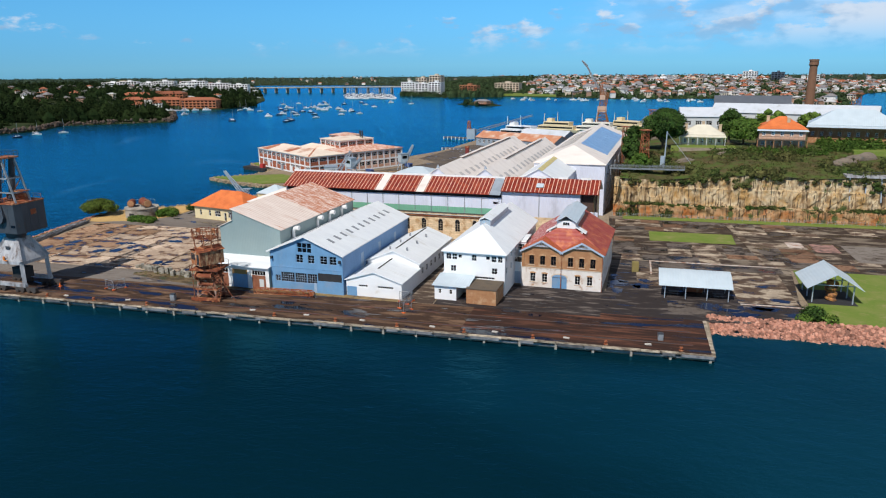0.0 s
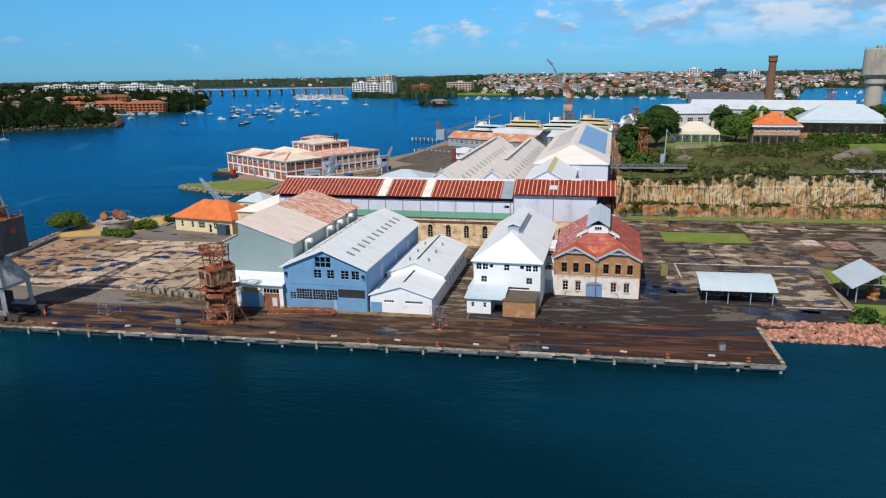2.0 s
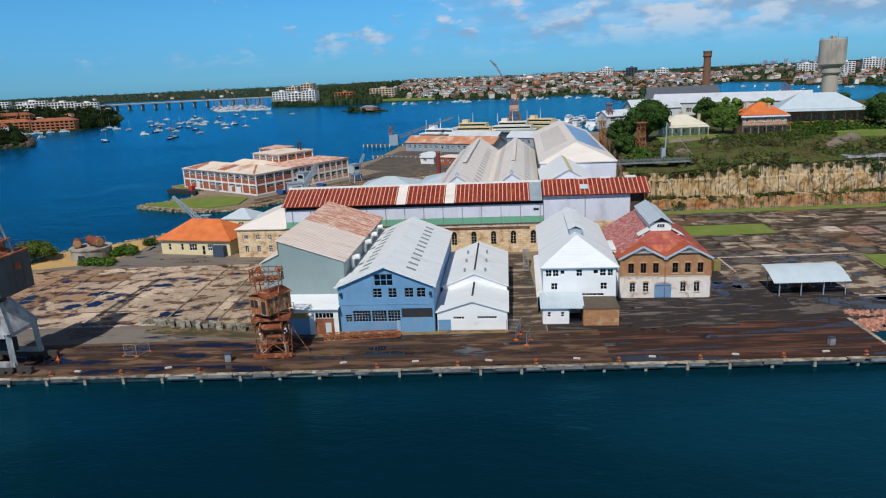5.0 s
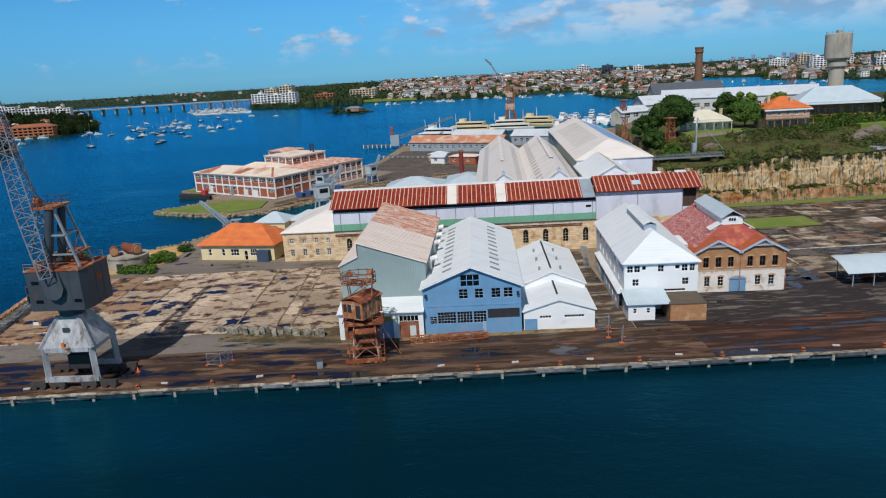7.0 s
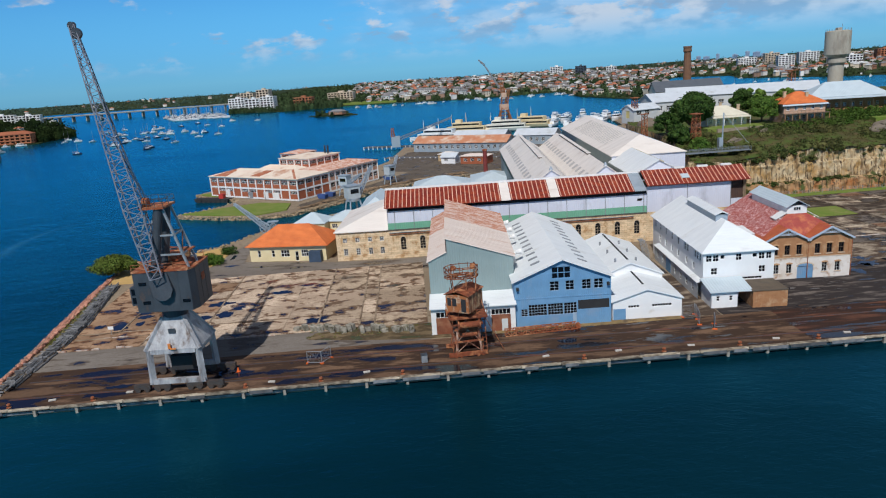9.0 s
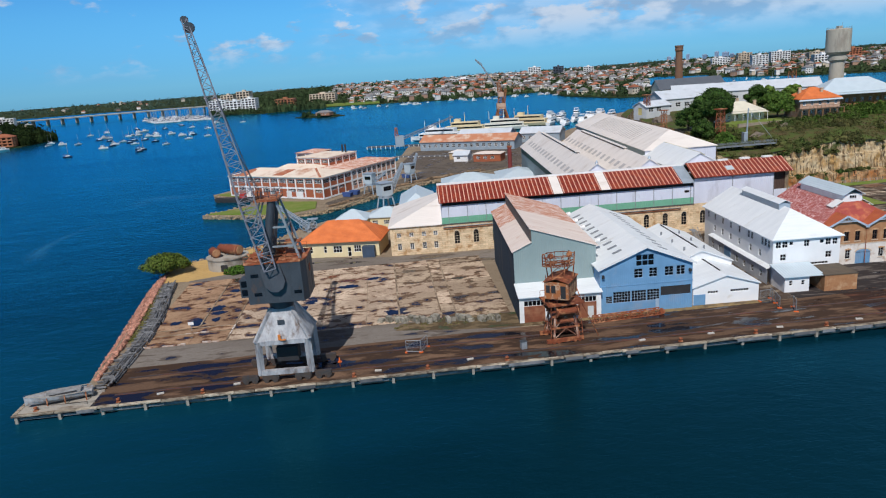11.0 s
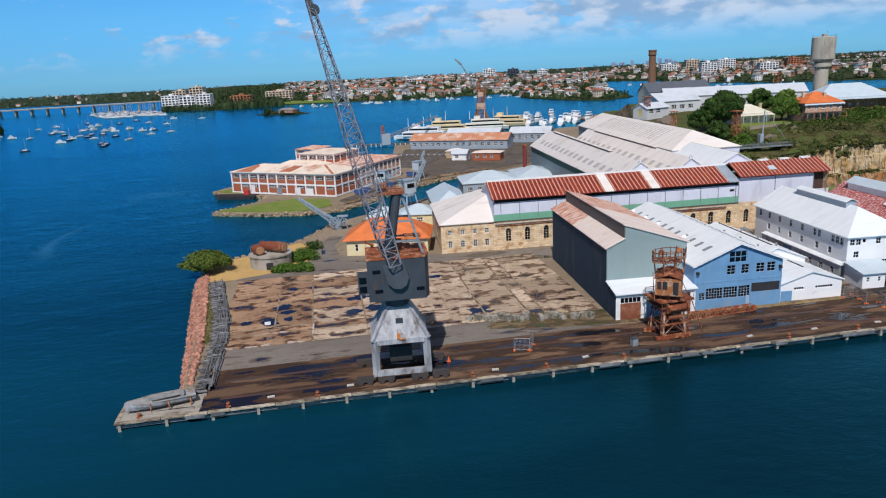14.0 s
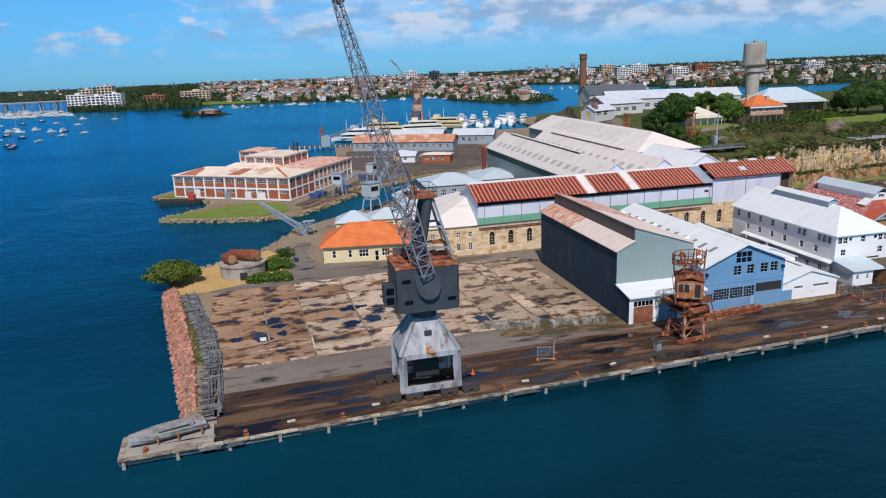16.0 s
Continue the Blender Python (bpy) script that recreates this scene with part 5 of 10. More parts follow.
def brick_house():
    W, D, E = 16.0, 24.0, 7.5
    b = thing("brick_workshop", "two-storey brick workshop with twin front gables and a red roof", "building", -19.4, 138.5, 0, -3.4)
    up = simple_holes((1.5, 3.7, 5.9, 9.3, 11.5, 13.7), 1.0, 4.7, 1.9)
    lo = simple_holes((1.8, 4.2), 1.0, 1.1, 1.8) + simple_holes((10.8, 13.2), 1.0, 1.1, 1.8) + [(6.2, 9.2, 0, 2.4)]
    bm = BM()
    wall(bm, 0, W, 0, 4.1, lo)
    part("lower_wall", bm, PALE_BRICK, b)
    bm = BM()
    wall(bm, 0, 8, 4.1, 9.8, [h for h in up if h[0] < 8], FRONT, gable_planes(0, 8, E, 9.7))
    wall(bm, 8, 16, 4.1, 9.8, [h for h in up if h[0] > 8], FRONT, gable_planes(8, 16, E, 9.7))
    part("upper_wall", bm, BRICK, b)
    STONE_TRIM = mat("pale_stone_trim", (0.60, 0.47, 0.34), (0.46, 0.34, 0.24), 0.8)
    for h in up + lo[:4]:
        window(b, FRONT, h, 2, 3 if h[2] < 4 else 2, WHITE_TRIM if h[2] < 4 else mat("brown_window_frame", (0.16, 0.11, 0.08), None, 0.7), 0.035, 0.18)
        bm = BM()
        box(bm, h[0] - 0.15, h[1] + 0.15, -0.1, 0.02, h[2] - 0.16, h[2])
        part("sill", bm, STONE_TRIM, b)
        bm = BM()
        prism(bm, [(h[0] - 0.15, -0.05, h[3]), (h[1] + 0.15, -0.05, h[3]), (h[1] + 0.1, -0.05, h[3] + 0.22), ((h[0] + h[1]) / 2, -0.05, h[3] + 0.34), (h[0] - 0.1, -0.05, h[3] + 0.22)], (0, 0.07, 0))
        part("lintel", bm, mat("orange_sandstone_lintel", (0.56, 0.33, 0.17), (0.44, 0.25, 0.13), 0.8), b)
    bm = BM()
    box(bm, -0.05, W + 0.05, -0.08, 0.02, 4.05, 4.2)
    part("string_course", bm, STONE_TRIM, b)
    for x in (0.0, 7.75, 15.5):
        bm = BM()
        box(bm, x, x + 0.5, -0.12, 0.0, 4.2, 7.6)
        part("pilaster", bm, BRICK, b)
    for x in (8.0, 16.05):
        bm = BM()
        tube(bm, (x, -0.18, 0.1), (x, -0.18, 7.5), 0.07, 6)
        part("downpipe", bm, RUST, b, "rusty downpipe")
    bm = BM()
    box(bm, 6.2, 9.2, 0.1, 0.2, 0, 2.4)
    part("door", bm, BLUE_WALL, b, "wide blue arched double door")
    bm = BM()
    prism(bm, [(7.7 + 1.7 * math.cos(math.pi * i / 12), -0.04, 2.35 + 0.75 * math.sin(math.pi * i / 12)) for i in range(13)], (0, 0.05, 0))
    part("door_arch", bm, STONE_TRIM, b)
    bm = BM()
    prism(bm, [(7.7 + 1.4 * math.cos(math.pi * i / 12), -0.06, 2.38 + 0.5 * math.sin(math.pi * i / 12)) for i in range(13)], (0, 0.03, 0))
    part("fanlight", bm, BLUE_WALL, b)
    for at, u in ((right_side(W), "e"), (left_side(), "w")):
        hs = [(2 + 3.6 * i, 3.0 + 3.6 * i, z, z + 1.8) for i in range(6) for z in (1.1, 4.7)]
        bm = BM()
        wall(bm, 0, D, 0, E, hs, at)
        part("side_wall", bm, PALE_BRICK, b)
        for h in hs:
            window(b, at, h, 2, 2, WHITE_TRIM, 0.045)
    bm = BM()
    wall(bm, 0, W, 0, 12.6, (), back_side(D), gable_planes(0, W, E, 12.4))
    part("back_wall", bm, BRICK, b)
    bm = BM()
    k = (12.4 - E) / 8
    o = 0.5
    prism(bm, [(-o, 1.5, E - o * k), (8, 6.0, 12.4), (8, D + o, 12.4), (-o, D + o, E - o * k)], (0, 0, 0.15))
    part("west_roof", bm, MOTTLED_RED, b, "pink mottled flaking red sheeting")
    bm = BM()
    prism(bm, [(W + o, 1.5, E - o * k), (8, 6.0, 12.4), (8, D + o, 12.4), (W + o, D + o, E - o * k)], (0, 0, 0.15))
    prism(bm, [(-o, 1.5, E - o * k), (W + o, 1.5, E - o * k), (8, 6.0, 12.4)], (0, 0, 0.15))
    part("main_roof", bm, RED_TILE, b)
    for x in (0, 8):
        bm = BM()
        gable_roof(bm, x, x + 8, 0, 4.6, E, 9.7, 0.35)
        part("gable_roof", bm, mat("orange_red_sheet_roof", (0.46, 0.125, 0.045), (0.33, 0.075, 0.03), 0.65, scale=0.6, ribs=("Y", 0.6), rib_depth=0.03, stain=(0.36, 0.07, 0.045), stain_at=0.56, stain_scale=0.5), b, "orange-red sheeting of the front gable")
        bm = BM()
        for s in (0, 1):
            beam(bm, (x + 4, -0.45, 9.75), (x - 0.35 if s == 0 else x + 8.35, -0.45, E - 0.1), 0.1, 0.35)
        for i in range(-2, 3):
            beam(bm, (x + 4, -0.42, 8.75), (x + 4 + 0.75 * i, -0.42, 9.4 - 0.25 * abs(i)), 0.07)
        beam(bm, (x + 2.1, -0.42, 8.65), (x + 5.9, -0.42, 8.65), 0.1)
        part("bargeboard", bm, mat("pale_blue_timber", (0.45, 0.52, 0.62), None, 0.6), b, "pale blue carved bargeboard")
    bm = BM()
    box(bm, 6.1, 9.9, 5.0, 21.0, 10.6, 12.9)
    mon = part("monitor", bm, WHITE_TRIM, b, "cream roof monitor with blue-grey sheet roof")
    bm = BM()
    gable_roof(bm, 6.1, 9.9, 4.8, 21.2, 12.9, 14.0, 0.35, 0.1)
    part("monitor_roof", bm, GREY_ROOF, mon)
    for sgn in (-1, 1):
        bm = BM()
        prism(bm, [(8 + sgn * 1.9, 4.7, 11.7), (8 + sgn * 4.1, 4.7, 10.45), (8 + sgn * 4.1, 7.0, 10.45), (8 + sgn * 1.9, 7.0, 11.7)], (0, 0, 0.12))
        part("skirt_roof", bm, WHITE_TRIM, mon, "white splayed skirt beside the monitor")
    bm = BM()
    box(bm, 4.6, 11.4, 4.72, 4.95, 10.2, 10.75)
    part("apron", bm, WHITE_TRIM, mon)
    window(mon, lambda u, d, z: (u, d + 4.9, z), (7.3, 8.7, 12.0, 12.7), 3, 1, WHITE_TRIM, 0.07, 0.03)
    return b


def turbine_hall():
    b = thing("turbine_hall", "long sandstone and sheet-clad hall with a ribbed dark red roof", "building", -91.0, 176.2, 0, -2.5)
    L1, L2 = 61.2, 84.3
    wins = [(3 + 4.6 * i, 4.3 + 4.6 * i, 2.0, 4.6) for i in range(17)]
    bm = BM()
    wall(bm, 0, L2, 0, 6.9, wins)
    part("stone_wall", bm, MORTAR, b)
    for h in wins:
        window(b, FRONT, h, 2, 4, mat("cream_window_frame", (0.55, 0.46, 0.34), None, 0.7), 0.06)
        bm = BM()
        xm = (h[0] + h[1]) / 2
        arc = [(xm + 0.72 * math.cos(math.pi * i / 10), -0.03, 4.6 + 0.72 * math.sin(math.pi * i / 10)) for i in range(11)]
        prism(bm, arc, (0, 0.06, 0))
        head = part("arch_head", bm, mat("cream_window_frame", (0.55, 0.46, 0.34)), b)
        bm = BM()
        prism(bm, [(xm + 0.55 * math.cos(math.pi * i / 10), -0.05, 4.62 + 0.55 * math.sin(math.pi * i / 10)) for i in range(11)], (0, 0.03, 0))
        part("pane", bm, GLASS, head)
    for z, m in ((5.9, RUST), (6.3, STEEL)):
        bm = BM()
        tube(bm, (0.5, -0.2, z), (58, -0.2, z), 0.09, 6)
        part("pipe", bm, m, b)
    bm = BM()
    box(bm, -0.1, L1, -0.12, 0.1, 6.75, 7.0)
    part("cornice", bm, mat("dark_gutter", (0.10, 0.09, 0.08), None, 0.7), b)
    bm = BM()
    wall(bm, 0.3, L1, 8.5, 11.3, [(59, 60.2, 9.7, 10.3)], lambda u, d, z: (u, d + 0.3, z))
    part("sheet_wall", bm, LILAC, b)
    bm = BM()
    box(bm, 0.3, L1, 0.25, 0.5, 6.9, 8.5)
    part("green_band", bm, GREEN_BAND, b, "green painted band")
    # closed near-black strip, the dimness of the clerestory put into its colour
    bm = BM()
    box(bm, 0.3, L1, 0.8, 1.0, 11.3, 12.4)
    part("clerestory", bm, DARK, b, "dark strip in place of the unlit clerestory opening")
    for i in range(14):
        bm = BM()
        x = 2 + 4.5 * i
        box(bm, x - 0.06, x + 0.06, 0.15, 0.32, 6.9, 11.3)
        part("downpipe", bm, STEEL, b)
    bm = BM()
    box(bm, L1, L2 - 3.4, 0.3, 0.5, 3.0, 12.9)
    box(bm, L2 - 3.4, L2 + 0.8, 0.3, 0.5, 3.0, 8.8)
    part("east_sheet_wall", bm, LILAC, b)
    bm = BM()
    box(bm, L2 - 3.4, L2 + 0.5, 1.2, 1.35, 8.0, 13.4)
    part("end_panel", bm, mat("dark_brown_sheet", (0.085, 0.05, 0.038), (0.05, 0.032, 0.026), 0.8, scale=0.6, ribs=("X", 0.4), rib_depth=0.015), b, "dark brown rusty sheet at the end bay")
    for i in range(3):
        bm = BM()
        x = L2 - 14 + 5.6 * i
        box(bm, x - 1.2, x + 1.2, 5.0, 5.9, 15.95, 16.35)
        part("ridge_vent", bm, WHITE_TRIM, b)
    for x in (L1 + 0.05, L1 + 9.5, L2 - 3.5):
        bm = BM()
        tube(bm, (x, 0.2, 3.2), (x, 0.2, 12.9), 0.08, 6)
        part("downpipe", bm, STEEL, b)
    bm = BM()
    prism(bm, [(0.3, 0.3, 6.9), (0.3, 14, 6.9), (0.3, 14, 12.2), (0.3, 7, 15.4), (0.3, 0.3, 12.0)], (0.2, 0, 0))
    part("gable_end", bm, LILAC, b)

    def roof(x0, x1, z0, z1, y0, y1, m):
        bm = BM()
        prism(bm, [(x0, y0, z0), (x1, y0, z0), (x1, y1, z1), (x0, y1, z1)], (0, 0, 0.12))
        return part("roof_panel", bm, m, b)

    def ribs(x0, x1, z0, z1, y0, y1, pitch=0.98):
        n = int((x1 - x0) / pitch)
        for i in range(n + 1):
            x = x0 + (x1 - x0) * i / n
            bm = BM()
            beam(bm, (x, y0, z0 + 0.15), (x, y1, z1 + 0.15), 0.19, 0.1)
            part("rib", bm, RIB, b)
    segs = ((-0.2, 27.2, RED_ROOF), (27.2, 29.4, CREAM_ROOF), (29.4, 38.6, RED_ROOF), (38.6, 40.8, CREAM_ROOF), (40.8, 58.2, RED_ROOF), (58.2, L1 - 0.2, ZINC))
    for a, c, m in segs:
        roof(a, c, 12.2, 15.3, -0.7, 6.6, m)
        if m is RED_ROOF:
            ribs(a + 0.3, c - 0.3, 12.2, 15.3, -0.7, 6.6)
    roof(L1 - 0.1, L2 + 0.9, 13.2, 15.9, -0.6, 5.4, RED_ROOF)
    ribs(L1 + 0.3, L2 + 0.6, 13.2, 15.9, -0.6, 5.4)
    bm = BM()
    prism(bm, [(-0.2, 6.6, 15.3), (L1, 6.6, 15.3), (L1, 13.5, 12.3), (-0.2, 13.5, 12.3)], (0, 0, 0.12))
    prism(bm, [(L1, 5.4, 15.9), (L2 + 0.9, 5.4, 15.9), (L2 + 0.9, 13.5, 12.3), (L1, 13.5, 12.3)], (0, 0, 0.12))
    part("rear_roof", bm, CREAM_ROOF, b)
    bm = BM()
    box(bm, -0.2, L1 - 0.2, 6.3, 7.0, 15.35, 15.75)
    part("ridge_cap", bm, WHITE_TRIM, b)
    bm = BM()
    box(bm, 8.5 + L1, 10.3 + L1, 1.9, 3.6, 0, 0.1)
    sk = part("skylight", bm, GREY_ROOF, b)
    sk.matrix_basis = pose(0, -0.6, 13.5, math.degrees(math.atan2(2.7, 6)), 0, 0)
    bm = BM()
    wall(bm, 0, 14, 0, 13, (), right_side(L2))
    wall(bm, 0, L2, 0, 12, (), back_side(14))
    part("rear_wall", bm, MORTAR, b)
    return b


PANE = mat("dull_translucent_sheet", (0.46, 0.44, 0.42), (0.38, 0.36, 0.35), 0.5, scale=0.5)


def halls():
    specs = [("hall", "long corrugated fabrication hall with a cream roof", -56.8, 186.5, -4.0, 14.2, 92, 11.6, 16.7, CREAM_ROOF),
             ("hall", "long corrugated fabrication hall with a cream roof", -42.7, 185.6, -4.0, 12.8, 86, 12.2, 16.9, CREAM_ROOF),
             ("tall_hall", "tall fabrication hall with a cream and white roof", -26.8, 213.0, -3.6, 21.0, 93, 15.2, 19.6, CREAM_ROOF),
             ("small_hall", "small white gabled hall between the large ones", -28.6, 187.3, -3.0, 12.6, 26, 13.5, 17.0, WHITE_ROOF)]
    for name, label, x, y, rz, W, D, E, Rg, m in specs:
        b = thing(name, label, "building", x, y, 0, rz)
        for at in (FRONT, back_side(D)):
            bm = BM()
            wall(bm, 0, W, 0, E if name == "tall_hall" and at is FRONT else Rg, (), at, gable_planes(0, W, E, Rg))
            part("gable_wall", bm, LILAC, b)
        for at, wm in ((left_side(), GREEN_WALL), (right_side(W), LILAC)):
            bm = BM()
            wall(bm, 0, D, 0, E, (), at)
            part("side_wall", bm, wm, b)
        bm = BM()
        if name == "tall_hall":
            o, md = 0.4, W / 2
            prism(bm, [(-o, -o, E - 0.15), (W + o, -o, E - 0.15), (md, 9.5, Rg)], (0, 0, 0.18))
            prism(bm, [(-o, D + o, E - 0.15), (-o, -o, E - 0.15), (md, 9.5, Rg), (md, D + o, Rg)], (0, 0, 0.18))
            prism(bm, [(W + o, -o, E - 0.15), (W + o, D + o, E - 0.15), (md, D + o, Rg), (md, 9.5, Rg)], (0, 0, 0.18))
        else:
            gable_roof(bm, 0, W, 0, D, E, Rg, 0.4)
        part("roof", bm, m, b)
        k = (Rg - E) / (W / 2)
        a = math.degrees(math.atan(k))

        def panels(side, xm, ys, w, d, pm, nm):
            pb = BM()
            box(pb, -w / 2, w / 2, -d / 2, d / 2, 0, 0.06)
            me = bpy.data.meshes.new(nm)
            pb.to_mesh(me)
            pb.free()
            me.materials.append(pm)
            for y in ys:
                shared(nm, me, b, pose(W / 2 + side * xm, y, Rg - xm * k + 0.2, 0, side * a, 0))
        if name == "hall":
            panels(-1, W * 0.33, [5 + 5.2 * i for i in range(16)], 1.9, 2.2, PANE, "skylight")
            panels(1, W * 0.3, [4 + 5.2 * i for i in range(15)], 1.9, 2.0, PANE, "skylight")
            bm = BM()
            box(bm, W / 2 - 0.35, W / 2 + 0.35, 22, D - 8, Rg - 0.3, Rg + 0.36)
            part("ridge_vent", bm, mat("brown_louvre", (0.22, 0.16, 0.12), None, 0.8), b)
            bm = BM()
            box(bm, W / 2 - 0.55, W / 2 + 0.55, 21.8, D - 7.8, Rg + 0.36, Rg + 0.46)
            part("vent_cap", bm, CREAM_ROOF, b)
            bm = BM()
            box(bm, -0.06, 0.0, 0.2, D - 0.2, E - 2.2, E - 0.4)
            part("green_strip", bm, mat("dark_green_sheet", (0.03, 0.12, 0.075), None, 0.6), b, "dark green strip below the eaves")
            bm = BM()
            tube(bm, (W / 2, 0.2, Rg), (W / 2, 0.2, Rg + 0.9), 0.5, 8, 0.1)
            part("finial_vent", bm, ZINC, b)
        if name == "tall_hall":
            panels(-1, W * 0.24, [20 + 2.6 * i for i in range(22)], W * 0.36, 0.35, mat("grey_roof_strip", (0.42, 0.40, 0.38), None, 0.6), "roof_strip")
            panels(1, W * 0.25, [21 + 6.4 * i for i in range(10)], W * 0.43, 5.9, mat("blue_translucent_sheet", (0.22, 0.38, 0.62), (0.15, 0.29, 0.52), 0.3, scale=0.3, ribs=("Y", 0.5)), "blue_skylight")
            bm = BM()
            for i in range(3):
                lattice(bm, (W + 0.5, 8 + 14 * i, 1), (W + 0.5, 8 + 14 * i, 14), 1.2, 1.2, 5, 0.12, up=(0, 1, 0))
            part("side_bracing", bm, STEEL, b)
        if name == "small_hall":
            bm = BM()
            prism(bm, [(W / 2, -0.5, Rg + 0.12), (W / 2 + 1.1, -0.5, Rg - 1.1 * k + 0.12), (W / 2 + 1.1, D, Rg - 1.1 * k + 0.12), (W / 2, D, Rg + 0.12)], (0, 0, 0.14))
            part("yellow_strip", bm, mat("faded_yellow_sheet", (0.62, 0.52, 0.22), None, 0.6), b, "faded yellow strip along the ridge")


def sandstone_block():
    b = thing("stone_block", "two-storey sandstone block with a cream hipped roof", "building", -103.3, 177.5, 0, -4.5)
    W, D, E = 12.6, 26, 6.9
    hs = [(x, x + 1.0, z, z + h) for x in (1.6, 4.6, 7.6, 10.4) for z, h in ((1.3, 1.6), (4.4, 1.1))]
    bm = BM()
    wall(bm, 0, W, 0, E, hs)
    part("front_wall", bm, MORTAR, b)
    for h in hs:
        window(b, FRONT, h, 2, 3, WHITE_TRIM, 0.08)
    hs = [(y, y + 1.0, z, z + h) for y in (2, 6, 10, 14, 18, 22) for z, h in ((1.3, 1.6), (4.4, 1.1))]
    bm = BM()
    wall(bm, 0, D, 0, E, hs, left_side())
    part("west_wall", bm, MORTAR, b)
    for h in hs:
        window(b, left_side(), h, 2, 3, WHITE_TRIM, 0.08)
    bm = BM()
    wall(bm, 0, D, 0, E, (), right_side(W))
    wall(bm, 0, W, 0, E, (), back_side(D))
    part("rear_wall", bm, MORTAR, b)
    bm = BM()
    o, T = 0.4, 11.8
    for q in ([(-o, -o, E), (W, -o, E), (W, 9, T)], [(-o, -o, E), (W, 9, T), (W, D - 9, T), (-o, D + o, E)], [(W, D + o, E), (-o, D + o, E), (W, D - 9, T)]):
        prism(bm, q, (0, 0, 0.16))
    part("roof", bm, CREAM_ROOF, b)
    bm = BM()
    prism(bm, [(W - 0.1, 0, E - 0.2), (W - 0.1, D, E - 0.2), (W - 0.1, D - 9, T), (W - 0.1, 9, T)], (-0.15, 0, 0))
    part("roof_end", bm, LILAC, b)


def orange_cottage():
    b = thing("cottage", "cream rendered cottage with an orange hipped tile roof", "building", -125.3, 183.6, 0, -12)
    W, D, E = 19.5, 11.5, 3.9
    hs = [(2.0, 2.8, 1.1, 2.8), (5.6, 6.4, 1.1, 2.8), (8.0, 10.2, 1.1, 2.8), (11.6, 12.5, 0, 2.4), (13.2, 15.0, 1.1, 2.8)]
    bm = BM()
    wall(bm, 0, W, 0, E, hs)
    part("front_wall", bm, CREAM_WALL, b)
    for h in hs:
        window(b, FRONT, h, 1 if h[1] - h[0] < 1 else 3, 2, WHITE_TRIM, 0.09)
    bm = BM()
    wall(bm, 0, D, 0, E, (), left_side())
    wall(bm, 0, D, 0, E, (), right_side(W))
    wall(bm, 0, W, 0, E, (), back_side(D))
    part("wall", bm, CREAM_WALL, b)
    bm = BM()
    hip_roof(bm, 0, W, 0, D, E - 0.1, 7.9, 0.8, along="x")
    part("roof", bm, ORANGE_TILE, b)
    bm = BM()
    box(bm, 15.6, 18.6, -1.6, 0, 0, 2.7)
    part("porch", bm, mat("dark_blue_door", (0.05, 0.08, 0.13), None, 0.6), b, "small dark blue porch")


blue_workshop()
green_shed()
white_shed()
white_store()
brick_house()
turbine_hall()
halls()
sandstone_block()
orange_cottage()


# ---- vegetation ----
def leaves(bm, centre, radius, count, size, rng, squash=0.75):
    cx, cy, cz = centre
    for _ in range(count):
        d = Vector((rng.gauss(0, 1), rng.gauss(0, 1), rng.gauss(0, 1))).normalized()
        r = radius * rng.uniform(0.55, 1.05)
        p = Vector((cx + d.x * r, cy + d.y * r, cz + d.z * r * squash))
        a = Vector((rng.gauss(0, 1), rng.gauss(0, 1), rng.gauss(0, 1) + 0.3)).normalized()
        n = (d * 0.7 + a * 0.6).normalized()
        s = n.cross(a)
        s = s.normalized() if s.length > 0.05 else Vector((1, 0, 0))
        t = n.cross(s)
        k = size * rng.uniform(0.6, 1.3)
        bm.faces.new([bm.verts.new(p + s * k * i + t * k * j) for i, j in ((-0.6, -0.4), (0.2, -0.6), (0.7, 0.1), (0.1, 0.6))])


def tree(x, y, z, h, r, material, label, seed, clumps=26, count=90, size=0.55, squash=0.7, trunk=0.35, name="tree", lean=(0, 0), dense=True):
    rng = random.Random(seed)
    ob = thing(name, label, "tree", x, y, z)
    bm = BM()
    top = Vector((lean[0], lean[1], h * trunk + 0.3))
    tube(bm, (0, 0, -0.4), top, 0.045 * h, 8, 0.03 * h)
    cr = BM()
    for i in range(clumps):
        a, e, q = rng.uniform(0, 2 * math.pi), rng.uniform(-0.35, 1.0), rng.uniform(0.35, 0.95)
        c = Vector((lean[0] + r * q * math.cos(a) * math.sqrt(max(0.05, 1 - max(e, 0) ** 2)), lean[1] + r * q * math.sin(a) * math.sqrt(max(0.05, 1 - max(e, 0) ** 2)), h * (0.58 + 0.36 * e)))
        leaves(cr, c, r * rng.uniform(0.26, 0.44), int(count * 1.9), size * 0.85, rng, squash)
        if i % 4 == 0:
            tube(bm, top * 0.8, c, 0.018 * h, 6, 0.006 * h)
        if dense:
            k = bmesh.ops.create_icosphere(cr, subdivisions=1, radius=r * 0.27, matrix=pose(*c))
    part("trunk", bm, BARK, ob)
    part("crown", cr, material, ob)
    return ob


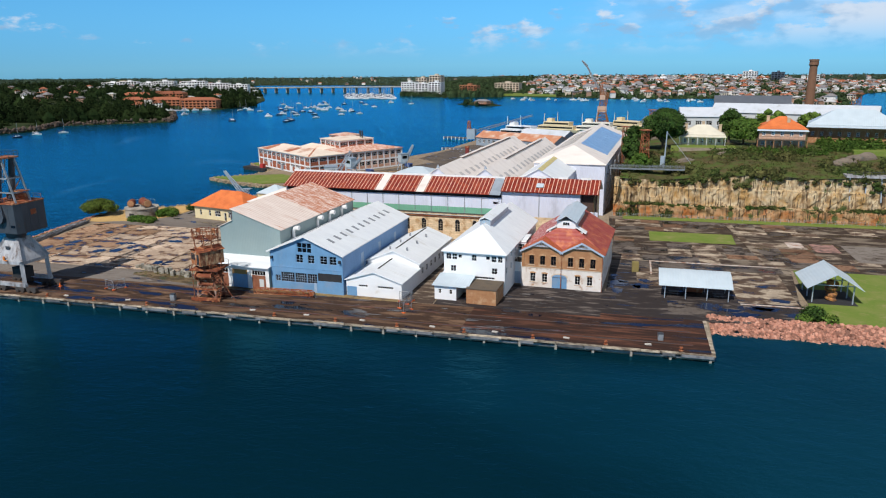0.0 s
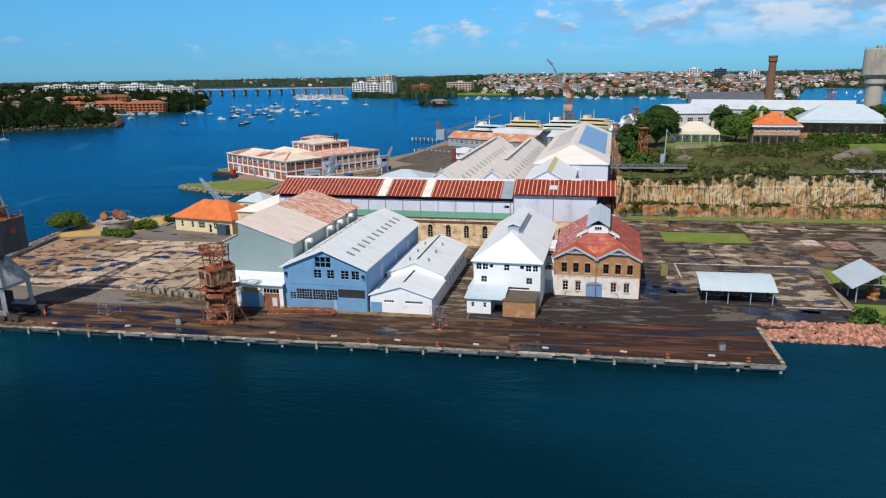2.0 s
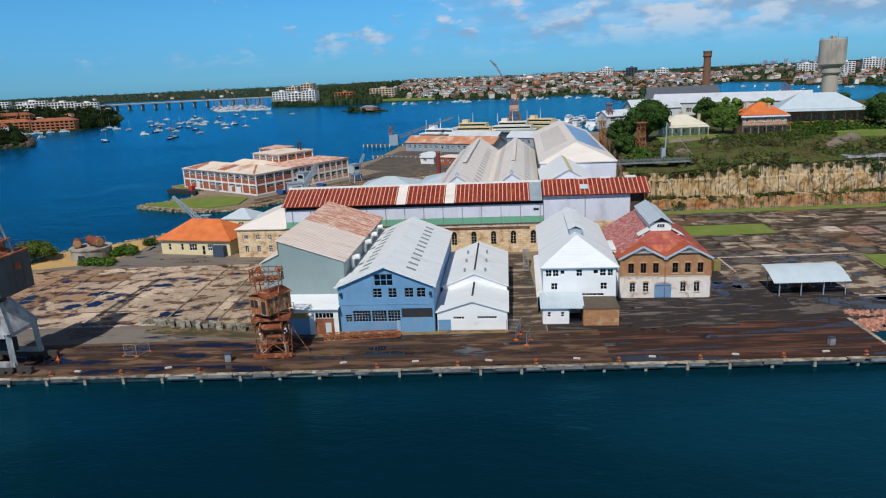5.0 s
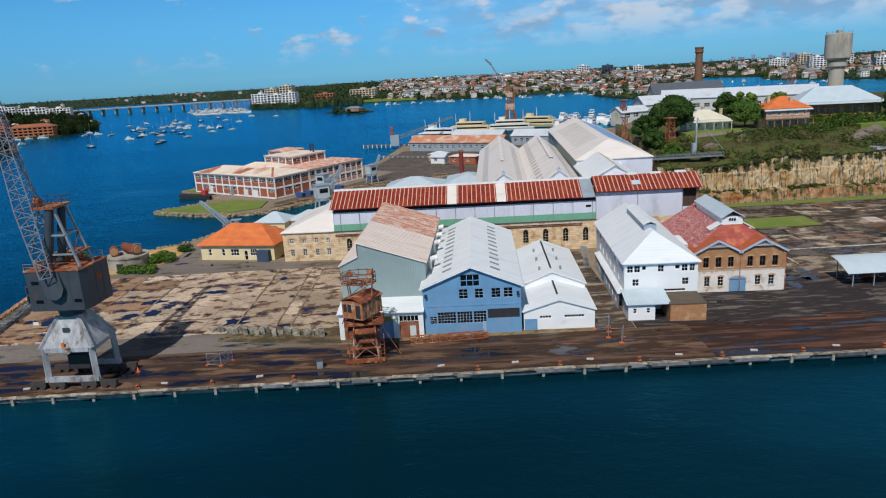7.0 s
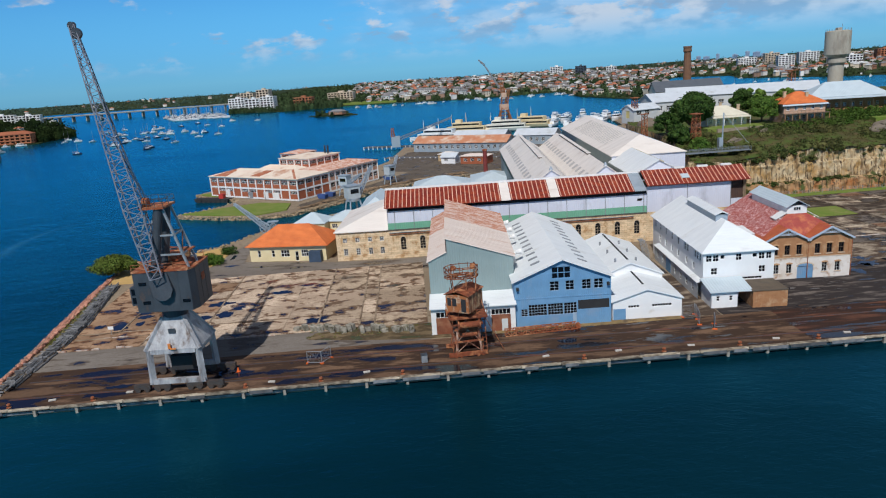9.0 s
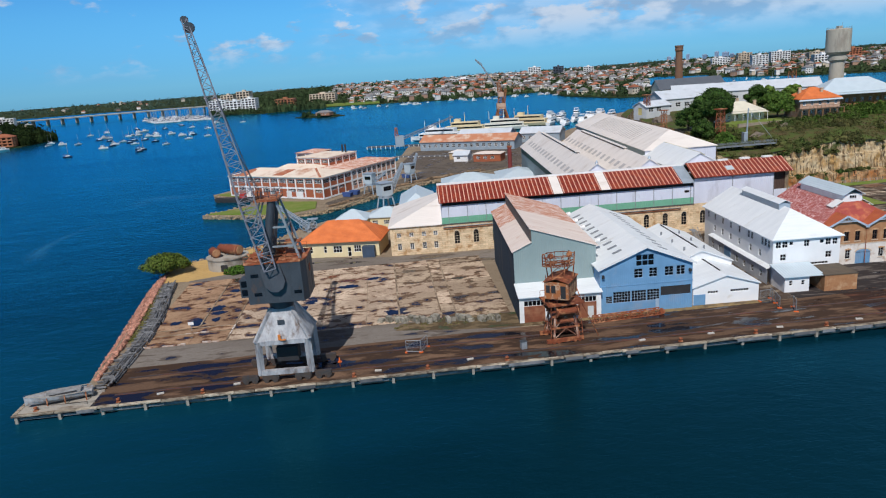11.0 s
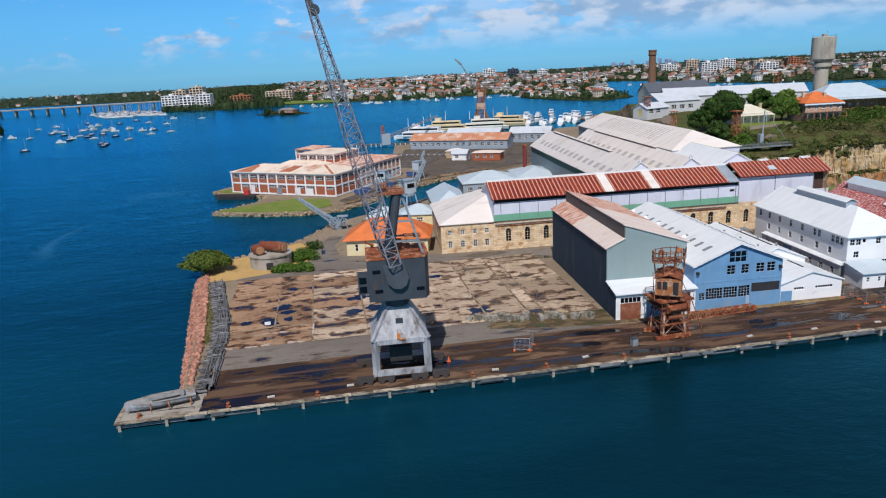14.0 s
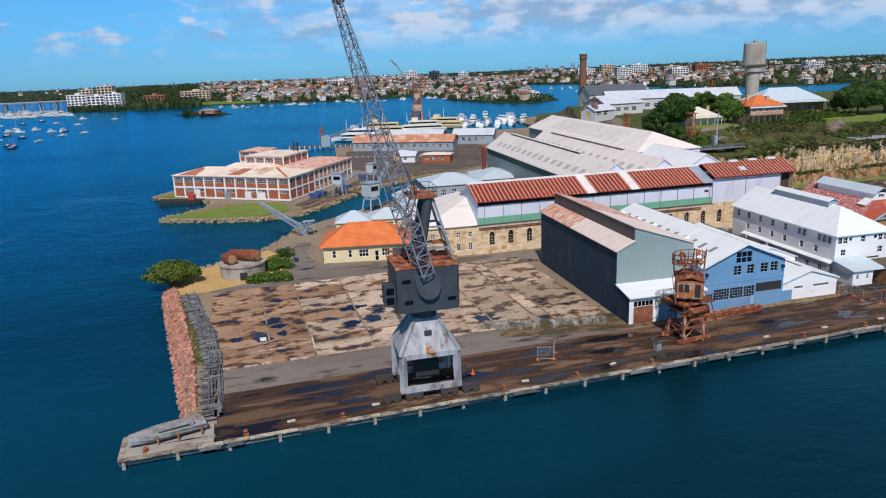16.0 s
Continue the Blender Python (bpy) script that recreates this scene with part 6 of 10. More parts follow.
def bush(x, y, z, rx, ry, h, material, label, seed, count=900, size=0.35, name="bush"):
    rng = random.Random(seed)
    ob = thing(name, label, "bush", x, y, z)
    bm = BM()
    for _ in range(max(4, int(rx * ry * 1.5))):
        a, q = rng.uniform(0, 2 * math.pi), math.sqrt(rng.random())
        leaves(bm, (rx * 0.75 * q * math.cos(a), ry * 0.75 * q * math.sin(a), h * 0.42), h * rng.uniform(0.55, 0.85), count // max(4, int(rx * ry * 1.5)), size, rng, 0.8)
    part("foliage", bm, material, ob)
    bm = BM()
    for i in range(5):
        tube(bm, (0, 0, -0.3), (rx * 0.5 * math.cos(i * 1.3), ry * 0.5 * math.sin(i * 1.3), h * 0.5), 0.05, 5)
    part("stem", bm, BARK, ob)
    return ob


def woods(name, places, material, label, seed, per=22, size=0.62):
    """Distant trees too many to count: rough inner crowns under a coat of leaf clumps."""
    ob = scrub(name, places, material, label, seed, per, size, True)
    ob["category"] = "trees"
    return tagged(ob, label, "trees", kind="stuff")


def scrub(name, places, material, label, seed, per=46, size=0.42, core=False):
    """Leafy shrubs too many to count, joined: rows of (x, y, z, radius, height)."""
    g = np.random.default_rng(seed)
    P = np.array(places)
    n = len(P) * per
    c = np.repeat(P, per, axis=0)
    d = g.normal(size=(n, 3))
    d /= np.linalg.norm(d, axis=1)[:, None]
    d[:, 2] = np.abs(d[:, 2])
    r = g.uniform(0.45, 1.1, (n, 1))
    p = c[:, :3] + d * r * np.stack([c[:, 3], c[:, 3], c[:, 4]], 1)
    a = d * 0.7 + g.normal(size=(n, 3)) * 0.6
    a /= np.linalg.norm(a, axis=1)[:, None]
    s = np.cross(a, g.normal(size=(n, 3)))
    s /= np.linalg.norm(s, axis=1)[:, None] + 1e-6
    t = np.cross(a, s)
    k = size * g.uniform(0.5, 1.4, (n, 1)) * np.clip(c[:, 4:5], 0.6, 6.0) ** 0.5
    v = np.stack([p - s * k * 0.6 - t * k * 0.4, p + s * k * 0.2 - t * k * 0.6, p + s * k * 0.7 + t * k * 0.1, p + s * k * 0.1 + t * k * 0.6], 1).reshape(-1, 3)
    me = bpy.data.meshes.new("foliage")
    verts, faces = v.tolist(), np.arange(n * 4).reshape(-1, 4).tolist()
    if core:
        base = bmesh.new()
        bmesh.ops.create_icosphere(base, subdivisions=1, radius=1)
        V = np.array([b.co[:] for b in base.verts])
        F = np.array([[b.index for b in f.verts] for f in base.faces])
        base.free()
        for x, y, z, r, h in places:
            q = V * g.uniform(0.6, 0.85, (len(V), 1)) * (r, r, h * 0.9) + (x, y, z)
            faces.extend((F + len(verts)).tolist())
            verts.extend(q.tolist())
    me.from_pydata(verts, [], faces)
    me.materials.append(material)
    return tagged(new(name, me), label, "shrubs", kind="stuff")


def boulders(name, place, n, label, seed, size=(0.35, 0.8), material=None):
    base = bmesh.new()
    bmesh.ops.create_icosphere(base, subdivisions=1, radius=1)
    V = np.array([v.co[:] for v in base.verts])
    F = [[v.index for v in f.verts] for f in base.faces]
    base.free()
    gen = np.random.default_rng(seed)
    verts, faces = [], []
    for i in range(n):
        x, y, z = place(gen)
        s = gen.uniform(*size)
        m = np.array(Euler(gen.uniform(0, 6, 3)).to_matrix())
        q = (np.sign(V) * np.abs(V) ** 0.7 * gen.uniform(0.6, 1.2, 3) * s * (1 + gen.uniform(-0.14, 0.14, (len(V), 1)))) @ m.T + (x, y, z)
        k = len(verts)
        verts.extend(map(tuple, q))
        faces.extend([[a + k for a in f] for f in F])
    me = bpy.data.meshes.new(name)
    me.from_pydata(verts, [], faces)
    me.materials.append(material or ROCK)
    return tagged(new(name, me), label, "rocks", kind="stuff")


# ---- things on the quay ----
BOGIE = mat("greasy_black_steel", (0.04, 0.04, 0.042), (0.075, 0.05, 0.035), 0.6, scale=1.0)


def jib_crane():
    c = thing("portal_crane", "dark grey portal jib crane with a tall lattice jib", "crane", -120.3, 114.9, 0, -3)
    for i, (sx, sy) in enumerate(((-1, -1), (1, -1), (1, 1), (-1, 1))):
        bm = BM()
        beam(bm, (sx * 3.7, sy * 3.1, 1.3), (sx * 3.6, sy * 3.0, 6.4), 0.75, 0.75)
        part("leg", bm, CRANE_PALE, c)
        for dx in (-1.5, 1.5):
            bm = BM()
            box(bm, sx * 3.9 + dx - 1.2, sx * 3.9 + dx + 1.2, sy * 3.1 - 0.35, sy * 3.1 + 0.35, 0.45, 1.15)
            bogie = part("bogie", bm, BOGIE, c)
            for wx in (-0.65, 0.65):
                bm = BM()
                tube(bm, (sx * 3.9 + dx + wx, sy * 3.1 - 0.42, 0.42), (sx * 3.9 + dx + wx, sy * 3.1 + 0.42, 0.42), 0.42, 14)
                part("wheel", bm, BOGIE, bogie)
    for s in (-1, 1):
        bm = BM()
        box(bm, -4.1, 4.1, s * 3.1 - 0.35, s * 3.1 + 0.35, 1.15, 1.85)
        box(bm, -3.3, 3.3, s * 3.1 - 0.3, s * 3.1 + 0.3, 5.8, 6.5)
        part("sill_beam", bm, CRANE_PALE, c)
        bm = BM()
        box(bm, s * 3.65 - 0.3, s * 3.65 + 0.3, -2.7, 2.7, 5.8, 6.45)
        part("cross_beam", bm, CRANE_PALE, c)
    bm = BM()
    lo = [(-4.0, -3.4, 6.4), (4.0, -3.4, 6.4), (4.0, 3.4, 6.4), (-4.0, 3.4, 6.4)]
    hi = [(-1.5, -1.4, 10.8), (1.5, -1.4, 10.8), (1.5, 1.4, 10.8), (-1.5, 1.4, 10.8)]
    for k in range(4):
        bm.faces.new([bm.verts.new(p) for p in (lo[k], lo[(k + 1) % 4], hi[(k + 1) % 4], hi[k])])
    bm.faces.new([bm.verts.new(p) for p in hi])
    bm.faces.new([bm.verts.new(p) for p in lo])
    part("pyramid", bm, CRANE_PALE, c, "weathered plated pyramid of the portal")
    for k in range(4):
        bm = BM()
        beam(bm, lo[k], hi[k], 0.5, 0.4)
        part("corner_rib", bm, CRANE_PALE, c)
    bm = BM()
    box(bm, -0.5, 0.5, -2.55, -2.42, 8.6, 9.3)
    part("hatch", bm, CRANE_GREY, c)
    bm = BM()
    box(bm, -0.5, -0.1, -3.6, -3.4, 6.6, 7.4)
    box(bm, -0.2, 0.6, -3.65, -3.5, 6.5, 6.68)
    part("warning_board", bm, mat("orange_paint", (0.7, 0.22, 0.04), None, 0.6), c, "small faded orange board")
    # solid near-black box put in for the shade inside the portal
    bm = BM()
    box(bm, -1.6, 1.6, -1.0, 1.2, 2.2, 4.4)
    part("cable_drum_house", bm, DARK, c, "dark box standing for the shaded opening between the legs")
    bm = BM()
    tube(bm, (0, 0, 10.7), (0, 0, 12.2), 1.7, 24, 2.1)
    part("slewing_ring", bm, CRANE_GREY, c)
    # house
    bm = BM()
    prism(bm, [(-3.9, -3.2, 12.2), (4.0, -3.2, 12.2), (4.6, -1.8, 12.2), (4.6, 3.6, 12.2), (-3.9, 3.6, 12.2)], (0, 0, 5.9))
    house = part("machinery_house", bm, CRANE_GREY, c, "dark grey plated machinery house with rust at the roof edge")
    bm = BM()
    prism(bm, [(-4.0, -3.3, 18.1), (4.05, -3.3, 18.1), (4.7, -1.85, 18.1), (4.7, 3.7, 18.1), (-4.0, 3.7, 18.1)], (0, 0, 0.22))
    part("roof", bm, RUST, house, "rusty red roof")
    for x, z, w in ((-3.2, 16.2, 1.1), (-3.0, 13.4, 1.1), (2.7, 13.4, 1.1)):
        bm = BM()
        box(bm, x, x + w, -3.24, -3.18, z, z + 0.5)
        part("window_slot", bm, GLASS, house)
    for x in (-1.6, 0.4, 2.4):
        bm = BM()
        box(bm, x - 0.05, x + 0.05, -3.23, -3.19, 12.3, 18.0)
        part("plate_seam", bm, CRANE_GREY, house)
    for y in (-0.2, 1.7):
        bm = BM()
        box(bm, 4.59, 4.63, y - 0.05, y + 0.05, 12.3, 18.0)
        part("plate_seam", bm, CRANE_GREY, house)
    bm = BM()
    box(bm, 4.59, 4.64, 0.1, 1.4, 15.6, 16.7)
    part("side_panel", bm, RUST, house, "rust-stained panel in the side")
    bm = BM()
    box(bm, -5.3, -3.9, -1.8, 0.6, 12.9, 15.6)
    cab = part("driver_cab", bm, CRANE_GREY, house, "small glazed driver's cab")
    for z in (13.2, 14.5):
        bm = BM()
        box(bm, -5.1, -4.1, -1.85, -1.79, z, z + 0.9)
        part("pane", bm, GLASS, cab)
    bm = BM()
    for i in range(5):
        for q in ((-3.9 + 2 * i, -3.2), (-3.9 + 2 * i, 3.6)):
            beam(bm, (*q, 18.3), (*q, 19.3), 0.06)
    for y in (-3.2, 3.6):
        beam(bm, (-3.9, y, 19.3), (4.1, y, 19.3), 0.06)
        beam(bm, (-3.9, y, 18.85), (4.1, y, 18.85), 0.05)
    part("guard_rail", bm, RUST, house)
    # A-frame: two masts one behind the other, each with a raking stay
    fore, aft = -2.3, 1.1
    for y, label in ((fore, "thick dark tubular mast"), (aft, "second thick dark tubular mast")):
        bm = BM()
        tube(bm, (-0.8, y, 18.2), (0.95, y * 0.85, 27.0), 0.66, 16, 0.58)
        tube(bm, (-0.8, y, 18.3), (-0.75, y, 18.6), 0.95, 16)
        part("strut", bm, CRANE_GREY, c, label)
    rngk = random.Random(8)
    for i in range(9):
        bm = BM()
        a = Vector((rngk.uniform(-3.2, 3.4), rngk.uniform(-2.6, 3.0), 18.5 + rngk.uniform(0, 0.5)))
        beam(bm, a, a + Vector((rngk.uniform(-1.6, 1.6), rngk.uniform(-1.4, 1.4), rngk.uniform(-0.1, 0.5))), rngk.uniform(0.1, 0.3))
        part("roof_debris", bm, RUST, house)
    bm = BM()
    box(bm, -1.9, 1.3, 0.8, 3.2, 18.3, 19.4)
    part("winch_box", bm, RUST, house, "rusty winch casing on the roof")
    low, high = Vector((4.0, 0, 18.2)), Vector((1.45, 0, 26.9))
    for y in (fore, aft):
        bm = BM()
        beam(bm, low + Vector((0, y, 0)), high + Vector((0, y * 0.85, 0)), 0.3, 0.3)
        part("back_stay", bm, STEEL, c)
        bm = BM()
        beam(bm, (-2.6, y, 21.6), (-0.7, y * 0.85, 26.9), 0.2, 0.2)
        part("fore_stay", bm, STEEL, c)
        for k in (0.24, 0.56):
            e = low.lerp(high, k) + Vector((0, y, 0))
            m2 = Vector((-0.8, y, 18.2)).lerp(Vector((0.95, y, 27.0)), k)
            bm = BM()
            beam(bm, e, m2, 0.24, 0.24)
            part("tie", bm, STEEL, c)
    for k in (0.24, 0.56):
        e = low.lerp(high, k)
        bm = BM()
        beam(bm, e + Vector((0, fore, 0)), e + Vector((0, aft, 0)), 0.24, 0.24)
        part("rung", bm, STEEL, c)
    bm = BM()
    beam(bm, low.lerp(high, 0.24) + Vector((0, fore, 0)), low.lerp(high, 0.56) + Vector((0, aft, 0)), 0.14)
    part("brace", bm, RUST, c)
    bm = BM()
    box(bm, 1.6, 3.9, -0.6, 1.5, 20.3, 20.45)
    part("landing", bm, RUST, c, "rusted landing between the stays")
    bm = BM()
    box(bm, -1.5, 1.9, -2.7, 1.7, 26.9, 27.2)
    plat = part("top_platform", bm, RUST, c, "rust-brown head platform")
    bm = BM()
    for x, y in ((-1.5, -2.7), (-0.3, -2.7), (0.8, -2.7), (1.9, -2.7), (1.9, -0.5), (1.9, 1.7), (0.8, 1.7), (-0.3, 1.7), (-1.5, 1.7), (-1.5, -0.5)):
        beam(bm, (x, y, 27.1), (x, y, 28.3), 0.06)
    for z in (27.7, 28.3):
        for p, q in (((-1.5, -2.7), (1.9, -2.7)), ((1.9, -2.7), (1.9, 1.7)), ((1.9, 1.7), (-1.5, 1.7)), ((-1.5, 1.7), (-1.5, -2.7))):
            beam(bm, (*p, z), (*q, z), 0.06)
    part("railing", bm, CRANE_GREY, plat)
    for x in (-1.2, -0.75):
        bm = BM()
        tube(bm, (x, -1.6, 27.85), (x + 0.3, -1.6, 27.85), 0.62, 16)
        part("sheave", bm, RUST, plat, "rust-orange rope sheave")
    # jib
    foot, tip = Vector((0.4, -3.9, 14.6)), Vector((-8.6, 2.9, 52.2))
    mid = foot.lerp(tip, 0.33)
    up2 = foot.lerp(tip, 0.86)
    bm = BM()
    lattice(bm, foot.lerp(tip, 0.07), mid, 2.3, 3.0, 8, 0.095, 1.6, 2.3, (1, 0.2, 0))
    lattice(bm, mid, up2, 3.0, 1.3, 15, 0.08, 2.3, 1.1, (1, 0.2, 0))
    lattice(bm, up2, tip, 1.3, 0.7, 5, 0.075, 1.1, 0.7, (1, 0.2, 0))
    jib = part("jib", bm, mat("grey_lilac_steel", (0.23, 0.24, 0.28), (0.17, 0.17, 0.2), 0.5, scale=0.8, stain=(0.25, 0.15, 0.1), stain_at=0.66), c, "grey galvanised lattice jib")
    bm = BM()
    d = (tip - foot).normalized()
    s = d.cross(Vector((0, 1, 0))).normalized()
    pts = [foot + d * 3.2 + s * 1.45, foot + d * 0.6 + s * 1.5, foot - d * 0.3 + s * 0.9, foot - d * 0.6, foot - d * 0.3 - s * 0.9, foot + d * 0.6 - s * 1.5, foot + d * 3.2 - s * 1.45]
    prism(bm, pts, (0, 0.9, 0.2))
    part("counterweight", bm, CRANE_GREY, jib, "rounded dark counterweight plate")
    bm = BM()
    t2 = foot.lerp(tip, 0.96)
    tube(bm, t2 + Vector((0.2, -0.3, 0.4)), t2 + Vector((0.2, 0.3, 0.4)), 0.75, 18)
    tube(bm, tip + Vector((0, -0.3, 0)), tip + Vector((0, 0.3, 0)), 0.5, 16)
    part("head_sheave", bm, CRANE_GREY, jib)
    bm = BM()
    for y in (-0.2, 0.3):
        beam(bm, (-0.6, y - 1.6, 28.3), tuple(foot.lerp(tip, 0.62)), 0.06)
        beam(bm, (-1.0, y - 1.6, 28.3), tuple(tip), 0.05)
    part("rope", bm, CRANE_GREY, jib)


FADED_RUST = mat("faded_pinkish_rust", (0.30, 0.12, 0.068), (0.14, 0.042, 0.022), 0.85, scale=1.2, fine=9, stain=(0.55, 0.38, 0.29), stain_at=0.56, stain_scale=1.0)


CRANE_RUST = mat("dark_crane_rust", (0.25, 0.062, 0.022), (0.085, 0.026, 0.014), 0.85, scale=1.0, fine=10, bump=0.4, stain=(0.48, 0.20, 0.085), stain_at=0.57, stain_scale=0.9)


def rusty_crane():
    c = thing("old_crane", "derelict rust-red travelling crane at the quay edge", "crane", -77.4, 116.9, 0, 4)

    def turned(bm):
        bmesh.ops.rotate(bm, cent=(0, 0, 0), matrix=Matrix.Rotation(radians(55), 3, "Z"), verts=bm.verts)
        return bm

    def spread(z):
        return 1.95 - 0.5 * (z - 0.5) / 5.7

    for sx in (-1, 1):
        for sy in (-1, 1):
            bm = BM()
            beam(bm, (sx * spread(0.5), sy * spread(0.5), 0.5), (sx * spread(6.2), sy * spread(6.2), 6.2), 0.24, 0.24)
            part("leg", bm, FADED_RUST, c)
    for sy in (-1, 1):
        bm = BM()
        box(bm, -3.2, 2.8, sy * 1.95 - 0.26, sy * 1.95 + 0.26, 0.15, 0.7)
        part("travelling_beam", bm, CRANE_RUST, c)
        for sx in (-2.1, -1.3, 1.3, 2.1):
            bm = BM()
            tube(bm, (sx, sy * 1.95 - 0.33, 0.35), (sx, sy * 1.95 + 0.33, 0.35), 0.35, 12)
            part("wheel", bm, CRANE_RUST, c)
    for z in (2.4, 4.3):
        k = spread(z)
        bm = BM()
        for s in (-1, 1):
            beam(bm, (-k - 0.5, s * k, z), (k + 0.5, s * k, z), 0.2, 0.26)
            beam(bm, (s * k, -k, z), (s * k, k, z), 0.15)
        part("tie_frame", bm, CRANE_RUST, c)
    for s in (-1, 1):
        for za, zb in ((0.7, 2.4), (2.4, 4.3), (4.3, 6.1)):
            ka, kb = spread(za), spread(zb)
            bm = BM()
            beam(bm, (-ka, s * ka, za), (0, s * (ka + kb) / 2, zb - 0.1), 0.1)
            beam(bm, (ka, s * ka, za), (0, s * (ka + kb) / 2, zb - 0.1), 0.1)
            beam(bm, (s * ka, -ka, za), (s * kb, kb, zb), 0.1)
            beam(bm, (s * ka, ka, za), (s * kb, -kb, zb), 0.1)
            part("brace", bm, FADED_RUST, c)
    bm = BM()
    tube(bm, (-1.8, -1.2, 3.4), (1.4, -1.2, 3.4), 0.55, 14)
    part("winch_drum", bm, CRANE_RUST, c)
    bm = BM()
    box(bm, -2.9, 3.0, -2.4, 2.4, 6.2, 6.45)
    part("platform", bm, CRANE_RUST, c)
    bm = BM()
    box(bm, -2.5, 2.3, -2.1, 2.1, 5.1, 5.28)
    part("lower_platform", bm, CRANE_RUST, c)
    bm = BM()
    for x in (-2.8, -1.4, 0, 1.4, 2.9):
        for y in (-2.3, 2.3):
            beam(bm, (x, y, 6.4), (x, y, 7.5), 0.06)
    for y in (-2.3, 2.3):
        beam(bm, (-2.8, y, 7.5), (2.9, y, 7.5), 0.06)
    part("railing", bm, CRANE_RUST, c)
    bm = BM()
    tube(bm, (0, 0, 6.6), (0, 0, 7.3), 1.3, 16)
    part("turntable", bm, CRANE_RUST, c)
    bm = BM()
    prism(bm, [(-2.6, -1.9, 7.3), (2.3, -1.9, 7.3), (2.3, 1.9, 7.3), (-2.6, 1.9, 7.3)], (0, 0, 2.7))
    cab = part("cab", turned(bm), mat("ochre_rusted_timber", (0.42, 0.145, 0.045), (0.20, 0.06, 0.024), 0.85, scale=0.8, fine=8, stain=(0.66, 0.52, 0.36), stain_at=0.575, stain_scale=0.8), c, "rusty ochre cab with broken boards")
    bm = BM()
    for s in (-1, 1):
        prism(bm, [(-2.8, s * 2.1, 9.95), (2.5, s * 2.1, 9.95), (2.5, 0, 10.6), (-2.8, 0, 10.6)], (0, 0, 0.1))
    part("roof", turned(bm), CRANE_RUST, cab, "rust-red sheet roof")
    # no holes here: dark panels on the wall carry the shade of the inside
    for y0, y1, z0 in ((-1.5, -0.7, 7.5), (0.1, 0.8, 8.3), (1.0, 1.6, 8.3)):
        bm = BM()
        box(bm, -2.66, -2.58, y0, y1, z0, 9.5)
        part("opening", turned(bm), DARK, cab, "dark panel painted as the shade where boards are missing")
    for k in range(9):
        bm = BM()
        box(bm, -2.6 + 0.54 * k + 0.03, -2.6 + 0.54 * (k + 1) - 0.03, -1.96, -1.9, 7.32 + 0.12 * (k % 3 == 1), 9.9 - 0.16 * (k % 4 == 2))
        part("board", turned(bm), mat("peeling_cream_board", (0.52, 0.36, 0.20), (0.25, 0.09, 0.035), 0.85, scale=1.2, fine=7, random=0.25, stain=(0.17, 0.055, 0.025), stain_at=0.5, stain_scale=0.9), cab)
    for x, y, h in ((-2.1, -1.3, 14.2), (1.9, -1.3, 14.4), (-2.1, 1.3, 13.6), (1.9, 1.3, 14.0), (0.2, -1.4, 13.0)):
        bm = BM()
        beam(bm, (x * 0.8, y, 9.9), (x, y, h), 0.15)
        part("top_post", bm, CRANE_RUST, c)
    bm = BM()
    rngc = random.Random(2)
    ring = [(-0.3 + 2.6 * math.cos(2 * math.pi * k / 12), 1.75 * math.sin(2 * math.pi * k / 12)) for k in range(12)]
    for z in (12.3, 13.1, 13.8):
        for k in range(12):
            p, q = ring[k], ring[(k + 1) % 12]
            beam(bm, (*p, z + rngc.uniform(-0.07, 0.07)), (*q, z + rngc.uniform(-0.07, 0.07)), 0.1)
    for k in range(12):
        p, q = ring[k], ring[(k + 5) % 12]
        beam(bm, (*p, 12.2), (*p, 14.0), 0.08)
        beam(bm, (*p, 12.3), (*q, 12.3), 0.09)
    for i in range(9):
        a = Vector((rngc.uniform(-2.0, 1.4), rngc.uniform(-1.2, 1.2), rngc.uniform(12.2, 13.2)))
        beam(bm, a, a + Vector((rngc.uniform(-1.0, 1.0), rngc.uniform(-0.8, 0.8), rngc.uniform(-0.3, 1.1))), 0.08)
    for sx, sy in ((-1.8, -1.3), (1.6, 1.3), (-1.6, 1.2)):
        beam(bm, (sx, sy, 10.1), (-sx * 0.7, sy, 12.2), 0.09)
    part("top_frame", bm, CRANE_RUST, c, "tangled rusty top frame")
    for i, (a, e) in enumerate((((-2.4, -2.2, 6.4), (-2.5, -2.1, 0.7)), ((2.5, -2.2, 6.4), (5.6, -1.2, 0.0)), ((-1.0, 2.3, 6.3), (-2.4, 2.0, 0.7)), ((-3.2, -1.2, 6.3), (-2.0, 1.5, 10.2)), ((2.9, -1.0, 6.4), (2.2, 1.6, 10.0)))):
        bm = BM()
        beam(bm, a, e, 0.1)
        part("stay_rod", bm, CRANE_RUST, c)
    bm = BM()
    for i in range(9):
        beam(bm, (2.2, -1.9 + 0.2 * i, 0.6 + 0.65 * i), (2.8, -1.9 + 0.2 * i, 0.6 + 0.65 * i), 0.07)
    for x in (2.2, 2.8):
        beam(bm, (x, -1.9, 0.4), (x, -0.1, 6.2), 0.09)
    part("ladder", bm, CRANE_RUST, c)
    bm = BM()
    tube(bm, (-1.4, -2.2, 5.2), (1.6, -2.2, 5.2), 0.5, 12)
    tube(bm, (-1.6, -2.2, 5.2), (-1.4, -2.2, 5.2), 0.8, 14)
    tube(bm, (1.6, -2.2, 5.2), (1.8, -2.2, 5.2), 0.8, 14)
    part("rope_drum", bm, CRANE_RUST, c)
